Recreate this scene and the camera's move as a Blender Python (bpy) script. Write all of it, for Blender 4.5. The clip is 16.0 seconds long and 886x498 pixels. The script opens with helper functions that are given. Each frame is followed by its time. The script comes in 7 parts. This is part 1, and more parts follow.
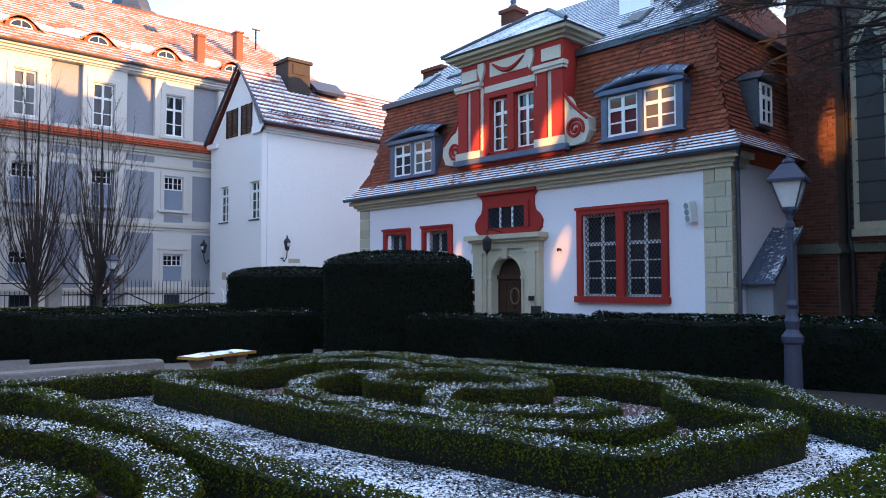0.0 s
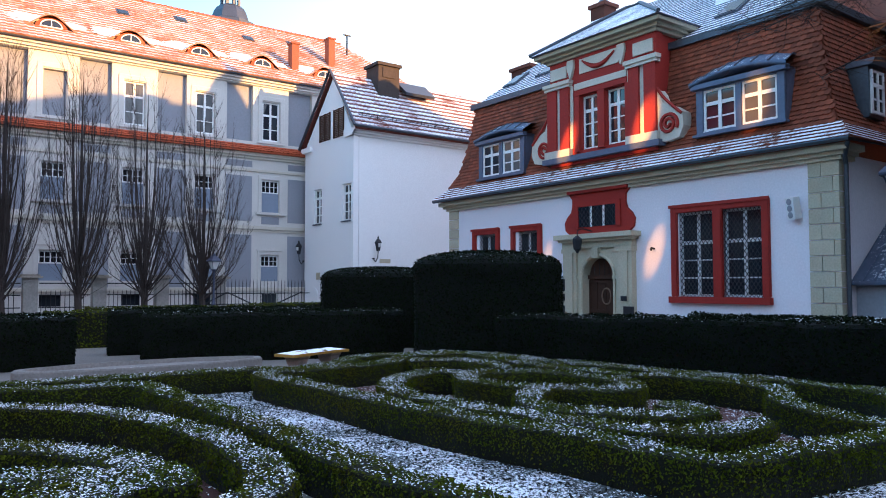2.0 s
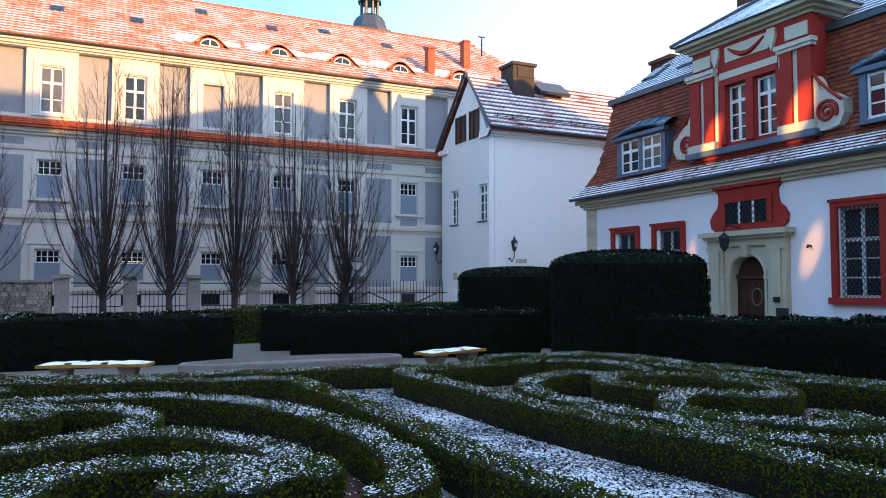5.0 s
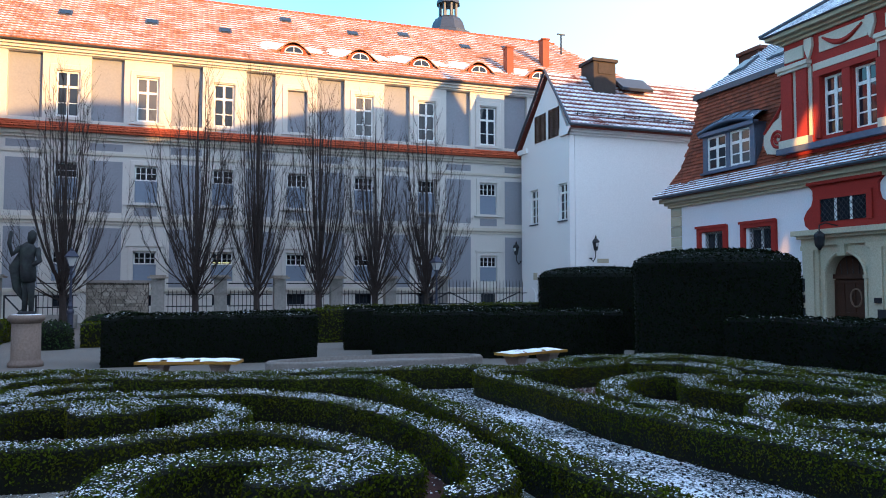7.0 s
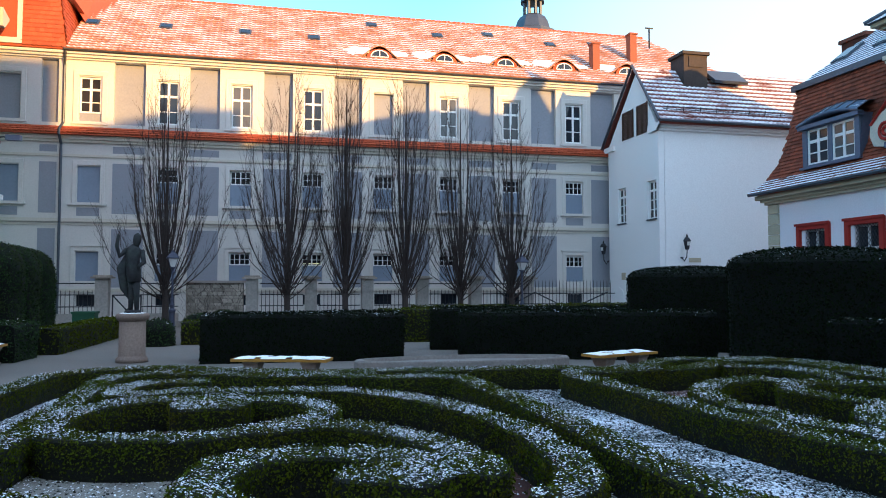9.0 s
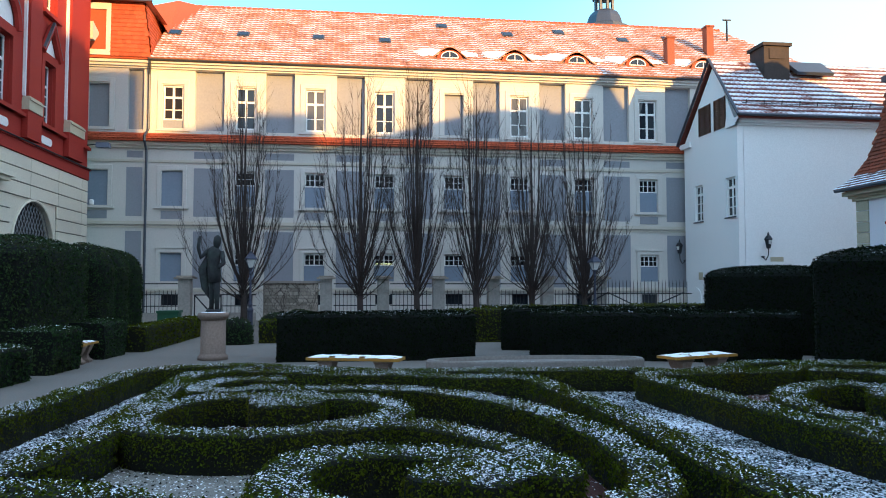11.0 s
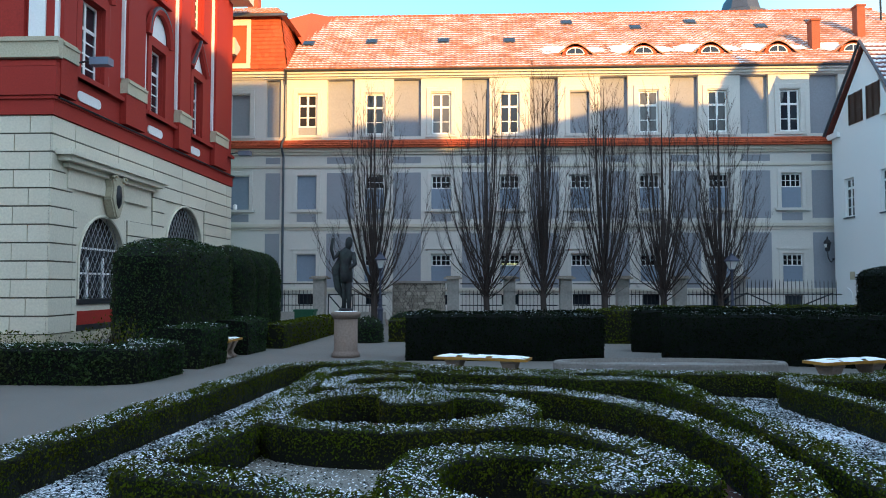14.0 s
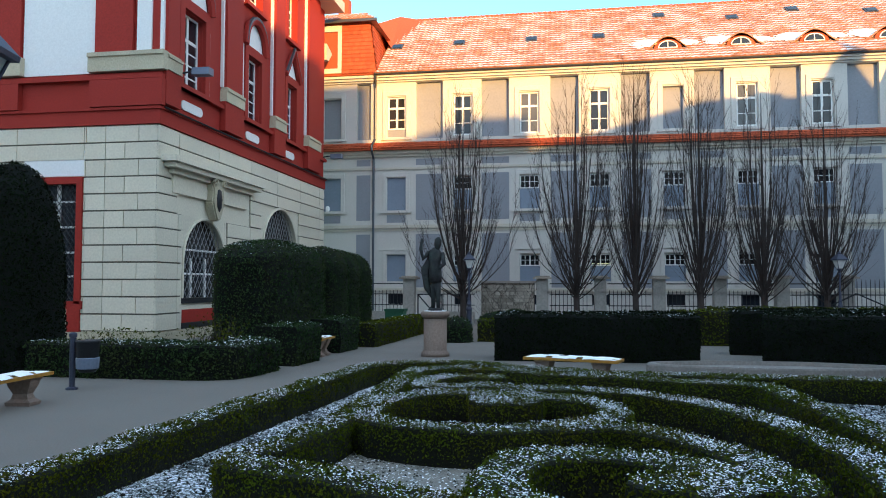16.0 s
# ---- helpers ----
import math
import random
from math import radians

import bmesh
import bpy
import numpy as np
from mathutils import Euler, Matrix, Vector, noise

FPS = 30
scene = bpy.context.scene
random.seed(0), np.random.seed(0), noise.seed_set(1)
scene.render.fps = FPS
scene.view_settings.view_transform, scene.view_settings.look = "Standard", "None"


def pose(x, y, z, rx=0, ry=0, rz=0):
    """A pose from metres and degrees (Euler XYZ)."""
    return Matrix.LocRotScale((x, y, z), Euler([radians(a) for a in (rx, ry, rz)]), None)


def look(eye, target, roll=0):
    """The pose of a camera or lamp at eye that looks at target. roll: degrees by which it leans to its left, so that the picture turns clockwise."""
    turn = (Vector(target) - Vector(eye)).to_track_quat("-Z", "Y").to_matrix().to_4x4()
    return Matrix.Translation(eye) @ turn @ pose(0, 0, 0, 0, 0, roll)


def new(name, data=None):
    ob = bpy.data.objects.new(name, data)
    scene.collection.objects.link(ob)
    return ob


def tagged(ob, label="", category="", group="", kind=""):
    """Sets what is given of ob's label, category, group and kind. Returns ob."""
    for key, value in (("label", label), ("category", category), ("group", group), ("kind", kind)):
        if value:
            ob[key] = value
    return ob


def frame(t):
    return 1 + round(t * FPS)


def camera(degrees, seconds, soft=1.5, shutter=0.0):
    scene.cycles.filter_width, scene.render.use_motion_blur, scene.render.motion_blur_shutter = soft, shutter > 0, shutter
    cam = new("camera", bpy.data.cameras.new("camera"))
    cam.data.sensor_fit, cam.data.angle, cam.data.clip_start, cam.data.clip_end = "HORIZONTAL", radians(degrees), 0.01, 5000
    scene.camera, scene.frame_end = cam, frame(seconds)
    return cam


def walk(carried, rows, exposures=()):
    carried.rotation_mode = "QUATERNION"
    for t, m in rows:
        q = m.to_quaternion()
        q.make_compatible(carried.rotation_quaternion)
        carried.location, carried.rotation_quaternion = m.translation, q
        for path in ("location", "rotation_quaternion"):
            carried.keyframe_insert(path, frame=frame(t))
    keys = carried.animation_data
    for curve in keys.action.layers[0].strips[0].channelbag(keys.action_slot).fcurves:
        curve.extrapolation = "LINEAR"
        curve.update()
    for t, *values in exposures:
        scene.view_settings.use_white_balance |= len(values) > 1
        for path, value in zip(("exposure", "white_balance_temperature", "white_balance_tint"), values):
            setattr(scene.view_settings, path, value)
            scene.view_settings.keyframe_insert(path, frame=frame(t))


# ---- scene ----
cam = camera(61.93, 16.0, soft=1.0)

EYE = (0.0, 0.0, 1.65)
# seconds, turn, tilt, lean of the panning head
PAN = [
    (0.0, -43.12, 2.79, 0.07),
    (0.5, -41.56, 2.80, 0.09),
    (1.0, -39.79, 2.79, 0.05),
    (1.5, -38.07, 2.79, 0.06),
    (2.0, -36.21, 2.79, 0.04),
    (2.5, -34.52, 2.81, 0.01),
    (3.0, -32.77, 2.82, 0.01),
    (3.5, -31.04, 2.81, 0.02),
    (4.0, -29.12, 2.80, 0.01),
    (6.5, -21.06, 2.80, 0.00),
    (7.0, -19.48, 2.81, 0.01),
    (7.5, -17.88, 2.81, 0.04),
    (8.0, -16.10, 2.82, -0.01),
    (8.5, -14.49, 2.82, -0.01),
    (9.0, -12.87, 2.82, -0.00),
    (11.5, -5.93, 2.83, -0.01),
    (12.0, -4.39, 2.83, -0.02),
    (12.5, -2.83, 2.83, 0.02),
    (13.0, -1.02, 2.83, 0.01),
    (13.5, 0.62, 2.83, -0.02),
    (14.0, 2.39, 2.83, -0.02),
    (14.5, 4.07, 2.83, -0.04),
    (15.0, 5.94, 2.83, -0.03),
    (15.5, 7.55, 2.82, -0.06),
    (16.0, 9.26, 2.82, -0.06),
]
walk(cam, [(t, pose(*EYE, 90 + tilt, lean, turn)) for t, turn, tilt, lean in PAN],
     exposures=[(0.0, 2.68, 5350, 10), (3.5, 2.55, 5200, 6), (7.5, 2.42, 5100, 0), (12.5, 2.38, 5100, -8), (16.0, 2.4, 5350, -7)])

# ---- light ----
SUN_AZ, SUN_EL = 150.0, 7.5        # the sun stands behind the eye, to its right
sun_dir = Vector((math.sin(radians(SUN_AZ)) * math.cos(radians(SUN_EL)), math.cos(radians(SUN_AZ)) * math.cos(radians(SUN_EL)), math.sin(radians(SUN_EL))))
world = bpy.data.worlds.new("winter_sky")
scene.world = world
world.use_nodes = True
wn, wl = world.node_tree.nodes, world.node_tree.links
sky = wn.new("ShaderNodeTexSky")
sky.sky_type, sky.sun_disc = "NISHITA", False
sky.sun_elevation, sky.sun_rotation = radians(SUN_EL), radians(SUN_AZ)
sky.air_density, sky.dust_density, sky.ozone_density = 1.2, 0.4, 3.0
# pale winter haze low in the north-east
coord = wn.new("ShaderNodeTexCoord")
toward = wn.new("ShaderNodeVectorMath")
toward.operation = "DOT_PRODUCT"
toward.inputs[1].default_value = Vector((0.80, 0.60, 0.0)).normalized()
wl.new(coord.outputs["Generated"], toward.inputs[0])
thick = wn.new("ShaderNodeMapRange")
thick.interpolation_type = "SMOOTHSTEP"
thick.inputs["From Min"].default_value, thick.inputs["From Max"].default_value, thick.inputs["To Max"].default_value = 0.68, 0.96, 0.9
wl.new(toward.outputs["Value"], thick.inputs["Value"])
haze = wn.new("ShaderNodeMixRGB")
haze.inputs["Color2"].default_value = (1.75, 1.62, 1.48, 1)
wl.new(thick.outputs["Result"], haze.inputs["Fac"])
pale = wn.new("ShaderNodeVectorMath")
pale.operation = "MULTIPLY"
pale.inputs[1].default_value = (1.0, 1.0, 0.88)
wl.new(sky.outputs["Color"], pale.inputs[0])
wl.new(pale.outputs["Vector"], haze.inputs["Color1"])
# the rosy, milky half of the sky round the low sun
sunward = wn.new("ShaderNodeVectorMath")
sunward.operation = "DOT_PRODUCT"
sunward.inputs[1].default_value = Vector((sun_dir.x, sun_dir.y, 0.35)).normalized()
wl.new(coord.outputs["Generated"], sunward.inputs[0])
rosy = wn.new("ShaderNodeMapRange")
rosy.interpolation_type = "SMOOTHSTEP"
rosy.inputs["From Min"].default_value, rosy.inputs["From Max"].default_value, rosy.inputs["To Max"].default_value = -0.45, 0.75, 0.85
wl.new(sunward.outputs["Value"], rosy.inputs["Value"])
glow = wn.new("ShaderNodeMixRGB")
glow.inputs["Color2"].default_value = (2.02, 1.95, 2.22, 1)
wl.new(rosy.outputs["Result"], glow.inputs["Fac"])
wl.new(haze.outputs["Color"], glow.inputs["Color1"])
wl.new(glow.outputs["Color"], wn["Background"].inputs["Color"])
wn["Background"].inputs["Strength"].default_value = 0.15
sun = new("sun", bpy.data.lights.new("sun", "SUN"))
sun.data.energy, sun.data.angle, sun.data.color = 2.2, radians(0.6), (1.0, 0.45, 0.11)
sun.matrix_world = look(sun_dir * 100, (0, 0, 0))

# spot lamps added for low sun off unbuilt panes, onto house and church
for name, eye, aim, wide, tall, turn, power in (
        ("glint_spot", (-29.5, 9.0, 9.0), (18.5, 14.35, 2.65), 0.40, 1.05, -20, 17000),
        ("glint_spot", (-29.5, 12.0, 9.0), (18.5, 19.0, 2.5), 0.28, 0.9, -12, 13000),
        ("glint_spot", (-29.5, 7.0, 9.5), (18.4, 14.5, 6.6), 0.5, 1.1, -22, 60000),
        ("glint_spot", (-29.5, 11.0, 9.5), (18.4, 17.75, 6.4), 0.42, 1.0, -22, 60000),
        ("glint_spot", (-29.5, 4.0, 9.0), (18.4, 10.95, 6.6), 0.5, 1.0, -15, 40000),
        ("glint_spot", (-29.5, 1.0, 9.0), (22.2, 7.55, 6.0), 0.42, 1.15, -8, 60000)):
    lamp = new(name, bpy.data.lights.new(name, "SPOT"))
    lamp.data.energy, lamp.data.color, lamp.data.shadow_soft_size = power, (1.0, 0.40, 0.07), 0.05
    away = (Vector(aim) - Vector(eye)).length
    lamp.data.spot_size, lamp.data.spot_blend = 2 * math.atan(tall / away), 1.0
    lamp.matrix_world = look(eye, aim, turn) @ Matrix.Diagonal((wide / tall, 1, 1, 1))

# ---- tools ----
def box(bm, x0, x1, y0, y1, z0, z1, m=None):
    vs = [bm.verts.new((x, y, z)) for z in (z0, z1) for y in (y0, y1) for x in (x0, x1)]
    for q in ((0, 2, 3, 1), (4, 5, 7, 6), (0, 1, 5, 4), (2, 6, 7, 3), (0, 4, 6, 2), (1, 3, 7, 5)):
        bm.faces.new([vs[i] for i in q])
    if m:
        bmesh.ops.transform(bm, matrix=m, verts=vs)
    return vs


def prism(bm, outline, y0, y1):
    """An outline in x and z, drawn out from y0 to y1."""
    a = [bm.verts.new((x, y0, z)) for x, z in outline]
    b = [bm.verts.new((x, y1, z)) for x, z in outline]
    n = len(a)
    bm.faces.new(a)
    bm.faces.new(b[::-1])
    for i in range(n):
        bm.faces.new((a[i], b[i], b[(i + 1) % n], a[(i + 1) % n]))
    bmesh.ops.recalc_face_normals(bm, faces=bm.faces)


def lathe(bm, profile, sides=16, x=0.0, y=0.0):
    """A turned body: rows of radius and height."""
    rings = []
    for r, z in profile:
        rings.append([bm.verts.new((x + r * math.cos(k * math.tau / sides), y + r * math.sin(k * math.tau / sides), z)) for k in range(sides)])
    for a, b in zip(rings, rings[1:]):
        for k in range(sides):
            bm.faces.new((a[k], a[(k + 1) % sides], b[(k + 1) % sides], b[k]))
    bm.faces.new(rings[0][::-1])
    bm.faces.new(rings[-1])


def tube(bm, pts, radii, sides=6):
    """A round bar along points."""
    pts = [Vector(p) for p in pts]
    rings = []
    side = None
    for i, p in enumerate(pts):
        d = (pts[min(i + 1, len(pts) - 1)] - pts[max(i - 1, 0)]).normalized()
        if side is None or abs(side.dot(d)) > 0.95:
            side = Vector((1, 0, 0)) if abs(d.x) < 0.8 else Vector((0, 1, 0))
        u = d.cross(side).normalized()
        side = u.cross(d).normalized()
        r = radii if isinstance(radii, (int, float)) else radii[i]
        rings.append([bm.verts.new(p + (u * math.cos(k * math.tau / sides) + side * math.sin(k * math.tau / sides)) * r) for k in range(sides)])
    for a, b in zip(rings, rings[1:]):
        for k in range(sides):
            bm.faces.new((a[k], a[(k + 1) % sides], b[(k + 1) % sides], b[k]))
    bm.faces.new(rings[0][::-1])
    bm.faces.new(rings[-1])


def bevelled(bm, width=0.01, segments=1):
    bmesh.ops.bevel(bm, geom=[e for e in bm.edges if e.calc_face_angle(0) > 0.6], offset=width, segments=segments, affect="EDGES", clamp_overlap=True)
    return bm


def smooth(bm):
    for fc in bm.faces:
        fc.smooth = True
    return bm


def mesh_of(name, bm, material):
    me = bpy.data.meshes.new(name)
    bm.normal_update()
    bm.to_mesh(me)
    bm.free()
    for m in material if isinstance(material, (list, tuple)) else (material,):
        me.materials.append(m)
    return me


def part(name, bm, material, parent, label=""):
    ob = new(name, mesh_of(name, bm, material))
    ob.parent = parent
    return tagged(ob, label)


def bars(name, boxes, material, parent, label="", edge=0.015):
    """Each box a part of its own."""
    for b in boxes:
        bm = bmesh.new()
        box(bm, *b)
        part(name, bevelled(bm, edge) if edge else bm, material, parent, label)


def thing(name, label, category, m=None, group="", kind=""):
    ob = new(name)
    ob.empty_display_size = 0.2
    if m is not None:
        ob.matrix_basis = m
    return tagged(ob, label, category, group, kind)


def single(name, bm, material, label, category, m=None, group="", kind=""):
    ob = new(name, mesh_of(name, bm, material))
    if m is not None:
        ob.matrix_basis = m
    return tagged(ob, label, category, group, kind)


def wall_with_holes(bm, x0, x1, z0, z1, holes, thick, y=0.0):
    """A wall of a thickness in the x-z plane with rectangular openings through it."""
    xs = sorted({x0, x1, *[h[0] for h in holes], *[h[1] for h in holes]})
    zs = sorted({z0, z1, *[h[2] for h in holes], *[h[3] for h in holes]})
    solid = [[not any(h[0] < (a + b) / 2 < h[1] and h[2] < (c + d) / 2 < h[3] for h in holes) for c, d in zip(zs, zs[1:])] for a, b in zip(xs, xs[1:])]
    seen = {}

    def vert(i, j, k):
        key = (i, j, k)
        if key not in seen:
            seen[key] = bm.verts.new((xs[i], y + (thick if k else 0), zs[j]))
        return seen[key]

    nx, nz = len(xs) - 1, len(zs) - 1
    for i in range(nx):
        for j in range(nz):
            if not solid[i][j]:
                continue
            bm.faces.new((vert(i, j, 0), vert(i + 1, j, 0), vert(i + 1, j + 1, 0), vert(i, j + 1, 0)))
            bm.faces.new((vert(i, j, 1), vert(i, j + 1, 1), vert(i + 1, j + 1, 1), vert(i + 1, j, 1)))
            if i == 0 or not solid[i - 1][j]:
                bm.faces.new((vert(i, j, 0), vert(i, j + 1, 0), vert(i, j + 1, 1), vert(i, j, 1)))
            if i == nx - 1 or not solid[i + 1][j]:
                bm.faces.new((vert(i + 1, j, 0), vert(i + 1, j, 1), vert(i + 1, j + 1, 1), vert(i + 1, j + 1, 0)))
            if j == 0 or not solid[i][j - 1]:
                bm.faces.new((vert(i, j, 0), vert(i, j, 1), vert(i + 1, j, 1), vert(i + 1, j, 0)))
            if j == nz - 1 or not solid[i][j + 1]:
                bm.faces.new((vert(i, j + 1, 0), vert(i + 1, j + 1, 0), vert(i + 1, j + 1, 1), vert(i, j + 1, 1)))
    bmesh.ops.recalc_face_normals(bm, faces=bm.faces)


# ---- materials ----
def material(name, base, rough=0.7, metal=0.0, spread=0.18, grain=30.0, stain=1.2, bump=0.15, tint=None, each=0.0, spec=0.3):
    """A surface with grain and slow stains; tint is the colour that the stains lean to; each varies it from piece to piece."""
    m = bpy.data.materials.new(name)
    m.use_nodes = True
    n, l = m.node_tree.nodes, m.node_tree.links
    bsdf = n["Principled BSDF"]
    bsdf.inputs["Roughness"].default_value, bsdf.inputs["Metallic"].default_value = rough, metal
    bsdf.inputs["Specular IOR Level"].default_value = spec
    geo = n.new("ShaderNodeNewGeometry")
    fine, slow = n.new("ShaderNodeTexNoise"), n.new("ShaderNodeTexNoise")
    for tex, sc, det in ((fine, grain, 4), (slow, stain, 5)):
        tex.inputs["Scale"].default_value, tex.inputs["Detail"].default_value = sc, det
        l.new(geo.outputs["Position"], tex.inputs["Vector"])
    dark = tint or tuple(c * 0.62 for c in base)
    mix = n.new("ShaderNodeMixRGB")
    mix.inputs["Color1"].default_value, mix.inputs["Color2"].default_value = (*base, 1), (*dark, 1)
    ramp = n.new("ShaderNodeMapRange")
    ramp.inputs["From Min"].default_value, ramp.inputs["From Max"].default_value = 0.42, 0.75
    ramp.inputs["To Max"].default_value = min(1.0, spread * 2.2)
    l.new(slow.outputs["Fac"], ramp.inputs["Value"])
    l.new(ramp.outputs["Result"], mix.inputs["Fac"])
    val = n.new("ShaderNodeMapRange")
    val.inputs["To Min"].default_value, val.inputs["To Max"].default_value = 1 - spread, 1 + spread
    val.inputs["From Min"].default_value, val.inputs["From Max"].default_value = 0.25, 0.75
    l.new(fine.outputs["Fac"], val.inputs["Value"])
    out = val.outputs["Result"]
    if each:
        info = n.new("ShaderNodeObjectInfo")
        own = n.new("ShaderNodeMapRange")
        own.inputs["To Min"].default_value, own.inputs["To Max"].default_value = 1 - each, 1 + each
        add = n.new("ShaderNodeMath")
        add.operation = "FRACT"
        both = n.new("ShaderNodeMath")
        l.new(info.outputs["Random"], both.inputs[0])
        l.new(geo.outputs["Random Per Island"], both.inputs[1])
        l.new(both.outputs[0], add.inputs[0])
        l.new(add.outputs[0], own.inputs["Value"])
        times = n.new("ShaderNodeMath")
        times.operation = "MULTIPLY"
        l.new(out, times.inputs[0])
        l.new(own.outputs["Result"], times.inputs[1])
        out = times.outputs[0]
    mul = n.new("ShaderNodeVectorMath")
    mul.operation = "SCALE"
    l.new(mix.outputs["Color"], mul.inputs[0])
    l.new(out, mul.inputs["Scale"])
    l.new(mul.outputs["Vector"], bsdf.inputs["Base Color"])
    if bump:
        bp = n.new("ShaderNodeBump")
        bp.inputs["Strength"].default_value, bp.inputs["Distance"].default_value = bump, 0.02
        l.new(fine.outputs["Fac"], bp.inputs["Height"])
        l.new(bp.outputs["Normal"], bsdf.inputs["Normal"])
    return m


def snowed(m, cover=0.5, size=26.0, streak=(1, 1, 1), colour=(0.86, 0.88, 0.92), up=0.35, soft=0.06, course=None):
    """Lays patchy snow on the upward faces of a material: more cover, more snow."""
    n, l = m.node_tree.nodes, m.node_tree.links
    bsdf = n["Principled BSDF"]
    old = bsdf.inputs["Base Color"].links[0].from_socket
    geo = n.new("ShaderNodeNewGeometry")
    a, b = n.new("ShaderNodeTexNoise"), n.new("ShaderNodeTexNoise")
    a.inputs["Scale"].default_value, a.inputs["Detail"].default_value, a.inputs["Roughness"].default_value = size, 6, 0.75
    b.inputs["Scale"].default_value, b.inputs["Detail"].default_value = 0.9, 3
    run = n.new("ShaderNodeVectorMath")
    run.operation = "MULTIPLY"
    run.inputs[1].default_value = streak
    l.new(geo.outputs["Position"], run.inputs[0])
    l.new(run.outputs["Vector"], a.inputs["Vector"])
    l.new(geo.outputs["Position"], b.inputs["Vector"])
    add = n.new("ShaderNodeMath")
    l.new(a.outputs["Fac"], add.inputs[0])
    half = n.new("ShaderNodeMath")
    half.operation = "MULTIPLY"
    half.inputs[1].default_value = 0.5
    l.new(b.outputs["Fac"], half.inputs[0])
    l.new(half.outputs[0], add.inputs[1])
    cut = n.new("ShaderNodeMapRange")
    cut.inputs["From Min"].default_value, cut.inputs["From Max"].default_value = 1.0 - cover * 0.5, 1.0 + soft - cover * 0.5
    l.new(add.outputs[0], cut.inputs["Value"])
    sep = n.new("ShaderNodeSeparateXYZ")
    l.new(geo.outputs["Normal"], sep.inputs[0])
    top = n.new("ShaderNodeMapRange")
    top.inputs["From Min"].default_value, top.inputs["From Max"].default_value = up, up + 0.3
    l.new(sep.outputs["Z"], top.inputs["Value"])
    fac = n.new("ShaderNodeMath")
    fac.operation = "MULTIPLY"
    l.new(cut.outputs["Result"], fac.inputs[0])
    l.new(top.outputs["Result"], fac.inputs[1])
    if course:
        # snow stays on the flat of each tile course and leaves the lips bare
        where = n.new("ShaderNodeSeparateXYZ")
        l.new(geo.outputs["Position"], where.inputs[0])
        steps = n.new("ShaderNodeMath")
        steps.operation = "MULTIPLY_ADD"
        steps.inputs[1].default_value, steps.inputs[2].default_value = 1 / course[1], -course[0] / course[1]
        l.new(where.outputs["Z"], steps.inputs[0])
        rest = n.new("ShaderNodeMath")
        rest.operation = "FRACT"
        l.new(steps.outputs[0], rest.inputs[0])
        lies = n.new("ShaderNodeMapRange")
        lies.inputs["From Min"].default_value, lies.inputs["From Max"].default_value, lies.inputs["To Min"].default_value = 0.34, 0.5, 0.08
        l.new(rest.outputs[0], lies.inputs["Value"])
        both2 = n.new("ShaderNodeMath")
        both2.operation = "MULTIPLY"
        l.new(fac.outputs[0], both2.inputs[0])
        l.new(lies.outputs["Result"], both2.inputs[1])
        fac = both2
    mix = n.new("ShaderNodeMixRGB")
    mix.inputs["Color2"].default_value = (*colour, 1)
    l.new(fac.outputs[0], mix.inputs["Fac"])
    l.new(old, mix.inputs["Color1"])
    l.new(mix.outputs["Color"], bsdf.inputs["Base Color"])
    return m


PLASTER = material("cream_render", (0.60, 0.575, 0.53), 0.85, spread=0.07, grain=14, stain=0.35, bump=0.08, tint=(0.48, 0.46, 0.415))
PANEL = material("grey_panel", (0.275, 0.285, 0.315), 0.85, spread=0.08, grain=14, stain=0.5, bump=0.06)
WHITE = material("white_render", (0.80, 0.80, 0.79), 0.88, spread=0.06, grain=18, stain=0.3, bump=0.06, tint=(0.68, 0.67, 0.64))
LILAC = material("pale_render", (0.78, 0.74, 0.77), 0.88, spread=0.06, grain=18, stain=0.3, bump=0.06, tint=(0.67, 0.62, 0.64))
STONE = material("sandstone", (0.48, 0.435, 0.315), 0.85, spread=0.16, grain=22, stain=1.1, bump=0.2, each=0.08)
RUSTIC = material("rusticated_render", (0.66, 0.615, 0.49), 0.88, spread=0.1, grain=16, stain=0.6, bump=0.12, tint=(0.46, 0.43, 0.36), each=0.05)
JOINT = material("dark_joint", (0.17, 0.155, 0.13), 0.95, spread=0.25, grain=20, stain=1.0, bump=0.1)
RED = material("oxide_red_paint", (0.29, 0.024, 0.016), 0.75, spread=0.14, grain=20, stain=0.7, bump=0.08, tint=(0.24, 0.025, 0.02))
MOULD = material("pale_moulding", (0.56, 0.52, 0.43), 0.8, spread=0.1, grain=20, stain=0.8, bump=0.1)
FRAME = material("white_frame_paint", (0.80, 0.80, 0.78), 0.5, spread=0.05, grain=30, bump=0.03)
IRON = material("wrought_iron", (0.035, 0.037, 0.042), 0.5, 0.5, spread=0.2, grain=60, bump=0.1)
LATTICE = material("grey_grille_paint", (0.035, 0.035, 0.04), 0.55, 0.1, spread=0.15, grain=60, bump=0.05)
GRILLE = material("pale_grille_paint", (0.22, 0.22, 0.215), 0.55, spread=0.1, grain=60, bump=0.05)
LAMPBLUE = material("blue_grey_iron", (0.055, 0.06, 0.09), 0.5, 0.2, spread=0.2, grain=50, bump=0.1)
ZINC = snowed(material("zinc_sheet", (0.115, 0.14, 0.20), 0.5, 0.4, spread=0.12, grain=9, stain=1.5, bump=0.05), cover=0.34, size=9)
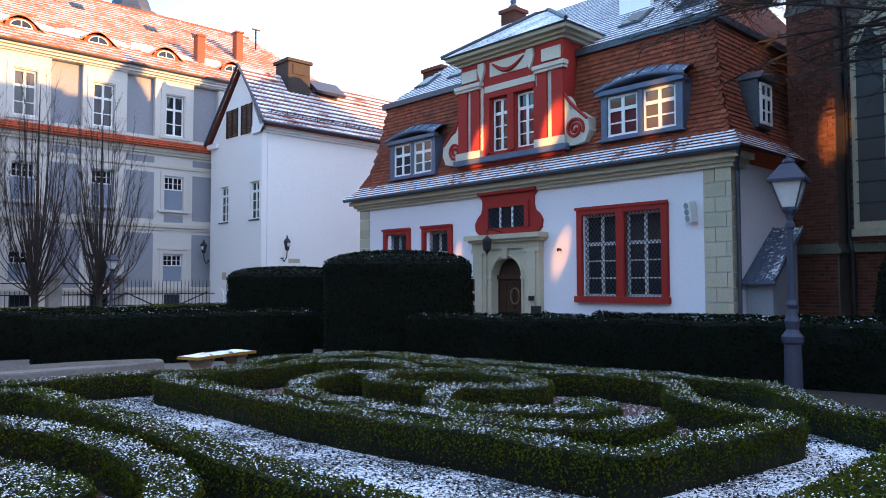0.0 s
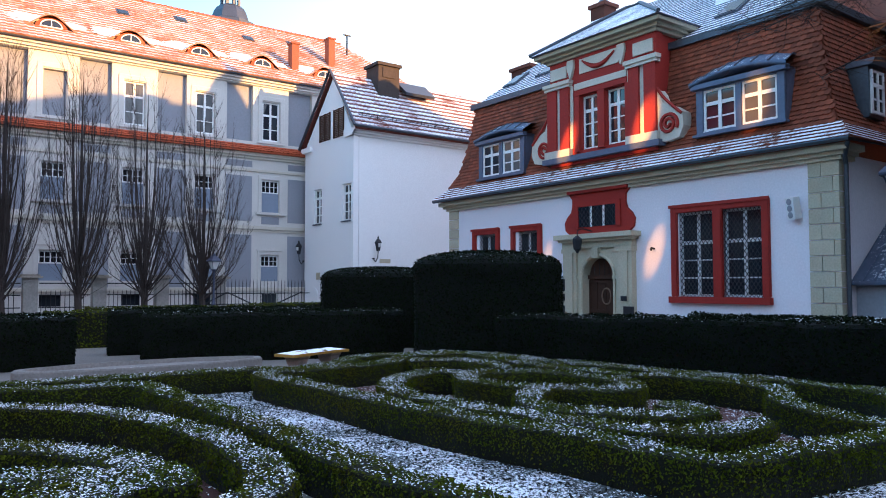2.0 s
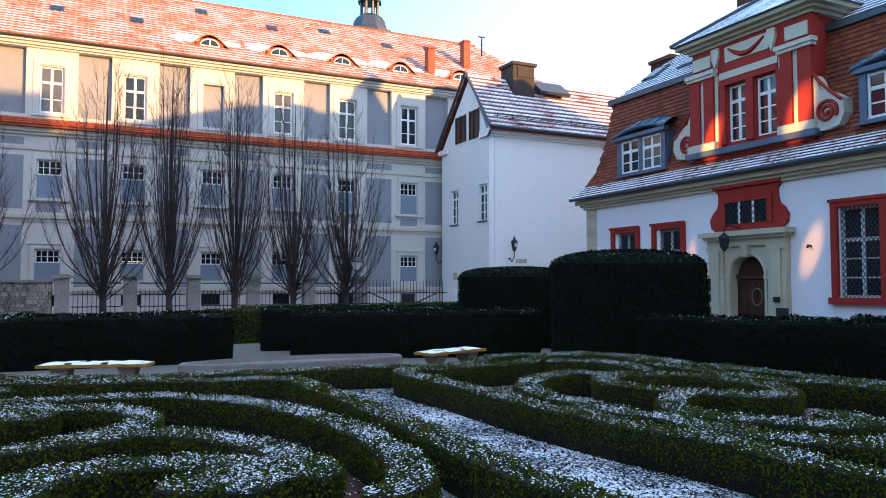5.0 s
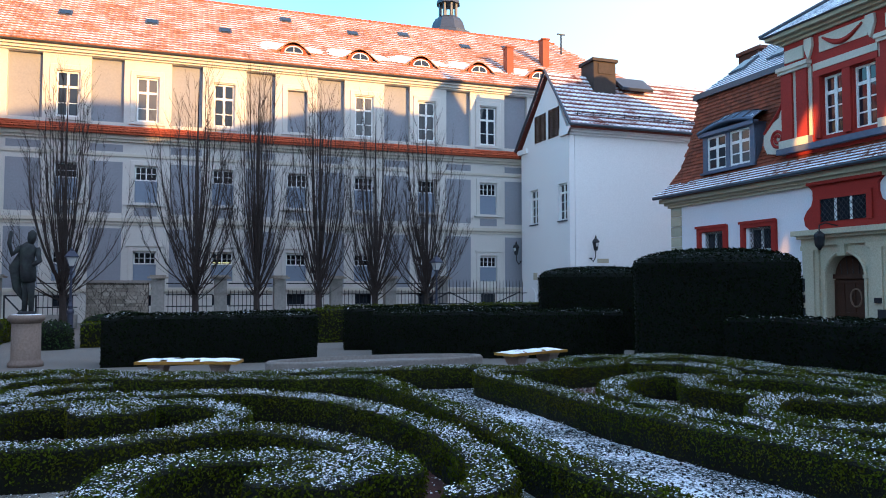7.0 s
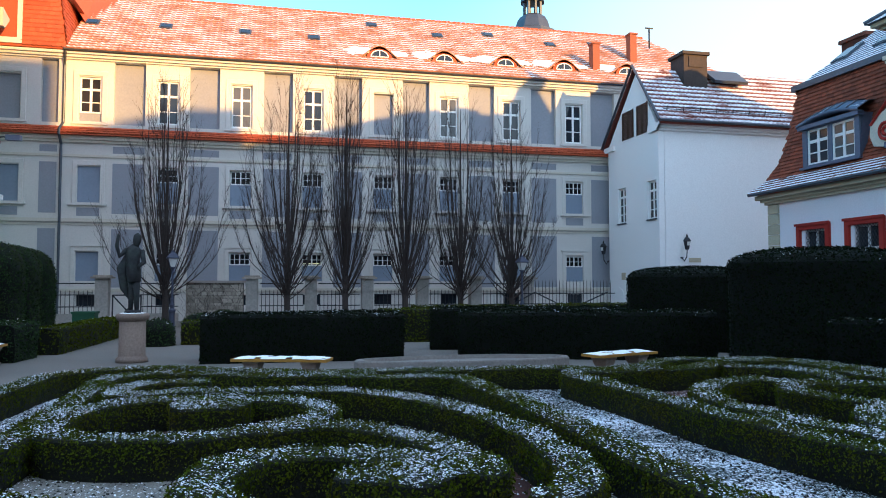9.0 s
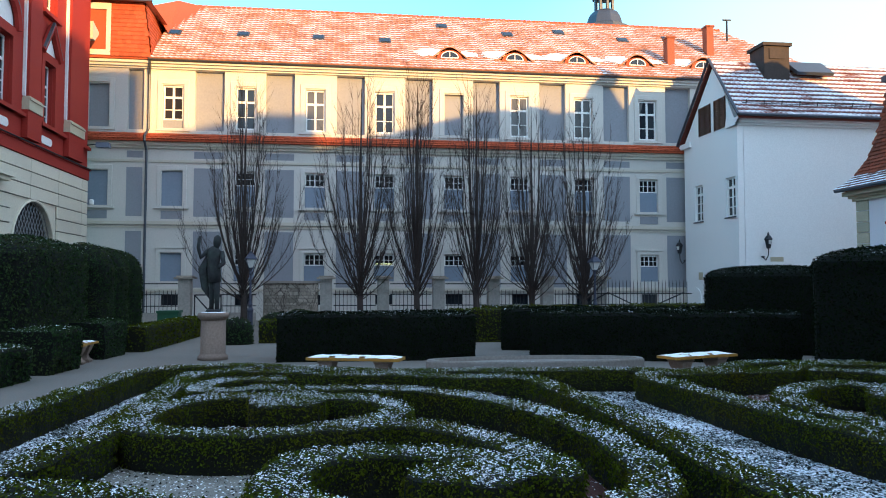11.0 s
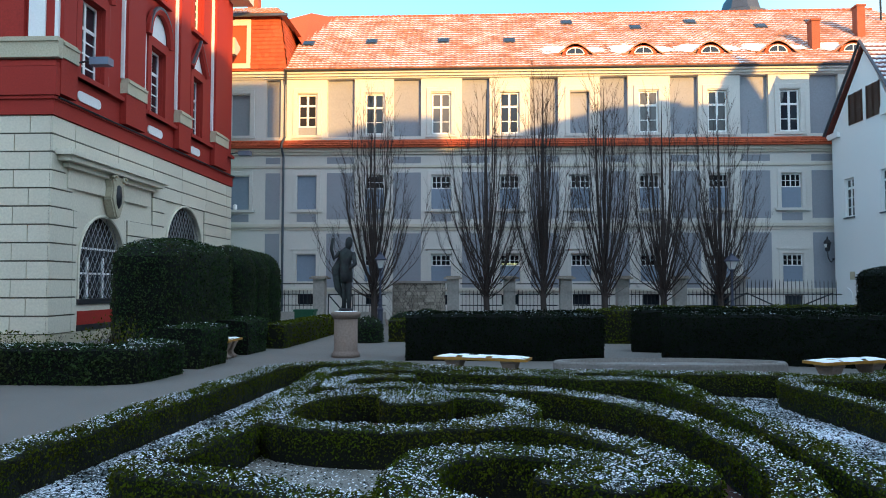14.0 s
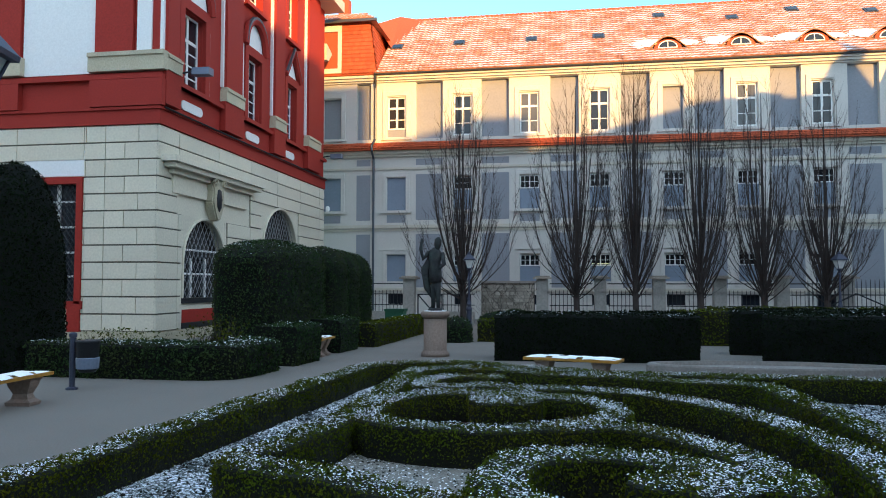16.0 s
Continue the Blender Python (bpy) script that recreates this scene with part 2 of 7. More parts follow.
GUTTER = material("dark_zinc_gutter", (0.09, 0.10, 0.12), 0.45, 0.6, spread=0.15, grain=12, bump=0.05)
CHIMNEY_CLAD = material("rusty_sheet", (0.045, 0.034, 0.03), 0.75, spread=0.25, grain=10, stain=1.2, bump=0.05)
OAK = material("dark_oak", (0.055, 0.028, 0.018), 0.65, spread=0.3, grain=40, stain=3, bump=0.2, spec=0.15)
TILE_OLD = snowed(material("old_plain_tile", (0.215, 0.058, 0.027), 0.85, spread=0.2, grain=24, stain=0.7, bump=0.2, tint=(0.08, 0.036, 0.022), each=0.28), cover=0.12, size=7, up=0.62)
TILE_EAVE = snowed(material("snowy_eave_tile", (0.17, 0.05, 0.028), 0.85, spread=0.2, grain=24, stain=0.7, bump=0.2, each=0.25), cover=0.74, size=5, up=0.5, streak=(0.6, 1, 1), soft=0.1, course=(5.16, 0.1004))
TILE_BROWN = snowed(material("brown_pantile", (0.15, 0.042, 0.03), 0.8, spread=0.2, grain=20, stain=0.8, bump=0.15, each=0.2), cover=0.86, size=2.4, up=0.4, streak=(0.35, 1.6, 1.6), soft=0.2, course=(9.10, 0.2347))
TILE_ORANGE = snowed(material("orange_pantile", (0.36, 0.155, 0.085), 0.8, spread=0.18, grain=20, stain=0.5, bump=0.15, tint=(0.29, 0.098, 0.048), each=0.22), cover=0.70, size=3.2, up=0.4, streak=(0.5, 1.4, 1.4), soft=0.3, course=(12.28, 0.1863))
TILE_BARE = material("bare_orange_tile", (0.38, 0.08, 0.03), 0.8, spread=0.15, grain=20, stain=0.6, bump=0.15, each=0.2)
ROOFSNOW = snowed(material("snowy_slate", (0.22, 0.23, 0.27), 0.8, spread=0.15, grain=18, stain=0.8, bump=0.1, each=0.15), cover=0.80, size=6, up=0.3, course=(9.14, 0.1445))
GABLESNOW = snowed(material("snowy_gable_slate", (0.20, 0.21, 0.25), 0.8, spread=0.15, grain=18, stain=0.8, bump=0.1, each=0.15), cover=0.74, size=8, up=0.3, soft=0.25, streak=(1, 1, 3))
BRICK = material("dark_red_brick", (0.12, 0.042, 0.026), 0.9, spread=0.25, grain=30, stain=0.8, bump=0.3, tint=(0.05, 0.022, 0.017), each=0.35)
MORTAR = material("lime_mortar", (0.13, 0.11, 0.095), 0.95, spread=0.2, grain=40, bump=0.2)
GRAVEL = snowed(material("fine_gravel", (0.172, 0.158, 0.138), 0.95, spread=0.22, grain=55, stain=0.5, bump=0.3, tint=(0.128, 0.118, 0.105)), cover=-0.02, size=7)
SNOWBED = snowed(material("snowy_gravel_bed", (0.07, 0.08, 0.075), 0.95, spread=0.3, grain=60, stain=2, bump=0.9), cover=0.46, size=30, colour=(0.90, 0.93, 0.99), soft=0.03)
MULCH = snowed(material("red_brick_chippings", (0.085, 0.036, 0.028), 0.95, spread=0.35, grain=55, stain=2.5, bump=0.5), cover=0.05, size=13)
PALEBED = snowed(material("pale_chippings", (0.24, 0.225, 0.195), 0.95, spread=0.4, grain=70, stain=2.5, bump=0.5), cover=0.12, size=9)
SNOW = material("lying_snow", (0.92, 0.93, 0.96), 0.7, spread=0.05, grain=40, bump=0.3)
# near-black box core: the shade inside the hedges is put into its colour
BOX_CORE = snowed(material("shaded_box_twigs", (0.008, 0.0085, 0.004), 0.95, spread=0.4, grain=40, stain=2.5, bump=0.6), cover=0.13, size=60, up=0.75)
BOX_LEAF = material("box_leaf", (0.052, 0.068, 0.004), 0.85, spread=0.3, grain=9, stain=1.6, bump=0, tint=(0.070, 0.056, 0.005), each=0.42, spec=0.03)
# near-black twigs and needles carry the shade on the tall hedges
YEW_CORE = material("shaded_yew_twigs", (0.0025, 0.0035, 0.002), 0.95, spread=0.4, grain=40, stain=2, bump=0.5)
YEW_SHADED = material("shaded_yew_needles", (0.006, 0.010, 0.0035), 0.9, spread=0.25, grain=14, stain=1.0, bump=0, each=0.5, spec=0.05)
# lighter copy of the yew needles, coloured for the brighter light by the palace
YEW_LIT = material("lit_yew_needles", (0.022, 0.040, 0.012), 0.85, spread=0.3, grain=9, stain=1.2, bump=0, tint=(0.034, 0.036, 0.012), each=0.6, spec=0.1)
BROWN_STRIP = material("dark_brown_ground", (0.035, 0.028, 0.024), 0.95, spread=0.3, grain=35, stain=2, bump=0.5)
BARK = material("grey_brown_bark", (0.046, 0.036, 0.032), 0.9, spread=0.25, grain=25, stain=3, bump=0.3)
BRONZE = material("dark_bronze", (0.026, 0.026, 0.028), 0.8, 0.0, spread=0.3, grain=15, stain=4, bump=0.2, tint=(0.05, 0.065, 0.055))
PLINTH = material("pinkish_sandstone", (0.22, 0.165, 0.13), 0.85, spread=0.18, grain=25, stain=2.2, bump=0.25, tint=(0.17, 0.135, 0.12))
BENCHWOOD = material("ochre_bench_wood", (0.36, 0.19, 0.03), 0.6, spread=0.2, grain=30, stain=3, bump=0.1)
FLINT = material("rubble_stone", (0.32, 0.28, 0.23), 0.9, spread=0.3, grain=18, stain=2, bump=0.4, each=0.3)
PLASTIC = material("grey_bin_metal", (0.17, 0.20, 0.27), 0.5, 0.2, spread=0.1, grain=30, bump=0.05)
BLUEBLIND = material("blue_grey_blind", (0.23, 0.27, 0.34), 0.7, spread=0.06, grain=9, bump=0.02)
CURTAIN = material("pale_curtain", (0.50, 0.50, 0.47), 0.9, spread=0.15, grain=9, bump=0.05)


def glass_pane(name, base, rough):
    m = material(name, base, rough, spread=0.1, grain=2.0, stain=0.6, bump=0.012, spec=0.5)
    return m


PANE = glass_pane("dark_window_glass", (0.018, 0.022, 0.030), 0.04)
PANE_DIM = material("shaded_window_glass", (0.012, 0.012, 0.014), 0.12, spread=0.1, grain=2.0, stain=0.6, bump=0.012, spec=0.12)
PANE_PALE = glass_pane("curtained_window_glass", (0.10, 0.10, 0.10), 0.06)
PANE_OLD = glass_pane("old_leaded_glass", (0.02, 0.02, 0.022), 0.45)
LAMPGLASS = material("frosted_lamp_glass", (0.62, 0.62, 0.60), 0.25, spread=0.08, grain=12, bump=0.02, spec=0.6)


# ---- shared builders ----
def window_set(w, h, cols, rows, mat, bar=0.035, rim=0.07, depth=0.06):
    """Meshes of a casement: frame, pane, glazing bars; its lower left corner at the origin, its front at y = 0."""
    bm = bmesh.new()
    wall_with_holes(bm, 0, w, 0, h, [(rim, w - rim, rim, h - rim)], depth)
    ring = mesh_of("window", bm, FRAME)
    bm = bmesh.new()
    box(bm, 0.03, w - 0.03, 0.035, 0.05, 0.03, h - 0.03)
    pane = mesh_of("pane", bm, mat)
    sticks = []
    for k in range(1, cols):
        wide = bar * (1.5 if cols % 2 == 0 and k == cols // 2 else 0.8)
        bm = bmesh.new()
        box(bm, w * k / cols - wide, w * k / cols + wide, 0.005, depth - 0.005, rim, h - rim)
        sticks.append(mesh_of("glazing_bar", bm, FRAME))
    for z in rows:
        wide = bar * (1.5 if z == max(rows) and len(rows) > 1 else 0.6)
        bm = bmesh.new()
        box(bm, rim, w - rim, 0.012, depth - 0.012, h * z - wide, h * z + wide)
        sticks.append(mesh_of("glazing_bar", bm, FRAME))
    return ring, pane, sticks


WINDOWS = {}


def put_window(parent, x, y, z, w, h, cols=2, rows=(0.33, 0.67), mat=None, label=""):
    """Window in the parent's own axes, with its pane and bars beneath it; alike windows share meshes."""
    mat = mat or PANE
    key = (round(w, 2), round(h, 2), cols, tuple(rows), mat.name)
    if key not in WINDOWS:
        WINDOWS[key] = window_set(w, h, cols, rows, mat, *((0.018, 0.05) if cols == 4 else ()))
    ring, pane, sticks = WINDOWS[key]
    f = new("window", ring)
    f.parent, f.location = parent, (x, y, z)
    if label:
        tagged(f, label)
    for name, me in [("pane", pane)] + [("glazing_bar", q) for q in sticks]:
        new(name, me).parent = f
    return f


def lattice(bm, x0, x1, z0, z1, y, pitch_x, pitch_z, r=0.012):
    """A diamond grille of wavy iron bars."""
    n = int((x1 - x0) / pitch_x + (z1 - z0) / pitch_z) + 2
    slope = pitch_z / pitch_x
    for s in (1, -1):
        for k in range(-n, n + 1):
            pts = []
            for x, z in ((x0, None), (x1, None), (None, z0), (None, z1)):
                base = k * pitch_z * 1.0
                if x is not None:
                    zz = z0 + base + s * slope * (x - x0)
                    if z0 <= zz <= z1:
                        pts.append((x, zz))
                else:
                    xx = x0 + (z - z0 - base) / (s * slope)
                    if x0 < xx < x1:
                        pts.append((xx, z))
            if len(pts) >= 2:
                pts.sort()
                tube(bm, [(pts[0][0], y, pts[0][1]), (pts[-1][0], y, pts[-1][1])], r, 4)


def tile_sheet(name, o, u, v, width, height, tw, th, keep, style, mat, parent, label="", singles=0):
    """Courses of tiles on a slope: o is the lower left corner, u along the eave, v up the slope; keep(a, b) says which stand."""
    o, u, v = Vector(o), Vector(u).normalized(), Vector(v).normalized()
    nrm = u.cross(v).normalized()
    if nrm.z < 0:
        nrm = -nrm
    shape = {"pointed": ((0, 0.32), (0.5, 0.0), (1, 0.32), (1, 1.25), (0, 1.25)),
             "scallop": ((0, 0.28), (0.2, 0.08), (0.5, 0.0), (0.8, 0.08), (1, 0.28), (1, 1.25), (0, 1.25)),
             "pan": ((0, 0), (0.3, 0), (0.65, 0), (1, 0), (1, 1.12), (0.65, 1.12), (0.3, 1.12), (0, 1.12))}[style]
    verts, faces = [], []
    rows = int(height / th)
    rng = random.Random(7)
    one = None
    for r in range(rows + 1):
        shift = 0.5 * (r % 2) if style != "pan" else 0.0
        for c in range(-1, int(width / tw) + 1):
            a, b = (c + shift + 0.5) * tw, (r + 0.5) * th
            if a < 0 or a > width or b > height or not keep(a, b):
                continue
            lift = rng.uniform(0.0, 0.006)
            if singles > 0:
                # the tiles nearest the eave are pieces of their own, on one mesh
                singles -= 1
                if one is None:
                    low = {"pointed": 3, "scallop": 5}[style]
                    tv = [(px * 0.99 * tw, pz * th, 0.030 * (1.25 - pz) + 0.010) for px, pz in shape] + [(px * 0.99 * tw, pz * th, 0.004) for px, pz in shape[:low]]
                    k = len(shape)
                    one = bpy.data.meshes.new("roof_tile")
                    one.from_pydata(tv, [], [tuple(range(k))] + [(k + j, k + j + 1, j + 1, j) for j in range(low - 1)])
                    one.materials.append(mat)
                piece = new("roof_tile", one)
                piece.parent = parent
                at = o + u * ((c + shift) * tw) + v * (r * th) + nrm * lift
                right = u if u.cross(v).dot(nrm) > 0 else u
                piece.matrix_basis = Matrix(((right.x, v.x, nrm.x, at.x), (right.y, v.y, nrm.y, at.y), (right.z, v.z, nrm.z, at.z), (0, 0, 0, 1)))
                continue
            i0 = len(verts)
            for px, pz in shape:
                n = 0.030 * (1.25 - pz) + 0.010 + lift
                if style == "pan":
                    n += 0.035 if px == 0.3 else (-0.004 if px == 0.65 else 0.012)
                verts.append(o + u * ((c + shift + px * 0.99) * tw) + v * ((r + pz) * th) + nrm * n)
            k = len(shape)
            if style == "pan":
                for j in range(3):
                    faces.append((i0 + j, i0 + j + 1, i0 + 6 - j, i0 + 7 - j))
                base = len(verts)
                for px in (0, 0.3, 0.65, 1):
                    verts.append(o + u * ((c + shift + px * 0.99) * tw) + v * (r * th) - nrm * 0.005)
                for j in range(3):
                    faces.append((base + j, base + j + 1, i0 + j + 1, i0 + j))
            else:
                faces.append(tuple(range(i0, i0 + k)))
                low = (3 if style == "pointed" else 5)
                base = len(verts)
                for px, pz in shape[:low]:
                    verts.append(o + u * ((c + shift + px * 0.99) * tw) + v * ((r + pz) * th) + nrm * 0.004)
                for j in range(low - 1):
                    faces.append((base + j, base + j + 1, i0 + j + 1, i0 + j))
    me = bpy.data.meshes.new(name)
    me.from_pydata(verts, [], faces)
    me.materials.append(mat)
    ob = new(name, me)
    ob.parent = parent
    return tagged(ob, label, kind="stuff")


# ---- ground ----
bm = bmesh.new()
box(bm, -700, 700, -700, 900, -0.5, 0.0)
single("ground", bm, GRAVEL, "fine grey gravel court with traces of snow", "ground", kind="structure")

# ---- the long institute building behind the trees ----
FAR = thing("institute_building", "long cream building with grey panels and snowy orange roof", "building", pose(0, 36, 0))
COLS = [-11.62, -8.25, -4.89, -1.6, 1.76, 5.2, 8.53, 11.84, 15.28, 18.6, 21.9]
PANELS = [-9.95, -6.57, -3.27, 0.11, 3.46, 6.85, 10.25, 13.6, 16.92, 20.2, 23.5]
holes = []
for c in COLS:
    holes += [(c - 0.47, c + 0.47, 9.1, 11.15), (c - 0.48, c + 0.48, 5.4, 7.05), (c - 0.48, c + 0.48, 1.85, 3.17), (c - 0.42, c + 0.42, 0.72, 1.2)]
for p in PANELS:
    w = 0.36 if p < -9 else 0.68
    holes += [(p - w, p + w, 9.0, 11.88)]
bm = bmesh.new()
wall_with_holes(bm, -14.6, 26.5, 0.0, 12.1, holes, 0.24)
part("wall", bm, PLASTER, FAR)
bm = bmesh.new()
box(bm, -14.6, 26.5, 0.245, 0.6, 0, 12.1)
part("backing_wall", bm, PANEL, FAR, "grey recessed panel ground")
bm = bmesh.new()
box(bm, -14.6, 26.5, 0.62, 11.0, 0, 12.1)
part("body", bm, PLASTER, FAR)
for p in PANELS:
    w = 0.36 if p < -9 else 0.68
    for z0, z1 in ((7.66, 7.98), (4.9, 7.2), (1.55, 4.2)):
        bm = bmesh.new()
        box(bm, p - w, p + w, -0.012, 0.02, z0, z1)
        part("grey_panel", bm, PANEL, FAR, "painted grey wall panel")
# string courses, the tiled ledge and the main cornice
bars("string_course", [(-14.6, 26.5, y, 0.1, z0, z1) for z0, z1, y in ((8.22, 8.4, -0.22), (8.1, 8.22, -0.12), (7.45, 7.56, -0.06), (4.5, 4.66, -0.1), (4.36, 4.44, -0.05), (1.36, 1.5, -0.08))], MOULD, FAR, "", 0.02)
bm = bmesh.new()
prism(bm, [(0, 8.4), (-0.42, 8.4), (-0.42, 8.46), (0.0, 8.82)], -14.6, 26.5)
bmesh.ops.rotate(bm, verts=bm.verts, cent=(0, 0, 0), matrix=Matrix.Rotation(radians(-90), 3, "Z"))
for v in bm.verts:
    v.co = Vector((v.co.x, -abs(v.co.y), v.co.z)) if v.co.y != 0 else v.co
part("ledge", bm, TILE_BARE, FAR)
tile_sheet("ledge_tiles", (-14.6, -0.44, 8.47), (1, 0, 0), (0, 0.42, 0.36), 41.1, 0.52, 0.22, 0.17, lambda a, b: True, "scallop", TILE_BARE, FAR, "orange tiled ledge between storeys")
bars("cornice_step", [(-14.6, 26.5, -0.34, 0.2, 12.1, 12.22), (-14.6, 26.5, -0.22, 0.2, 11.98, 12.1), (-14.6, 26.5, -0.1, 0.2, 11.9, 11.98)], PLASTER, FAR, "", 0.025)
bm = bmesh.new()
tube(bm, [(-9.3, -0.45, 12.27), (26.6, -0.45, 12.27)], 0.075, 8)
part("gutter", bm, GUTTER, FAR)
bm = bmesh.new()
tube(bm, [(-9.25, -0.42, 12.2), (-9.3, -0.2, 11.8), (-9.33, -0.1, 11.6), (-9.33, -0.1, 9.0), (-9.4, -0.5, 8.6), (-9.4, -0.5, 8.4), (-9.4, -0.12, 8.0), (-9.4, -0.12, 0.1)], 0.06, 8)
part("downpipe", bm, GUTTER, FAR, "grey zinc downpipe")
BLIND = {(5, 2), (0, 2), (0, 1), (1, 1), (1, 0)}
for i, c in enumerate(COLS):
    # upper storey
    if (i, 2) in BLIND:
        bm = bmesh.new()
        box(bm, c - 0.47, c + 0.47, 0.2, 0.23, 9.1, 11.15)
        part("blind_window", bm, PANEL, FAR, "painted blind window")
    else:
        put_window(FAR, c - 0.46, 0.10, 9.12 if i != 1 else 9.5, 0.92, 2.02 if i != 1 else 1.64, 2, (0.3, 0.66), PANE if i % 3 else PANE_PALE)
        if i == 1:
            bm = bmesh.new()
            box(bm, c - 0.47, c + 0.47, 0.1, 0.2, 9.1, 9.49)
            part("infill", bm, PANEL, FAR)
    bm = bmesh.new()
    wall_with_holes(bm, c - 0.72, c + 0.72, 9.06, 11.42, [(c - 0.5, c + 0.5, 9.06, 11.2)], 0.08, -0.05)
    part("window_surround", bevelled(bm, 0.012), PLASTER, FAR)
    bars("window_sill", [(c - 0.78, c + 0.78, -0.07, 0.03, 8.95, 9.055)], PLASTER, FAR)
    # middle storey, the lower panes behind blue-grey blinds
    if (i, 1) in BLIND:
        bm = bmesh.new()
        box(bm, c - 0.48, c + 0.48, 0.1, 0.2, 5.4, 7.05)
        part("blind", bm, BLUEBLIND, FAR)
    else:
        put_window(FAR, c - 0.47, 0.10, 6.4, 0.94, 0.65, 4, (0.5,), PANE_DIM)
        bm = bmesh.new()
        box(bm, c - 0.48, c + 0.48, 0.12, 0.2, 5.4, 6.39)
        part("blind", bm, BLUEBLIND, FAR, "blue-grey boarded lower window")
    bm = bmesh.new()
    wall_with_holes(bm, c - 0.68, c + 0.68, 5.36, 7.3, [(c - 0.49, c + 0.49, 5.36, 7.08)], 0.08, -0.05)
    part("window_surround", bevelled(bm, 0.012), PLASTER, FAR)
    bars("window_sill", [(c - 0.8, c + 0.8, -0.14, 0.03, 5.26, 5.355)], PLASTER, FAR)
    bm = bmesh.new()
    box(bm, c - 0.48, c + 0.48, -0.02, 0.02, 4.78, 5.16)
    part("apron_panel", bm, PANEL, FAR)
    # lower storey
    if (i, 0) not in BLIND:
        put_window(FAR, c - 0.47, 0.10, 2.6, 0.94, 0.56, 4, (0.5,), PANE_DIM)
    bm = bmesh.new()
    box(bm, c - 0.48, c + 0.48, 0.12, 0.2, 1.85, 2.59 if (i, 0) not in BLIND else 3.17)
    part("blind", bm, BLUEBLIND, FAR, "blue-grey boarded lower window")
    bm = bmesh.new()
    wall_with_holes(bm, c - 0.68, c + 0.68, 1.6, 3.4, [(c - 0.49, c + 0.49, 1.6, 3.2)], 0.08, -0.05)
    part("window_surround", bevelled(bm, 0.012), PLASTER, FAR)
    bars("window_cap", [(c - 0.76, c + 0.76, -0.09, 0.03, 3.405, 3.47)], PLASTER, FAR)
    bm = bmesh.new()
    box(bm, c - 0.42, c + 0.42, 0.14, 0.18, 0.72, 1.2)
    part("cellar_window", bm, PANE, FAR)
CHIMNEY = material("red_chimney_brick", (0.27, 0.085, 0.045), 0.85, spread=0.2, grain=20, stain=2, bump=0.2)
GLOW = bpy.data.materials.new("lit_tube")
GLOW.use_nodes = True
GLOW.node_tree.nodes["Principled BSDF"].inputs["Emission Color"].default_value = (1.0, 0.85, 0.15, 1)
GLOW.node_tree.nodes["Principled BSDF"].inputs["Emission Strength"].default_value = 0.35
bm = bmesh.new()
for k in (0, 1):
    box(bm, 1.36 + k * 0.44, 1.72 + k * 0.44, 0.125, 0.132, 2.68, 2.72)
part("lit_tube", bm, GLOW, FAR, "yellow lamp light behind a window")
# main roof
RISE, RUN = 4.75, 5.5
bm = bmesh.new()
prism(bm, [(-0.5, 12.24), (RUN, 12.24 + RISE), (RUN * 2 + 0.5, 12.24), ], -9.3, 26.8)
bmesh.ops.transform(bm, matrix=Matrix(((0, 1, 0, 0), (1, 0, 0, 0), (0, 0, 1, 0), (0, 0, 0, 1))), verts=bm.verts)
for v in bm.verts:
    if v.co.z > 15 and v.co.x > 20:
        v.co.x -= 4.6
bmesh.ops.recalc_face_normals(bm, faces=bm.faces)
part("roof", bm, TILE_ORANGE, FAR)
slope = Vector((0, RUN + 0.5, RISE))
tile_sheet("roof_tiles", (-9.25, -0.52, 12.26), (1, 0, 0), slope, 36, slope.length, 0.27, 0.30, lambda a, b: a < 36 - 4.6 * b / 7.6, "pan", TILE_ORANGE, FAR, "orange pantiles under patchy snow")
bm = bmesh.new()
for k in range(105):
    x = -9.3 + k * 0.3
    tube(bm, [(x, RUN, 12.28 + RISE), (x + 0.32, RUN, 12.30 + RISE)], (0.09, 0.11), 6)
part("ridge_tiles", bm, TILE_BARE, FAR)


def on_roof(x, f):
    """A place on the front slope, f of the way up."""
    return Vector((x, -0.5 + (RUN + 0.5) * f, 12.24 + RISE * f + 0.05))


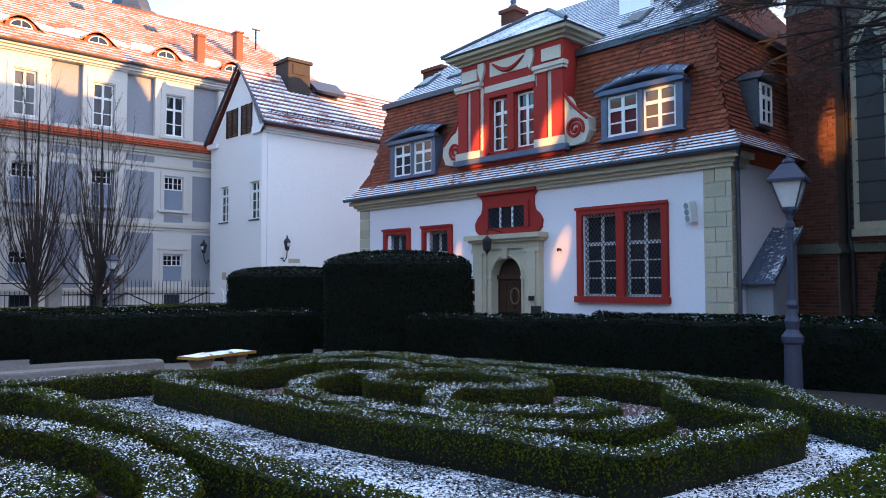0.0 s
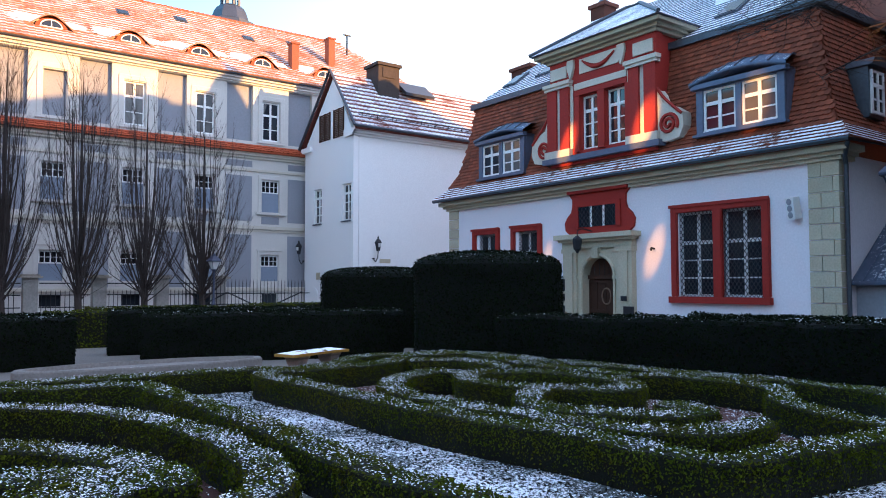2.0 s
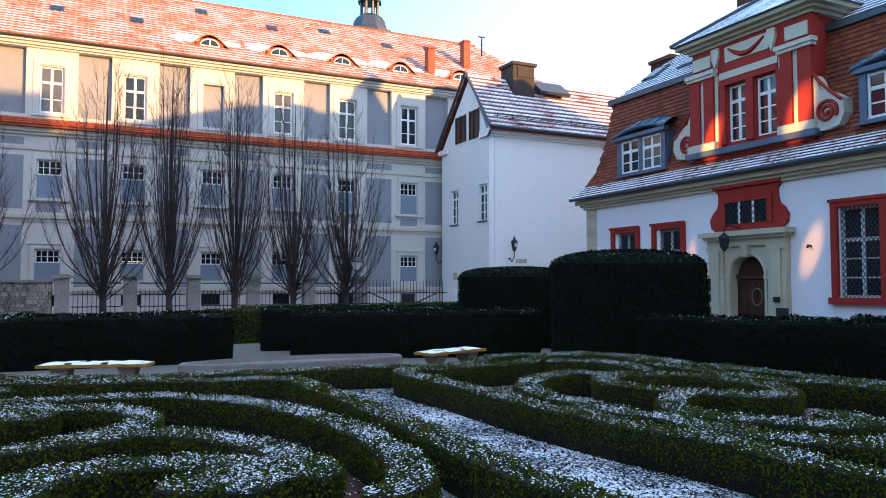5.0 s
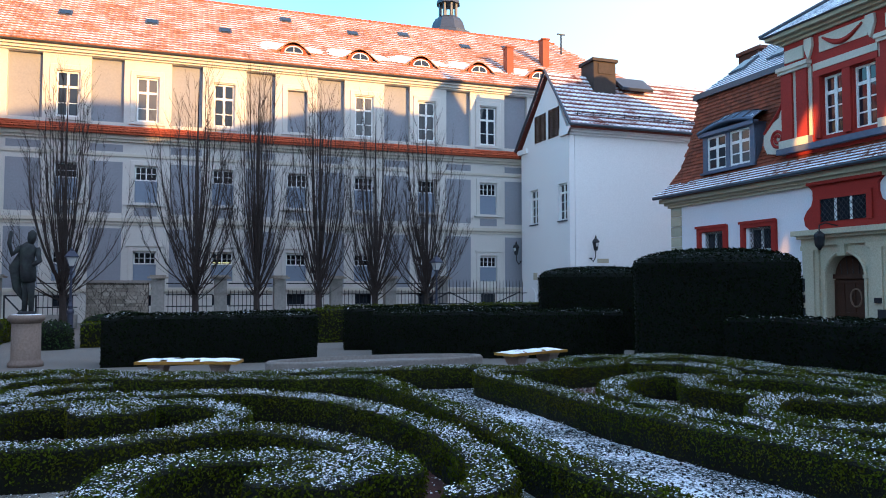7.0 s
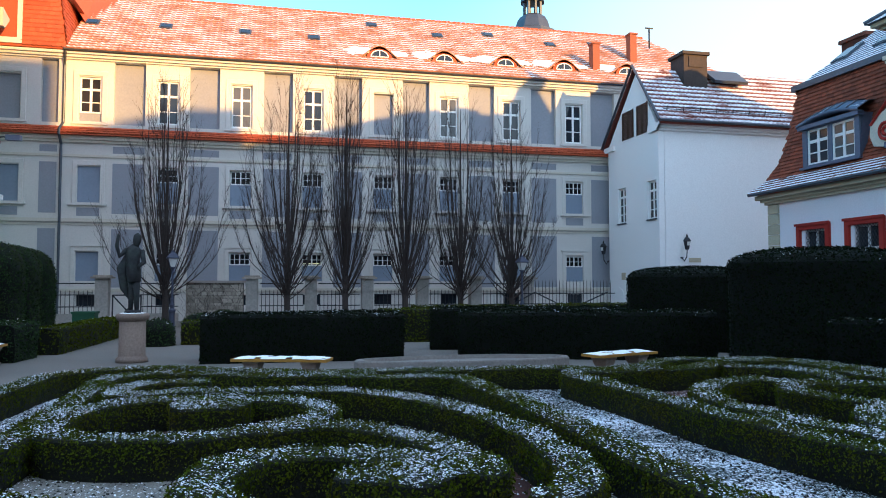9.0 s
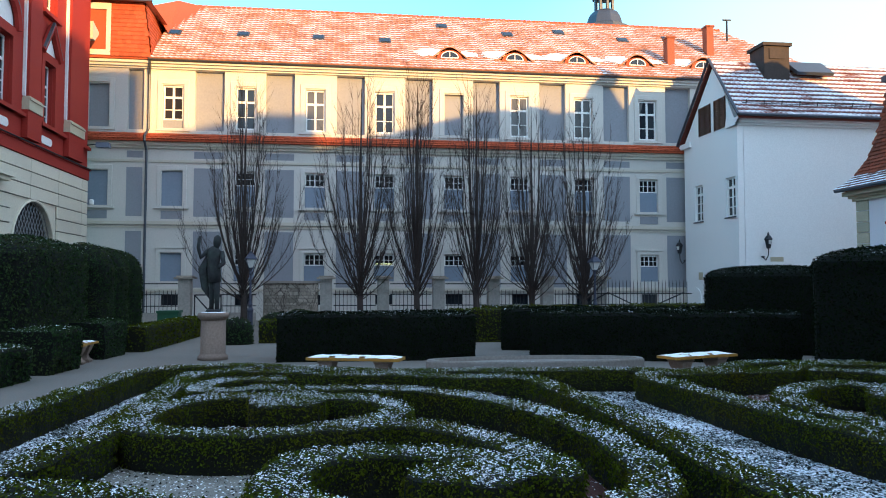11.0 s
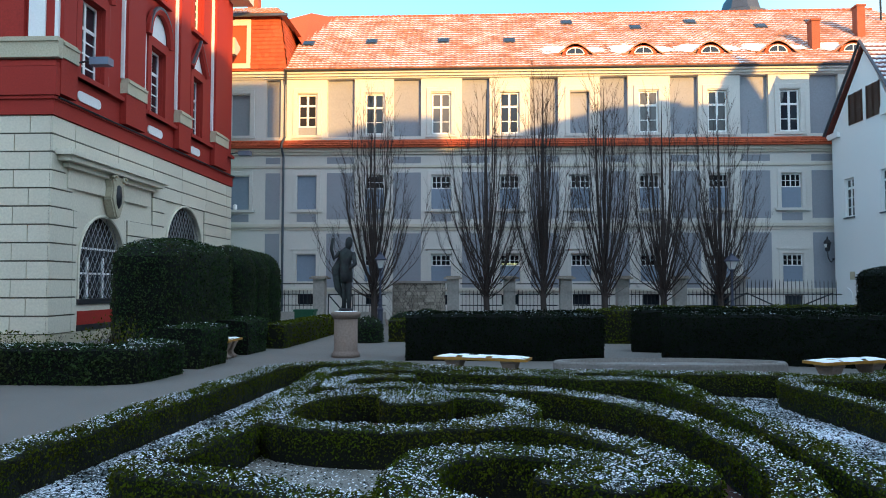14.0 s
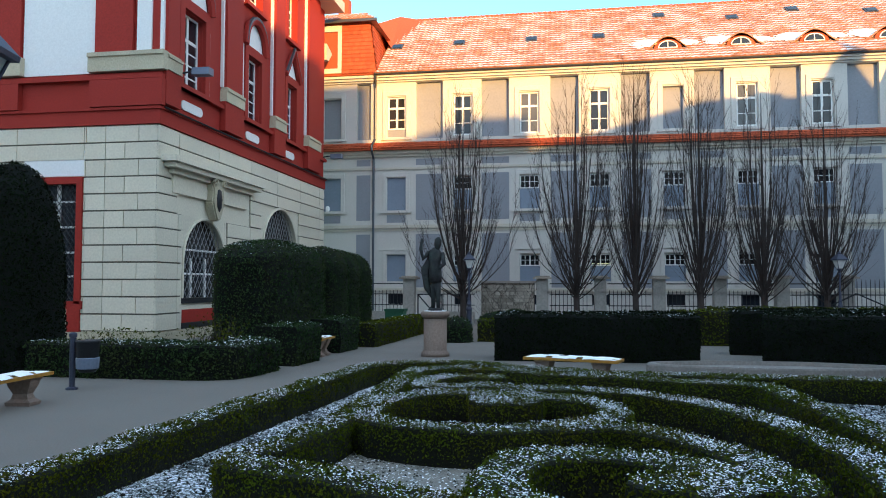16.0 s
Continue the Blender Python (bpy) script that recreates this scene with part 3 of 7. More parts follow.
for x in (5.06, 8.42, 11.7, 14.97, 18.6):
    # eyebrow dormer: a low curved hood over a half-round light
    p = on_roof(x, 0.17)
    bm = bmesh.new()
    n = 14
    front, back = [], []
    for k in range(n + 1):
        s = -1 + 2 * k / n
        h = 0.62 * math.cos(s * math.pi / 2) ** 1.6
        front.append(bm.verts.new((p.x + s * 1.05, p.y - 0.12, p.z + h + 0.02)))
        reach = h / (RISE / (RUN + 0.5)) + 0.25
        back.append(bm.verts.new((p.x + s * 1.15, p.y - 0.05 + reach, p.z + h + 0.06)))
    for k in range(n):
        bm.faces.new((front[k], front[k + 1], back[k + 1], back[k]))
    low = [bm.verts.new((v.co.x, v.co.y, v.co.z - 0.07)) for v in front]
    for k in range(n):
        bm.faces.new((low[k], low[k + 1], front[k + 1], front[k]))
    dormer = part("eyebrow_dormer", smooth(bm), TILE_ORANGE, FAR, "snowy eyebrow dormer hood")
    bm = bmesh.new()
    arc = [(p.x + 0.66 * math.cos(a), p.z - 0.02 + 0.48 * math.sin(a)) for a in [math.pi * k / 12 for k in range(13)]]
    prism(bm, arc, p.y - 0.04, p.y + 0.3)
    part("cheek", bm, TILE_BARE, dormer)
    bm = bmesh.new()
    arc = [(p.x + 0.44 * math.cos(a), p.z + 0.05 + 0.33 * math.sin(a)) for a in [math.pi * k / 12 for k in range(13)]]
    prism(bm, arc, p.y - 0.055, p.y)
    part("pane", bm, PANE, dormer)
    bm = bmesh.new()
    tube(bm, [(a[0], p.y - 0.06, a[1]) for a in arc], 0.03, 5)
    tube(bm, [(p.x - 0.44, p.y - 0.06, p.z + 0.05), (p.x + 0.44, p.y - 0.06, p.z + 0.05)], 0.03, 5)
    tube(bm, [(p.x, p.y - 0.06, p.z + 0.05), (p.x, p.y - 0.06, p.z + 0.38)], 0.025, 5)
    part("frame", bm, FRAME, dormer)
    # drifted snow beside the hood, thinning out along the tile courses
    for dx, df, rx, ru in ((-0.95, 0.085, 0.85, 0.085), (0.95, 0.075, 0.7, 0.06)):
        bm = bmesh.new()
        cells = 22
        for i in range(cells):
            for j in range(cells):
                u, v = -1 + 2 * (i + 0.5) / cells, -1 + 2 * (j + 0.5) / cells
                if math.hypot(u, v) + 0.5 * noise.noise(Vector((u * 1.5 + x, v * 7, dx))) > 0.8:
                    continue
                quad = []
                for a, b in ((-1, -1), (1, -1), (1, 1), (-1, 1)):
                    q = on_roof(x + dx + (u + a / cells) * rx - 0.25 * v * math.copysign(1, dx) * rx, 0.17 + df + (v + b / cells) * ru)
                    quad.append(bm.verts.new(q + Vector((0, -0.04, 0.05 + 0.05 * max(0, 1 - u * u - v * v)))))
                bm.faces.new(quad)
        bmesh.ops.remove_doubles(bm, verts=bm.verts, dist=0.02)
        tagged(part("snow_drift", bm, SNOW, dormer, "white snow drifted beside the hood"), kind="stuff")
for x, f in ((-8.7, 0.40), (-5.36, 0.42), (-1.56, 0.42), (1.88, 0.41), (5.13, 0.76), (8.7, 0.64), (11.8, 0.74), (15.35, 0.63), (18.2, 0.7)):
    p = on_roof(x, f)
    d = slope.normalized()
    bm = bmesh.new()
    box(bm, -0.3, 0.3, -0.08, 0.1, 0, 0.62)
    lean = Matrix.Translation(p) @ Matrix.Rotation(-math.atan2(d.y, d.z), 4, "X")
    bmesh.ops.transform(bm, matrix=lean, verts=bm.verts)
    light = part("roof_light", bm, GUTTER, FAR, "small dark-framed roof light")
    bm = bmesh.new()
    box(bm, -0.22, 0.22, -0.1, -0.07, 0.08, 0.54)
    bmesh.ops.transform(bm, matrix=lean, verts=bm.verts)
    part("pane", bm, PANE, light)
for x, f, h in ((16.95, 0.24, 1.35), (19.85, 0.46, 1.5)):
    p = on_roof(x, f)
    bm = bmesh.new()
    box(bm, x - 0.2, x + 0.2, p.y - 0.2, p.y + 0.3, p.z - 0.5, p.z + h)
    box(bm, x - 0.25, x + 0.25, p.y - 0.25, p.y + 0.35, p.z + h, p.z + h + 0.09)
    part("chimney", bevelled(bm, 0.015), CHIMNEY, FAR, "slim red brick chimney")
bm = bmesh.new()
p = on_roof(21.9, 0.75)
tube(bm, [p, p + Vector((0, 0, 1.3))], 0.05, 6)
tube(bm, [p + Vector((-0.25, 0, 1.3)), p + Vector((0.25, 0, 1.3))], 0.05, 6)
part("vent_pipe", bm, IRON, FAR)
# the taller end wing with a mansard and a dormer window
bm = bmesh.new()
prism(bm, [(-17, 12.24), (-9.2, 12.24), (-9.55, 14.95), (-17, 14.95)], -0.42, 9)
part("mansard", bm, TILE_BARE, FAR, "steep orange tiled mansard")
tile_sheet("mansard_tiles", (-11.0, -0.46, 12.3), (1, 0, 0), (0, 0.06, 2.6), 1.75, 2.6, 0.2, 0.2, lambda a, b: a < 1.75 - 0.13 * b, "scallop", TILE_BARE, FAR, "steep orange plain tiles")
tile_sheet("mansard_side_tiles", (-9.17, -0.4, 12.3), (0, 1, 0), (-0.35, 0, 2.7), 3.0, 2.6, 0.2, 0.2, lambda a, b: True, "scallop", TILE_BARE, FAR, "steep orange plain tiles")
bm = bmesh.new()
vs = [bm.verts.new(c) for c in ((-17, -0.75, 14.95), (-9.2, -0.75, 14.95), (-9.2, 9.3, 14.95), (-17, 9.3, 14.95), (-17, 1.6, 16.1), (-10.3, 1.6, 16.1), (-10.3, 8, 16.1), (-17, 8, 16.1))]
for q in ((0, 1, 2, 3), (0, 4, 5, 1), (1, 5, 6, 2), (2, 6, 7, 3), (3, 7, 4, 0), (4, 7, 6, 5)):
    bm.faces.new([vs[i] for i in q])
bmesh.ops.recalc_face_normals(bm, faces=bm.faces)
part("upper_roof", bm, TILE_ORANGE, FAR)
tile_sheet("upper_roof_tiles", (-14.5, -0.78, 14.98), (1, 0, 0), (0, 2.35, 1.15), 5.3, 2.6, 0.26, 0.28, lambda a, b: a < 5.3 - 0.42 * b, "pan", TILE_ORANGE, FAR, "orange pantiles under patchy snow")
bm = bmesh.new()
box(bm, -17, -9.1, -0.82, -0.7, 14.86, 14.99)
part("upper_gutter", bm, GUTTER, FAR)
bm = bmesh.new()
vs = [bm.verts.new(c) for c in ((-9.3, 0.8, 14.9), (-9.0, 2.0, 14.3), (-7.6, 5.4, 16.95), (-9.3, 5.4, 17.3), (-10.3, 3.2, 16.1))]
bm.faces.new(vs)
part("valley_roof", bm, TILE_BARE, FAR)
bm = bmesh.new()
wall_with_holes(bm, -12.6, -11.0, 12.35, 14.8, [(-12.15, -11.2, 12.6, 14.5)], 0.5, -0.5)
part("dormer_front", bm, PLASTER, FAR)
put_window(FAR, -12.14, -0.38, 12.62, 0.93, 1.87, 2, (0.33, 0.66))
bm = bmesh.new()
box(bm, -12.6, -12.0, 4.0, 4.6, 15.5, 18.0)
part("chimney", bm, TILE_BARE, FAR)

# ---- distant tower over the roofs ----
TOWER = thing("church_tower", "dark copper-capped tower top above the roofs", "tower", pose(18.1, 50, 0) @ Matrix.Diagonal((1.3, 1.3, 1, 1)))
bm = bmesh.new()
lathe(bm, [(1.15, 0), (1.15, 19.6), (1.3, 19.7), (1.3, 19.95), (1.05, 20.1), (0.9, 20.7), (0.75, 21.0), (0.55, 21.2)], 8)
part("shaft", bm, GUTTER, TOWER)
for k in range(8):
    bm = bmesh.new()
    a = math.tau * k / 8
    tube(bm, [(0.48 * math.cos(a), 0.48 * math.sin(a), 21.15), (0.48 * math.cos(a), 0.48 * math.sin(a), 22.2)], 0.09, 5)
    part("lantern_post", bm, GUTTER, TOWER)
bm = bmesh.new()
lathe(bm, [(0.7, 22.15), (0.68, 22.3), (0.5, 22.7), (0.3, 23.0), (0.12, 23.5), (0.03, 24.8)], 8)
part("cap", bm, GUTTER, TOWER)


# ---- the small palace house with red trim: x along its front, y inward, z up ----
RH = thing("garden_house", "pale rendered house with red trim and mansard roof", "house", pose(18.5, 0, 0, 0, 0, -90))
L, R_ = -24.75, -8.8          # the two ends of its front
bm = bmesh.new()
front_holes = [(-13.45, -10.72, 1.28, 3.76), (-22.8, -21.75, 2.2, 3.62), (-20.5, -19.4, 1.5, 3.62), (-17.2, -15.84, 0.0, 2.6), (-17.35, -15.72, 3.58, 4.28)]
wall_with_holes(bm, L, R_, 0, 4.95, front_holes, 0.4)
part("wall", bm, LILAC, RH)
bm = bmesh.new()
box(bm, L + 0.31, R_ - 0.31, 0.42, 4.0, 0, 4.9)
box(bm, L, L + 0.3, 0.402, 12, 0, 4.9)
box(bm, R_ - 0.3, R_, 0.402, 5, 0, 4.9)
part("inner_wall", bm, LILAC, RH)
# eaves cornice and gutter
bars("cornice_step", [(L + y, R_ - y, y, 0.6, z0, z1) for y, z0, z1 in ((-0.12, 4.72, 4.82), (-0.22, 4.82, 4.92), (-0.36, 4.92, 5.08))], STONE, RH, "", 0.02)
bm = bmesh.new()
tube(bm, [(L - 0.5, -0.52, 5.14), (R_ + 0.5, -0.52, 5.14), (R_ + 0.5, 3.0, 5.14)], 0.07, 8)
part("gutter", bm, GUTTER, RH)
# corner quoins
for x0, x1, name in ((-9.55, -8.78, "r"), (L - 0.02, -24.15, "l")):
    z = 0.0
    k = 0
    while z < 4.68:
        bm = bmesh.new()
        box(bm, x0, x1, -0.045, 0.3, z + 0.012, z + 0.38)
        if name == "r":
            mid = x0 + (0.32 if k % 2 else 0.62)
            bm.free()
            bm = bmesh.new()
            box(bm, x0, mid - 0.008, -0.045, 0.2, z + 0.012, z + 0.38)
            box(bm, mid + 0.008, x1, -0.045, 0.2, z + 0.012, z + 0.38)
        part("quoin_stone", bevelled(bm, 0.014), STONE, RH)
        z += 0.395
        k += 1


def red_window(x0, x1, z0, z1, lights, sill=True):
    """A red stone surround with white casements behind a grey lattice."""
    bm = bmesh.new()
    t = 0.22
    w = (x1 - x0 - 2 * t - (lights - 1) * 0.28) / lights
    wall_with_holes(bm, x0, x1, z0 + 0.17, z1, [(x0 + t + k * (w + 0.28), x0 + t + k * (w + 0.28) + w, z0 + 0.17, z1 - t) for k in range(lights)], 0.14, -0.09)
    bars("window_cap", [(x0 - 0.03, x1 + 0.03, -0.13, -0.092, z1 - 0.07, z1 + 0.02)], RED, RH)
    bars("window_sill", [(x0 - 0.04, x1 + 0.04, -0.16, 0.05, z0 - 0.02, z0 + 0.168)], RED, RH, "", 0.025)
    surround = part("window_surround", bevelled(bm, 0.022, 2), RED, RH, "oxide red stone window surround")
    for k in range(lights):
        a = x0 + t + k * (w + 0.28)
        zb, zt = z0 + 0.17, z1 - t
        put_window(RH, a, 0.14, zb, w, zt - zb, 2, (0.22, 0.43, 0.64) if zt - zb > 2 else (0.4,))
        bm = bmesh.new()
        lattice(bm, a, a + w, zb, zt, 0.05, 0.125, 0.18, 0.011)
        part("grille", bm, LATTICE, surround, "diamond iron window grille")


red_window(-13.7, -10.6, 1.14, 3.98, 2)
red_window(-23.2, -21.55, 2.0, 3.84, 1)
red_window(-20.88, -19.22, 1.3, 3.84, 1)

# portal
DX = -16.52
for s in (-1, 1):
    bm = bmesh.new()
    x0, x1 = sorted((DX + s * 0.86, DX + s * 1.48))
    box(bm, x0, x1, -0.22, 0.05, 0.0, 2.95)
    box(bm, x0 - 0.04, x1 + 0.04, -0.27, 0.05, 0.0, 0.35)
    box(bm, x0 - 0.03, x1 + 0.03, -0.27, 0.05, 2.72, 2.86)
    a, b = sorted((DX + s * 1.0, DX + s * 1.34))
    box(bm, a, b, -0.28, 0.05, 0.35, 2.72)
    portal = part("portal_pier", bevelled(bm, 0.02), STONE, RH, "carved sandstone portal pier")
bm = bmesh.new()
box(bm, DX - 1.5, DX + 1.5, -0.24, 0.05, 2.86, 3.08)
box(bm, DX - 1.58, DX + 1.58, -0.36, 0.05, 3.08, 3.17)
box(bm, DX - 1.68, DX + 1.68, -0.48, 0.05, 3.17, 3.33)
part("entablature", bevelled(bm, 0.025, 2), STONE, portal)
bm = bmesh.new()
arc = [(DX + 0.66 * math.cos(a), 1.92 + 0.66 * math.sin(a)) for a in [math.pi * k / 16 for k in range(17)]]
ring_out = [(DX + 0.86, 0.0), (DX + 0.86, 1.92)] + [(DX + 0.86, 1.92 + (2.86 - 1.92) * min(1, k / 4)) if k <= 4 else ((DX - 0.86, 2.86 - (2.86 - 1.92) * min(1, (k - 12) / 4)) if k >= 12 else (DX + 0.86 - 1.72 * (k - 4) / 8, 2.86)) for k in range(17)] + [(DX - 0.86, 0.0)]
ring_in = [(DX + 0.66, 0.0), (DX + 0.66, 1.92)] + arc + [(DX - 0.66, 0.0)]
fa = [bm.verts.new((x, -0.14, z)) for x, z in ring_out]
fb = [bm.verts.new((x, -0.14, z)) for x, z in ring_in]
fc = [bm.verts.new((x, 0.3, z)) for x, z in ring_in]
for i in range(len(fa) - 1):
    for q in ((fa[i], fa[i + 1], fb[i + 1], fb[i]), (fb[i], fb[i + 1], fc[i + 1], fc[i])):
        if len({tuple(v.co) for v in q}) == 4:
            bm.faces.new(q)
bmesh.ops.recalc_face_normals(bm, faces=bm.faces)
part("arch_face", bm, STONE, portal)
bm = bmesh.new()
tube(bm, [(DX + 0.72, -0.15, 0.2), (DX + 0.72, -0.15, 1.92)] + [(DX + 0.72 * math.cos(a), -0.15, 1.92 + 0.72 * math.sin(a)) for a in [math.pi * k / 16 for k in range(17)]] + [(DX - 0.72, -0.15, 0.2)], 0.05, 6)
for s in (-1, 1):
    box(bm, DX + s * 0.77 - 0.12, DX + s * 0.77 + 0.12, -0.19, 0, 1.84, 1.95)
box(bm, DX - 0.13, DX + 0.13, -0.27, 0, 2.52, 2.88)
part("archivolt", bm, STONE, portal)
WREATH = material("worn_oak", (0.17, 0.11, 0.07), 0.6, spread=0.25, grain=40, bump=0.2)
door = thing("door_1", "arched dark oak double door with oval panels", "door", pose(18.5, 0, 0, 0, 0, -90), kind="structure")
bm = bmesh.new()
prism(bm, [(DX - 0.64, 0), (DX + 0.64, 0), (DX + 0.64, 1.93)] + [(DX + 0.64 * math.cos(a), 1.93 + 0.64 * math.sin(a)) for a in [math.pi * k / 16 for k in range(1, 16)]] + [(DX - 0.64, 1.93)], 0.2, 0.28)
part("leaf", bm, OAK, door)
bm = bmesh.new()
for x in (-0.62, -0.33, 0.04, 0.33, 0.56):
    box(bm, DX + x - 0.03, DX + x + 0.03, 0.165, 0.2, 0.0, 1.8)
for z in (0.15, 0.75, 1.72):
    box(bm, DX - 0.62, DX + 0.62, 0.16, 0.2, z, z + 0.09)
box(bm, DX - 0.64, DX + 0.64, 0.1, 0.2, 1.84, 1.98)
part("rail", bevelled(bm, 0.01), OAK, door)
bm = bmesh.new()
tube(bm, [(DX + 0.1 + 0.19 * math.cos(a), 0.18, 1.28 + 0.26 * math.sin(a)) for a in [math.tau * k / 24 for k in range(25)]], 0.028, 6)
part("oval_moulding", bm, WREATH, door, "carved oval wreath")
bm = bmesh.new()
for k in range(-2, 3):
    tube(bm, [(DX + k * 0.2, 0.19, 1.98), (DX + k * 0.22, 0.19, 2.5 - 0.05 * k * k)], 0.012, 4)
part("fanlight_bars", bm, IRON, door)

# red piece over the portal with its barred light
bm = bmesh.new()
side = [(1.28, 3.36), (1.46, 3.5), (1.5, 3.75), (1.38, 3.95), (1.2, 4.1), (1.14, 4.3), (1.14, 4.55), (1.3, 4.72), (1.36, 4.9)]
pts = [(DX + x, z) for x, z in side]
ptl = [(DX - x, z) for x, z in reversed(side)]
prism(bm, pts + ptl, -0.1, 0.0)
over = part("overdoor", bm, RED, RH, "scrolled oxide red stone panel over the door")
bm = bmesh.new()
box(bm, DX - 0.98, DX + 0.98, -0.17, 0, 4.26, 4.4)
box(bm, DX - 0.98, DX - 0.82, -0.16, 0, 3.55, 4.26)
box(bm, DX + 0.8, DX + 0.98, -0.16, 0, 3.55, 4.26)
box(bm, DX - 1.3, DX + 1.3, -0.2, 0, 4.72, 4.9)
part("surround", bevelled(bm, 0.02, 2), RED, over)
bm = bmesh.new()
box(bm, DX - 0.82, DX + 0.8, -0.115, -0.105, 3.58, 4.26)
part("pane", bm, PANE, over)
bm = bmesh.new()
lattice(bm, DX - 0.82, DX + 0.8, 3.58, 4.26, -0.14, 0.17, 0.2, 0.01)
part("grille", bm, LATTICE, over)
for x in (-0.27, 0.27):
    bm = bmesh.new()
    box(bm, DX + x - 0.04, DX + x + 0.04, -0.135, -0.116, 3.58, 4.26)
    part("glazing_bar", bm, FRAME, over, "white glazing bar")
bm = bmesh.new()
tube(bm, [(DX - 0.25, -0.1, 3.42), (DX - 0.3, -0.5, 3.5), (DX - 0.33, -0.72, 3.42), (DX - 0.33, -0.72, 3.25)], 0.02, 6)
lathe(bm, [(0.05, 3.25), (0.15, 3.16), (0.16, 3.1), (0.13, 2.82), (0.06, 2.74), (0.02, 2.68)], 6, DX - 0.33, -0.72)
single("wall_lantern", bm, IRON, "black iron lantern hanging over the portal", "lantern", pose(18.5, 0, 0, 0, 0, -90))

# ---- mansard: steep scalloped tiles, a sprocketed eave with snow, a flatter snowy roof above ----
TOPZ, EAVEZ = 9.05, 5.12


def flank(f):
    """Inset and height of the mansard's curve, f from eave to kerb."""
    prof = [(-0.55, 5.14), (-0.05, 5.62), (0.28, 6.3), (0.55, 7.4), (0.8, 9.05)]
    i = min(int(f * 4), 3)
    g = f * 4 - i
    return prof[i][0] + (prof[i + 1][0] - prof[i][0]) * g, prof[i][1] + (prof[i + 1][1] - prof[i][1]) * g


bm = bmesh.new()
rings = []
for k in range(9):
    d, z = flank(k / 8)
    rings.append([bm.verts.new(c) for c in ((L + d, d, z), (R_ - d, d, z), (R_ - d, 13 - d, z), (L + d, 13 - d, z))])
for a, b in zip(rings, rings[1:]):
    for k in range(4):
        bm.faces.new((a[k], a[(k + 1) % 4], b[(k + 1) % 4], b[k]))
ridge = [bm.verts.new((L + 2.4, 6.5, 13.4)), bm.verts.new((R_ - 3.5, 6.5, 13.4))]
t = rings[-1]
part("mansard", bm if not bm.faces.new((t[0], t[1], ridge[1], ridge[0])) is None and not bm.faces.new((t[1], t[2], ridge[1])) is None and not bm.faces.new((t[2], t[3], ridge[0], ridge[1])) is None and not bm.faces.new((t[3], t[0], ridge[0])) is None else bm, TILE_OLD, RH)
segs = [(-0.55, 5.14), (-0.05, 5.62), (0.28, 6.3), (0.55, 7.4), (0.8, 9.05)]
for k, ((d0, z0), (d1, z1)) in enumerate(zip(segs, segs[1:])):
    up = Vector((0, d1 - d0, z1 - z0))
    mat = TILE_EAVE if k == 0 else TILE_OLD
    wide = R_ - L - 2 * d0
    gain = (d1 - d0) / up.length
    tile_sheet("roof_tiles", (L + d0, d0 - 0.01, z0 + 0.01), (1, 0, 0), up, wide, up.length, 0.17, 0.145, lambda a, b: gain * b < a < wide - gain * b, "scallop", mat, RH, "old red scalloped roof tiles", 290 if k == 0 else 0)
    up = Vector((-(d1 - d0), 0, z1 - z0))
    tile_sheet("roof_tiles", (R_ - d0 + 0.01, d0, z0 + 0.01), (0, 1, 0), up, 5.0, up.length, 0.17, 0.145, lambda a, b: a > gain * b, "scallop", mat, RH, "old red scalloped roof tiles")
bm = bmesh.new()
box(bm, L + 0.6, R_ - 0.6, 0.62, 0.86, 8.98, 9.2)
box(bm, R_ - 0.86, R_ - 0.62, 0.86, 12, 8.98, 9.2)
box(bm, L + 0.62, L + 0.86, 0.86, 12, 8.98, 9.2)
part("roof_kerb", bevelled(bm, 0.02), GUTTER, RH)
up = Vector((0, 5.7, 4.3))
tile_sheet("upper_roof_tiles", (L + 0.7, 0.75, 9.12), (1, 0, 0), up, R_ - L - 1.4, up.length, 0.24, 0.24, lambda a, b: 0.24 * b < a < R_ - L - 1.4 - 0.38 * b, "scallop", ROOFSNOW, RH, "snow-covered upper roof slope")
for x, w, h in ((-23.0, 0.8, 1.0), (-21.0, 0.8, 1.0), (-12.9, 0.8, 1.1), (-10.9, 0.9, 1.2)):
    f = 0.18
    bm = bmesh.new()
    box(bm, -w / 2, w / 2, -0.07, 0.05, 0, h)
    lean = Matrix.Translation((x, 0.75 + 5.7 * f, 9.17 + 4.3 * f)) @ Matrix.Rotation(-math.atan2(5.7, 4.3), 4, "X")
    bmesh.ops.transform(bm, matrix=lean, verts=bm.verts)
    sl = part("roof_light", bm, GUTTER, RH, "dark framed roof window")
    bm = bmesh.new()
    box(bm, -w / 2 + 0.08, w / 2 - 0.08, -0.085, -0.06, 0.08, h - 0.08)
    bmesh.ops.transform(bm, matrix=lean, verts=bm.verts)
    part("pane", bm, PANE, sl)


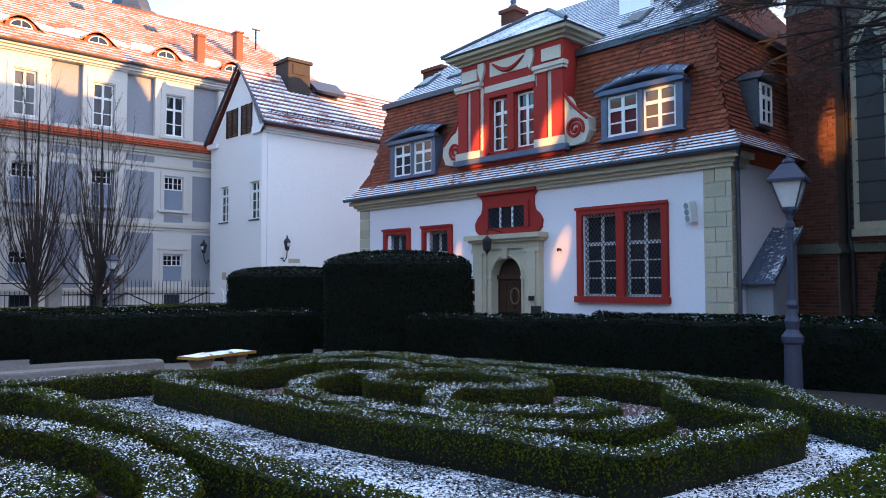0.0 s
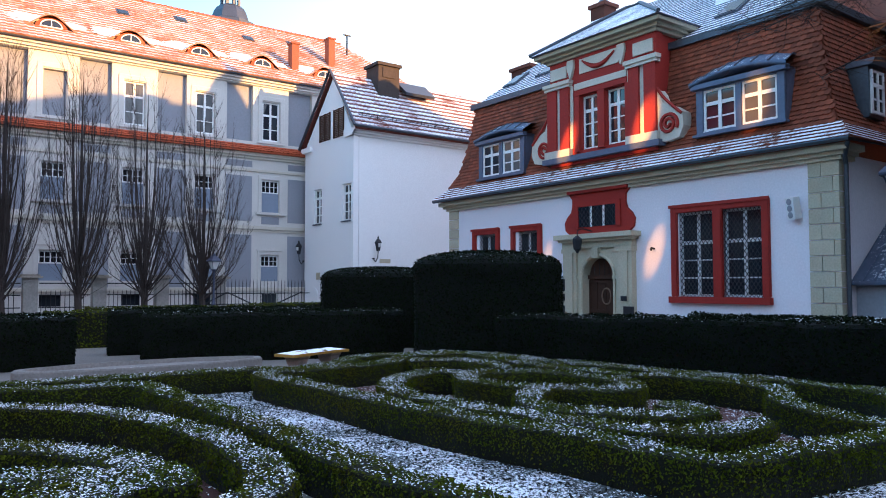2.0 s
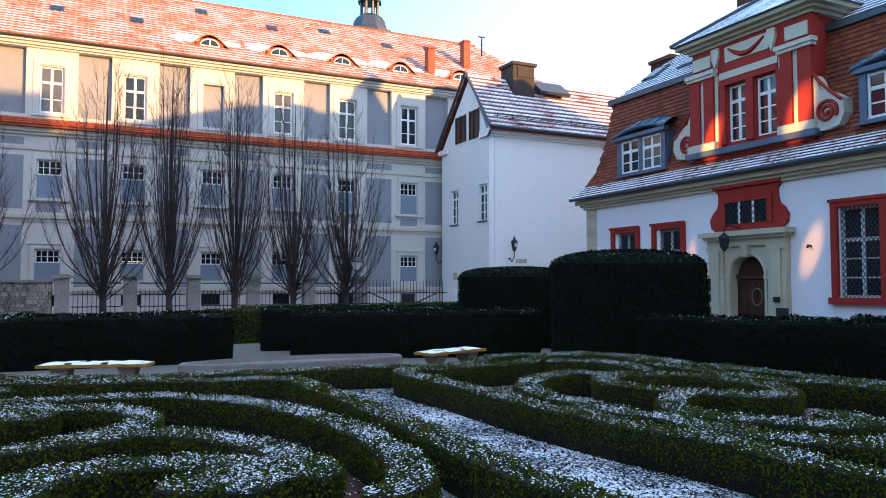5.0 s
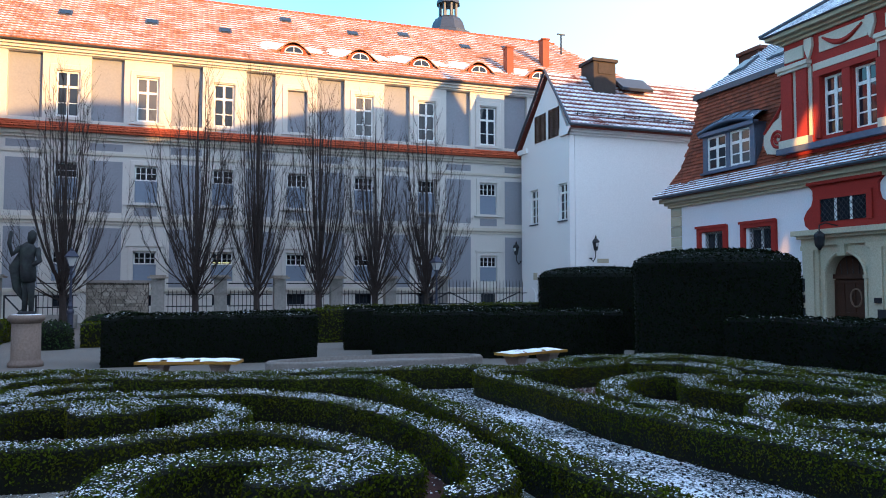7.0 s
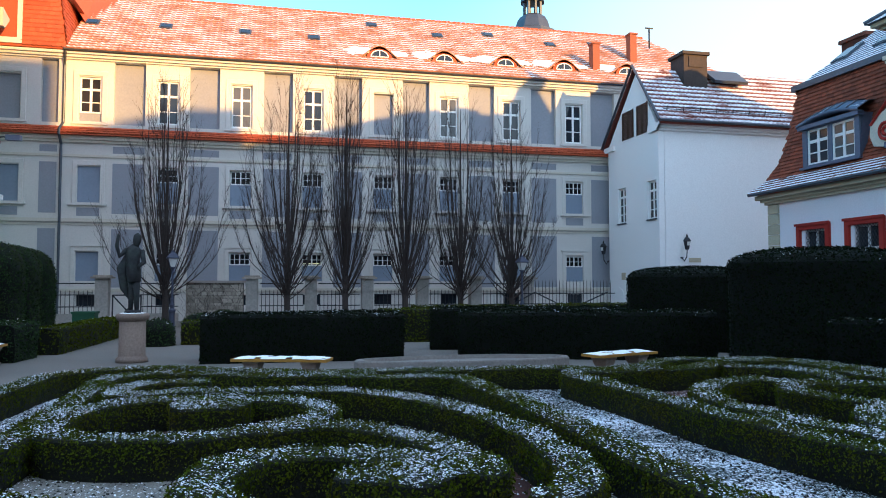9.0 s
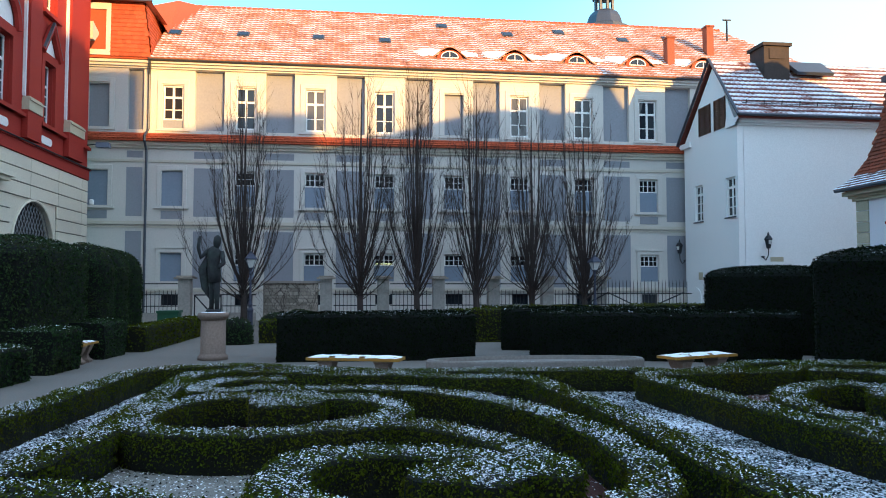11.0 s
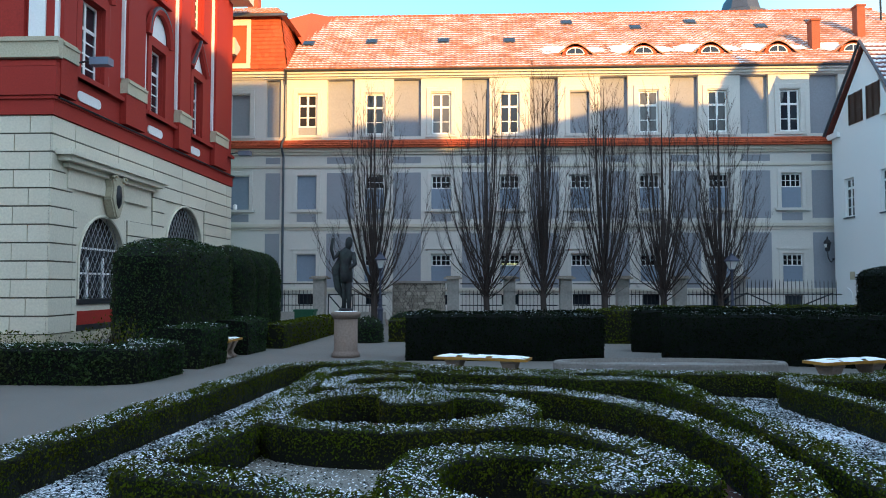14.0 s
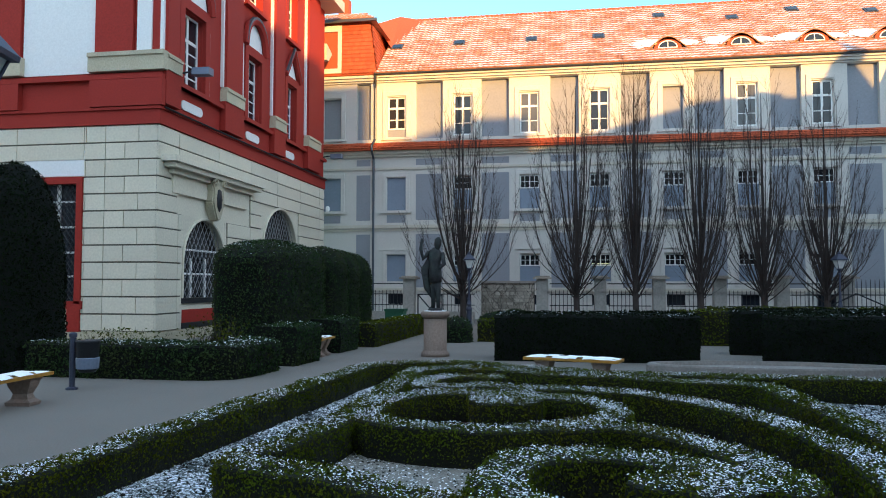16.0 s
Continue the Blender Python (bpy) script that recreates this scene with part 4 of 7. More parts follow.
def dormer(x0, x1, z0, z1, tall):
    """A zinc-hooded dormer with two casements."""
    d = part("dormer", bevelled(dormer_body(x0, x1, z0, z1), 0.015), ZINC, RH, "zinc-clad dormer with curved hood")
    w = (x1 - x0 - 0.62) / 2
    for k in range(2):
        a = x0 + 0.22 + k * (w + 0.18)
        put_window(RH, a, -0.02, z0 + 0.1, w, tall, 2, (0.33, 0.66), PANE_PALE if k else PANE)
    bm = bmesh.new()
    n = 12
    rows = []
    for y, out, lift in ((-0.24, 0.13, 0.0), (0.25, 0.06, 0.30), (1.0, -0.12, 0.42)):
        row = []
        for k in range(n + 1):
            s = -1 + 2 * k / n
            row.append(bm.verts.new(((x0 + x1) / 2 + s * ((x1 - x0) / 2 + out), y, z1 + 0.05 + lift + 0.22 * (1 - s * s))))
        rows.append(row)
    for a, b in zip(rows, rows[1:]):
        for k in range(n):
            bm.faces.new((a[k], a[k + 1], b[k + 1], b[k]))
    bottom = [bm.verts.new((v.co.x, v.co.y + 0.02, v.co.z - 0.09)) for v in rows[0]]
    for k in range(n):
        bm.faces.new((bottom[k], bottom[k + 1], rows[0][k + 1], rows[0][k]))
    under = [bm.verts.new((v.co.x, 0.3, v.co.z)) for v in bottom]
    for k in range(n):
        bm.faces.new((under[k], under[k + 1], bottom[k + 1], bottom[k]))
    part("hood", smooth(bm), ZINC, d)
    bm = bmesh.new()
    for k in range(0, n + 1, 2):
        tube(bm, [rows_c for rows_c in (((x0 + x1) / 2 + (-1 + 2 * k / n) * ((x1 - x0) / 2 + o), y, z1 + 0.07 + li + 0.22 * (1 - (-1 + 2 * k / n) ** 2)) for y, o, li in ((-0.24, 0.13, 0.0), (0.25, 0.06, 0.30), (1.0, -0.12, 0.42)))], 0.018, 4)
    part("seam", bm, GUTTER, d)


def dormer_body(x0, x1, z0, z1):
    bm = bmesh.new()
    wall_with_holes(bm, x0, x1, z0, z1, [(x0 + 0.22, (x0 + x1) / 2 - 0.09, z0 + 0.1, z1 - 0.16), ((x0 + x1) / 2 + 0.09, x1 - 0.22, z0 + 0.1, z1 - 0.16)], 0.1, -0.08)
    box(bm, x0 + 0.002, x0 + 0.1, 0.025, 0.7, z0, z1)
    box(bm, x1 - 0.1, x1 - 0.002, 0.025, 0.7, z0, z1)
    box(bm, x0 - 0.06, x1 + 0.06, -0.18, 0.02, z0 - 0.04, z0 + 0.03)
    box(bm, x0 - 0.1, x1 + 0.1, -0.2, 0.02, z1 - 0.12, z1 + 0.02)
    box(bm, x0 + 0.1, x1 - 0.1, 0.1, 0.14, z0, z1)
    return bm


dormer(-12.75, -10.08, 5.92, 7.38, 1.2)
dormer(-22.75, -20.1, 5.8, 7.3, 1.24)

# ---- the tall red gable storey over the portal ----
LU = part("gable_storey", bevelled((lambda b: (wall_with_holes(b, -18.68, -14.1, 5.75, 9.5, [(-17.2, -16.42, 6.2, 8.02), (-16.1, -15.28, 6.2, 8.02)], 0.35, -0.1), box(b, -18.6, -14.2, 0.3, 4.2, 5.75, 9.5), b)[-1])(bmesh.new()), 0.01), RED, RH, "red painted gable storey with pale mouldings")
for a, w in ((-17.2, 0.78), (-16.1, 0.82)):
    put_window(RH, a, 0.02, 6.2, w, 1.82, 2, (0.25, 0.48, 0.72))
bars("pilaster", [(x0, x1, -0.22, -0.06, 6.3, 8.45) for x0, x1 in ((-18.72, -18.28), (-18.1, -17.68), (-15.1, -14.7), (-14.5, -14.06))], RED, LU)
mould = []
for x0, x1 in ((-18.28, -18.1), (-17.68, -17.55), (-15.2, -15.1), (-14.7, -14.5)):
    mould.append((x0, x1, -0.14, -0.07, 6.3, 8.45))
for x0, x1 in ((-18.8, -17.6), (-15.18, -13.98)):
    mould += [(x0, x1, -0.28, -0.06, 6.05, 6.3), (x0, x1, -0.27, -0.06, 8.45, 8.55), (x0 - 0.04, x1 + 0.04, -0.32, -0.06, 8.55, 8.68)]
mould += [(-17.5, -15.25, -0.13, -0.07, 8.28, 8.5), (-18.6, -17.85, -0.16, -0.07, 8.82, 9.22), (-14.95, -14.2, -0.16, -0.07, 8.82, 9.22), (-17.25, -15.55, -0.13, -0.07, 8.8, 9.3)]
bars("moulding", mould, MOULD, LU, "", 0.012)
for s in (-17.62, -15.42):
    bm = bmesh.new()
    prism(bm, [(s - 0.14, 9.35), (s + 0.14, 9.35), (s + 0.16, 9.1), (s + 0.05, 8.8), (s, 8.68), (s - 0.05, 8.8), (s - 0.16, 9.1)], -0.2, -0.07)
    part("console", bm, MOULD, LU)
bm = bmesh.new()
tube(bm, [(-17.1 + 1.4 * k / 12, -0.15, 9.22 - 0.32 * math.sin(math.pi * k / 12)) for k in range(13)], [0.03 + 0.055 * math.sin(math.pi * k / 12) for k in range(13)], 6)
part("garland", bm, RED, LU)
bars("jamb", [(-17.45, -15.2, -0.2, -0.102, 8.05, 8.22), (-17.42, -17.22, -0.19, -0.102, 6.15, 8.05), (-15.26, -15.1, -0.19, -0.102, 6.15, 8.05), (-16.4, -16.12, -0.19, -0.102, 6.15, 8.05)], RED, LU)
bm = bmesh.new()
box(bm, -18.9, -13.9, -0.3, 0.3, 5.86, 6.04)
part("sill_ledge", bevelled(bm, 0.02), ZINC, LU)
bars("cornice_step", [(-18.68 - o, -14.1 + o, -0.1 - o, 4.0, z0, z1) for o, z0, z1 in ((0.08, 9.42, 9.52), (0.22, 9.52, 9.62), (0.40, 9.62, 9.74))], STONE, LU, "", 0.02)
bm = bmesh.new()
x0, x1, y0 = -19.2, -13.6, -0.62
vs = [bm.verts.new(c) for c in ((x0, y0, 9.76), (x1, y0, 9.76), (x1, 4.5, 9.76), (x0, 4.5, 9.76), (-16.7, 1.7, 11.3), (-16.1, 1.7, 11.3), (-16.1, 4.5, 11.3), (-16.7, 4.5, 11.3))]
for q in ((0, 3, 2, 1), (0, 1, 5, 4), (1, 2, 6, 5), (3, 0, 4, 7), (4, 5, 6, 7), (2, 3, 7, 6)):
    bm.faces.new([vs[i] for i in q])
bmesh.ops.recalc_face_normals(bm, faces=bm.faces)
part("gable_roof", bm, GABLESNOW, LU, "snow-covered hipped roof")
bm = bmesh.new()
tube(bm, [(x0, y0, 9.8), (-16.7, 1.7, 11.34), (-16.1, 1.7, 11.34), (x1, y0, 9.8)], 0.07, 6)
part("hip_tiles", bm, GUTTER, LU)
# scroll volutes on both sides
for s, cx in ((-1, -19.02), (1, -13.62)):
    bm = bmesh.new()
    edge = -18.68 if s < 0 else -14.1
    prof = [(edge, 5.98), (edge, 7.6), (edge + s * 0.12, 7.45), (edge + s * 0.25, 7.12), (edge + s * 0.55, 7.0), (edge + s * 0.92, 6.75), (edge + s * 0.95, 6.35), (edge + s * 0.8, 6.02), (edge + s * 0.4, 5.95)]
    prism(bm, prof if s > 0 else prof[::-1], -0.12, 0.3)
    vol = part("volute", bm, MOULD, LU, "pale scroll volute with red spiral")
    bm = bmesh.new()
    tube(bm, [(cx - s * 0.05 + (0.34 - 0.29 * k / 40) * math.cos(-s * 0.5 + s * 0.33 * k), -0.14, 6.46 + (0.34 - 0.29 * k / 40) * math.sin(-s * 0.5 + s * 0.33 * k)) for k in range(41)], 0.055, 5)
    tube(bm, [(edge + s * (0.05 + 0.9 * q), -0.13, 7.62 - 0.95 * q ** 0.8) for q in (0, 0.15, 0.3, 0.5, 0.75, 0.95)], 0.05, 5)
    part("spiral", bm, RED, vol)
# chimneys
for x, y, z0, z1, w, cap in ((-19.6, 3.8, 10.8, 12.65, 0.36, True), (-26.0 + 2.2, 3.5, 10.0, 11.1, 0.6, False)):
    bm = bmesh.new()
    box(bm, x - w, x + w, y - 0.35, y + 0.35, z0, z1)
    box(bm, x - w - 0.08, x + w + 0.08, y - 0.43, y + 0.43, z1, z1 + 0.14)
    ch = part("chimney", bevelled(bm, 0.015), BRICK, RH, "brick chimney on the snowy roof")
    if cap:
        bm = bmesh.new()
        box(bm, x - w - 0.012, x + w + 0.012, y - 0.362, y + 0.362, z0, z0 + 1.35)
        part("rendered_foot", bm, WHITE, ch)
        bm = bmesh.new()
        lathe(bm, [(0.18, z1 + 0.14), (0.2, z1 + 0.3), (0.1, z1 + 0.42), (0.14, z1 + 0.55), (0.02, z1 + 0.62)], 10, x, y)
        part("pot", bm, ZINC, ch)
bm = bmesh.new()
box(bm, -14.2, -13.0, 3.2, 4.4, 10.2, 14.0)
part("stair_turret", bm, WHITE, RH, "white rendered roof turret")
bm = bmesh.new()
box(bm, -12.98, -12.2, 3.4, 4.2, 10.5, 13.0)
part("turret_window", bm, GUTTER, RH)
bm = bmesh.new()
vs = [bm.verts.new(c) for c in ((-15.2, 5.5, 11.2), (-11.5, 5.5, 11.2), (-11.5, 9.5, 11.2), (-15.2, 9.5, 11.2), (-13.2, 7.5, 16.5))]
for q in ((0, 1, 4), (1, 2, 4), (2, 3, 4), (3, 0, 4), (0, 3, 2, 1)):
    bm.faces.new([vs[i] for i in q])
part("rear_roof", bm, TILE_OLD, RH)
# downpipe, loudspeaker and small fittings
bm = bmesh.new()
tube(bm, [(R_ + 0.45, -0.45, 5.1), (R_ + 0.2, -0.1, 4.8), (R_ + 0.12, 0.12, 4.6), (R_ + 0.12, 0.12, 0.2), (R_ + 0.2, -0.05, 0.05)], 0.055, 8)
part("downpipe", bm, GUTTER, RH, "dark zinc downpipe at the corner")
bm = bmesh.new()
box(bm, -0.13, 0.13, -0.22, 0.0, -0.28, 0.28)
bevelled(bm, 0.03, 2)
sp = single("wall_loudspeaker", bm, FRAME, "white wall loudspeaker with three round cones", "loudspeaker", pose(18.45, 9.85, 3.62, 0, 0, -90) @ pose(0, 0, 0, 8, 0, -18))
for z in (-0.17, 0.0, 0.17):
    bm = bmesh.new()
    lathe(bm, [(0.07, 0), (0.085, 0.012), (0.03, 0.02)], 14)
    bmesh.ops.transform(bm, matrix=Matrix.Translation((0, -0.222, z)) @ Matrix.Rotation(radians(90), 4, "X"), verts=bm.verts)
    part("cone", bm, PANEL, sp)
for y, z in ((18.9, 2.6), (14.35, 2.75)):
    bm = bmesh.new()
    tube(bm, [(0, 0, 0), (0, -0.14, 0.02), (0.05, -0.22, -0.04)], 0.035, 6)
    single("wall_spotlight", bm, IRON, "small black wall spotlight", "spotlight", pose(18.5, y, z, 0, 0, -90))
bm = bmesh.new()
for x, z0, z1, w in ((-17.98, 1.45, 1.85, 0.1), (-17.98, 1.1, 1.35, 0.1), (-17.98, 0.65, 0.95, 0.12)):
    box(bm, x - w, x + w, -0.3, -0.24, z0, z1)
part("nameplate", bm, IRON, RH, "small dark plates beside the door")
bm = bmesh.new()
box(bm, -15.3, -14.95, -0.34, -0.24, 0.55, 0.98)
box(bm, -15.4, -15.2, -0.34, -0.24, 1.15, 1.3)
part("intercom", bm, IRON, RH)


# ---- white gabled house between the two ----
WH = thing("gabled_house", "white rendered gabled house with snowy brown roof", "house", pose(17, 0, 0))
bm = bmesh.new()
pm = Matrix(((0, 1, 0, 0), (1, 0, 0, 0), (0, 0, 1, 0), (0, 0, 0, 1)))
prism(bm, [(30.35, 0), (35.5, 0), (35.5, 8.75), (32.35, 12.0), (30.35, 8.75)], 0.3, 11)
bmesh.ops.transform(bm, matrix=pm, verts=bm.verts)
bmesh.ops.recalc_face_normals(bm, faces=bm.faces)
part("wall", bm, WHITE, WH)
# gable skin with its openings, as rows of wall
bm = bmesh.new()
wall_with_holes(bm, -35.5, -30.35, 0, 8.75, [(-34.45, -33.6, 4.75, 6.52), (-31.42, -30.58, 4.72, 6.5)], 0.28)
bmesh.ops.transform(bm, matrix=Matrix.Rotation(radians(-90), 4, "Z"), verts=bm.verts)
part("gable_wall", bm, WHITE, WH)
bm = bmesh.new()
prism(bm, [(30.35, 8.75), (35.5, 8.75), (32.35, 12.0)], 0.0, 0.3)
bmesh.ops.transform(bm, matrix=pm, verts=bm.verts)
bmesh.ops.recalc_face_normals(bm, faces=bm.faces)
part("gable_top", bm, WHITE, WH)
GF = Matrix.Rotation(radians(-90), 4, "Z")
for a, z, h in ((-34.44, 4.76, 1.75), (-31.41, 4.73, 1.76)):
    w_ = put_window(WH, 0, 0, 0, 0.82, h, 2, (0.25, 0.5, 0.75))
    w_.matrix_basis = GF @ Matrix.Translation((a, 0.1, z))
    bm = bmesh.new()
    box(bm, a - 0.06, a + 0.88, -0.06, 0.08, z - 0.07, z - 0.01)
    bmesh.ops.transform(bm, matrix=GF, verts=bm.verts)
    part("window_sill", bm, GUTTER, WH)
for a, b, z0, z1 in ((-33.82, -32.68, 8.88, 10.26), (-32.32, -31.28, 8.85, 10.28)):
    bm = bmesh.new()
    n = 16
    for k in range(n):
        z = z0 + (z1 - z0) * k / n
        box(bm, a + 0.05, b - 0.05, -0.05, 0.0, z + 0.015, z + 0.06)
    for x in (a, (a + b) / 2 - 0.03, b - 0.06):
        box(bm, x, x + 0.06, -0.055, 0.0, z0, z1)
    bmesh.ops.transform(bm, matrix=GF, verts=bm.verts)
    part("louvre", bm, OAK, WH, "dark brown louvred gable opening")
# cornices
bm = bmesh.new()
for o, z0, z1 in ((0.1, 8.72, 8.82), (0.22, 8.82, 8.93), (0.36, 8.93, 9.06)):
    box(bm, -0.12, 11, 30.35 - o, 30.6, z0, z1)
    box(bm, -0.14, 0.0, 30.35 - o, 31.1, z0, z1)
box(bm, -0.14, 0.0, 34.7, 35.8, 8.55, 8.8)
part("cornice", bevelled(bm, 0.02), WHITE, WH)
# roof
up1 = Vector((0, 2.45, 3.2))
bm = bmesh.new()
for q in ([(-0.15, 29.9, 9.06), (11, 29.9, 9.06), (11, 32.4, 12.2), (-0.15, 32.4, 12.2)], [(-0.15, 32.4, 12.2), (11, 32.4, 12.2), (11, 35.9, 8.7), (-0.15, 35.9, 8.7)]):
    v8 = [bm.verts.new(c) for c in q] + [bm.verts.new((c[0], c[1], c[2] - 0.12)) for c in q]
    for s in ((0, 1, 2, 3), (7, 6, 5, 4), (0, 4, 5, 1), (1, 5, 6, 2), (2, 6, 7, 3), (3, 7, 4, 0)):
        bm.faces.new([v8[i] for i in s])
bmesh.ops.recalc_face_normals(bm, faces=bm.faces)
part("roof", bm, TILE_BROWN, WH)
tile_sheet("roof_tiles", (-0.12, 29.88, 9.08), (1, 0, 0), (0, 2.5, 3.14), 11, 4.0, 0.24, 0.30, lambda a, b: True, "pan", TILE_BROWN, WH, "brown pantiles striped with snow")
bm = bmesh.new()
tube(bm, [(-0.2, 29.85, 9.1), (-0.2, 32.4, 12.3), (-0.2, 35.95, 8.72)], 0.07, 6)
tube(bm, [(-0.2, 29.82, 9.1), (11, 29.82, 9.1)], 0.07, 8)
part("verge", bm, GUTTER, WH, "dark metal verge and gutter")
bm = bmesh.new()
for k in range(12):
    tube(bm, [(0.4 + k * 0.85, 30.3, 9.55), (0.4 + k * 0.85, 30.2, 9.85)], 0.02, 5)
for dz in (0.0, 0.12):
    tube(bm, [(0.2, 30.22, 9.7 + dz), (10.8, 30.22, 9.7 + dz)], 0.018, 5)
part("snow_guard", bm, IRON, WH)
bm = bmesh.new()
box(bm, 2.05, 3.3, 31.5, 32.7, 10.8, 12.75)
box(bm, 1.95, 3.4, 31.4, 32.8, 12.75, 12.9)
box(bm, 2.3, 3.05, 31.46, 31.5, 12.15, 12.65)
part("chimney", bevelled(bm, 0.02), CHIMNEY_CLAD, WH, "broad dark sheet-clad chimney")
bm = bmesh.new()
box(bm, 3.5, 5.3, 31.2, 32.4, 11.35, 11.5)
bmesh.ops.rotate(bm, verts=bm.verts, cent=(4.4, 31.2, 11.4), matrix=Matrix.Rotation(radians(38), 3, "X"))
part("roof_hatch", bm, GUTTER, WH)
bm = bmesh.new()
prism(bm, [(-35.0, 0), (-33.9, 0), (-33.9, 1.1)] + [(-34.45 + 0.55 * math.cos(a), 1.1 + 0.45 * math.sin(a)) for a in [math.pi * k / 10 for k in range(1, 10)]] + [(-35.0, 1.1)], -0.03, 0.02)
bmesh.ops.transform(bm, matrix=GF, verts=bm.verts)
part("niche_door", bm, WHITE, WH, "low arched white door")


def wall_lamp(m):
    bm = bmesh.new()
    tube(bm, [(0, 0, -0.35), (0, -0.22, -0.5), (0, -0.42, -0.3), (0, -0.45, 0.0)], 0.022, 6)
    lathe(bm, [(0.05, -0.38), (0.08, -0.36), (0.08, -0.33), (0.05, -0.31)], 8)
    lamp = tagged(single("wall_lamp", bm, IRON, "black iron wall lantern on a scrolled bracket", "wall lamp", m, group="wall lamps"))
    bm = bmesh.new()
    lathe(bm, [(0.06, 0.0), (0.10, 0.03), (0.17, 0.38), (0.2, 0.4), (0.12, 0.52), (0.05, 0.58), (0.04, 0.66), (0.0101, 0.72)], 6, 0, -0.45)
    part("lantern", bm, IRON, lamp)
    bm = bmesh.new()
    lathe(bm, [(0.075, 0.05), (0.15, 0.36)], 6, 0, -0.47)
    part("glass", bm, LAMPGLASS, lamp)
    return lamp


wall_lamp(pose(18.1, 30.35, 3.25))
wall_lamp(pose(17, 35.6, 3.25, 0, 0, -60))
for x, z in ((18.75, 2.8),):
    bm = bmesh.new()
    box(bm, -0.3, 0.3, -0.03, 0.0, -0.1, 0.1)
    single("wall_plaque", bm, STONE, "small stone plaque on the white wall", "plaque", pose(x, 30.35, z))
for a, z in ((-33.9, 2.1), (-31.9, 2.15)):
    bm = bmesh.new()
    box(bm, a - 0.2, a + 0.2, -0.03, 0.0, z - 0.18, z + 0.18) if a < -33 else box(bm, a - 0.05, a + 0.05, -0.06, 0.0, z - 0.18, z + 0.18)
    bmesh.ops.transform(bm, matrix=GF, verts=bm.verts)
    part("vent_plate", bm, STONE if a < -33 else IRON, WH)

# ---- brick church beside the garden house ----
CH = thing("brick_church", "old dark red brick gothic church wall", "church", pose(22.6, 0, 0, 0, 0, -90))
bm = bmesh.new()
box(bm, -8.95, -3.5, 0.03, 10, 0, 14.6)
# next three boxes: unseen, heights and depths set to shade the court
box(bm, 24.0, 70, 0.03, 2.4, 0, 21)
box(bm, 10.0, 24.0, 0.03, 2.4, 0, 17)
box(bm, -3.5, 10.0, 0.03, 10, 0, 14.6)
part("nave_and_shade_walls", bm, MORTAR, CH)
bm = bmesh.new()
box(bm, -8.68, -7.42, -0.6, 0.03, 0, 9.5)
box(bm, -8.72, -7.38, -0.72, 0.03, 0, 2.5)
box(bm, -8.95, -3.0, -0.12, 0.03, 2.55, 2.75)
prism(bm, [(-8.75, 9.5), (-7.35, 9.5), (-7.35, 9.6), (-8.05, 10.6), (-8.75, 9.6)], -0.65, 0.03)
part("buttress", bm, MORTAR, CH)
GW = part("gothic_window", (lambda b: (prism(b, [(-7.2, 3.2), (-5.4, 3.2), (-5.4, 8.5), (-6.3, 10.3), (-7.2, 8.5)], -0.02, 0.028), b)[-1])(bmesh.new()), STONE, CH, "tall grey gothic window")
for k in range(2):
    bm = bmesh.new()
    a = -7.05 + k * 0.82
    prism(bm, [(a, 3.4), (a + 0.68, 3.4), (a + 0.68, 8.2), (a + 0.34, 9.0), (a, 8.2)], -0.035, -0.021)
    part("pane", bm, PANE_OLD, GW)
bm = bmesh.new()
for k in range(9):
    box(bm, -7.1, -5.5, -0.06, -0.036, 3.9 + k * 0.6, 3.94 + k * 0.6)
part("window_bar", bm, IRON, GW)
verts, faces = [], []
rng = random.Random(3)


def brick_at(x0, x1, y, z0, z1, depth):
    i = len(verts)
    verts.extend([(x0, y, z0), (x1, y, z0), (x1, y, z1), (x0, y, z1), (x0, y + depth, z0), (x1, y + depth, z0), (x1, y + depth, z1), (x0, y + depth, z1)])
    faces.extend([(i, i + 1, i + 2, i + 3), (i, i + 3, i + 7, i + 4), (i + 1, i + 5, i + 6, i + 2), (i + 3, i + 2, i + 6, i + 7), (i, i + 4, i + 5, i + 1)])


own_bricks = []
for r in range(105):
    z = 0.02 + r * 0.098
    for xa, xb, y in ((-8.95, -8.68, 0.02), (-8.68, -7.42, -0.61 if z > 2.5 else -0.73), (-7.42, -3.4, 0.02)):
        x = xa - (0.14 if r % 2 else 0)
        while x < xb:
            w = 0.265 if (r + int(x * 7)) % 3 else 0.13
            a, b = max(x, xa) + 0.006, min(x + w, xb) - 0.006
            if b - a > 0.04 and not (-7.25 < (a + b) / 2 < -5.35 and 3.15 < z < 10.3):
                if w > 0.2 and b - a > 0.25 and len(own_bricks) < 290 and -8.7 < xa < -7.6 and 2.8 < z < 9.2:
                    own_bricks.append((a, y - rng.uniform(0.008, 0.02), z))
                    x += w
                    continue
                brick_at(a, b, y - rng.uniform(0.008, 0.02), z, z + 0.083, 0.03)
            x += w
me = bpy.data.meshes.new("bricks")
me.from_pydata(verts, [], faces)
me.materials.append(BRICK)
ob = new("bricks", me)
ob.parent = CH
tagged(ob, "weathered dark red bricks", kind="stuff")
bm = bmesh.new()
box(bm, 0, 0.253, 0, 0.03, 0, 0.083)
one_brick = mesh_of("brick", bevelled(bm, 0.006), BRICK)
for at in own_bricks:
    ob = new("brick", one_brick)
    ob.parent, ob.location = CH, at
bm = bmesh.new()
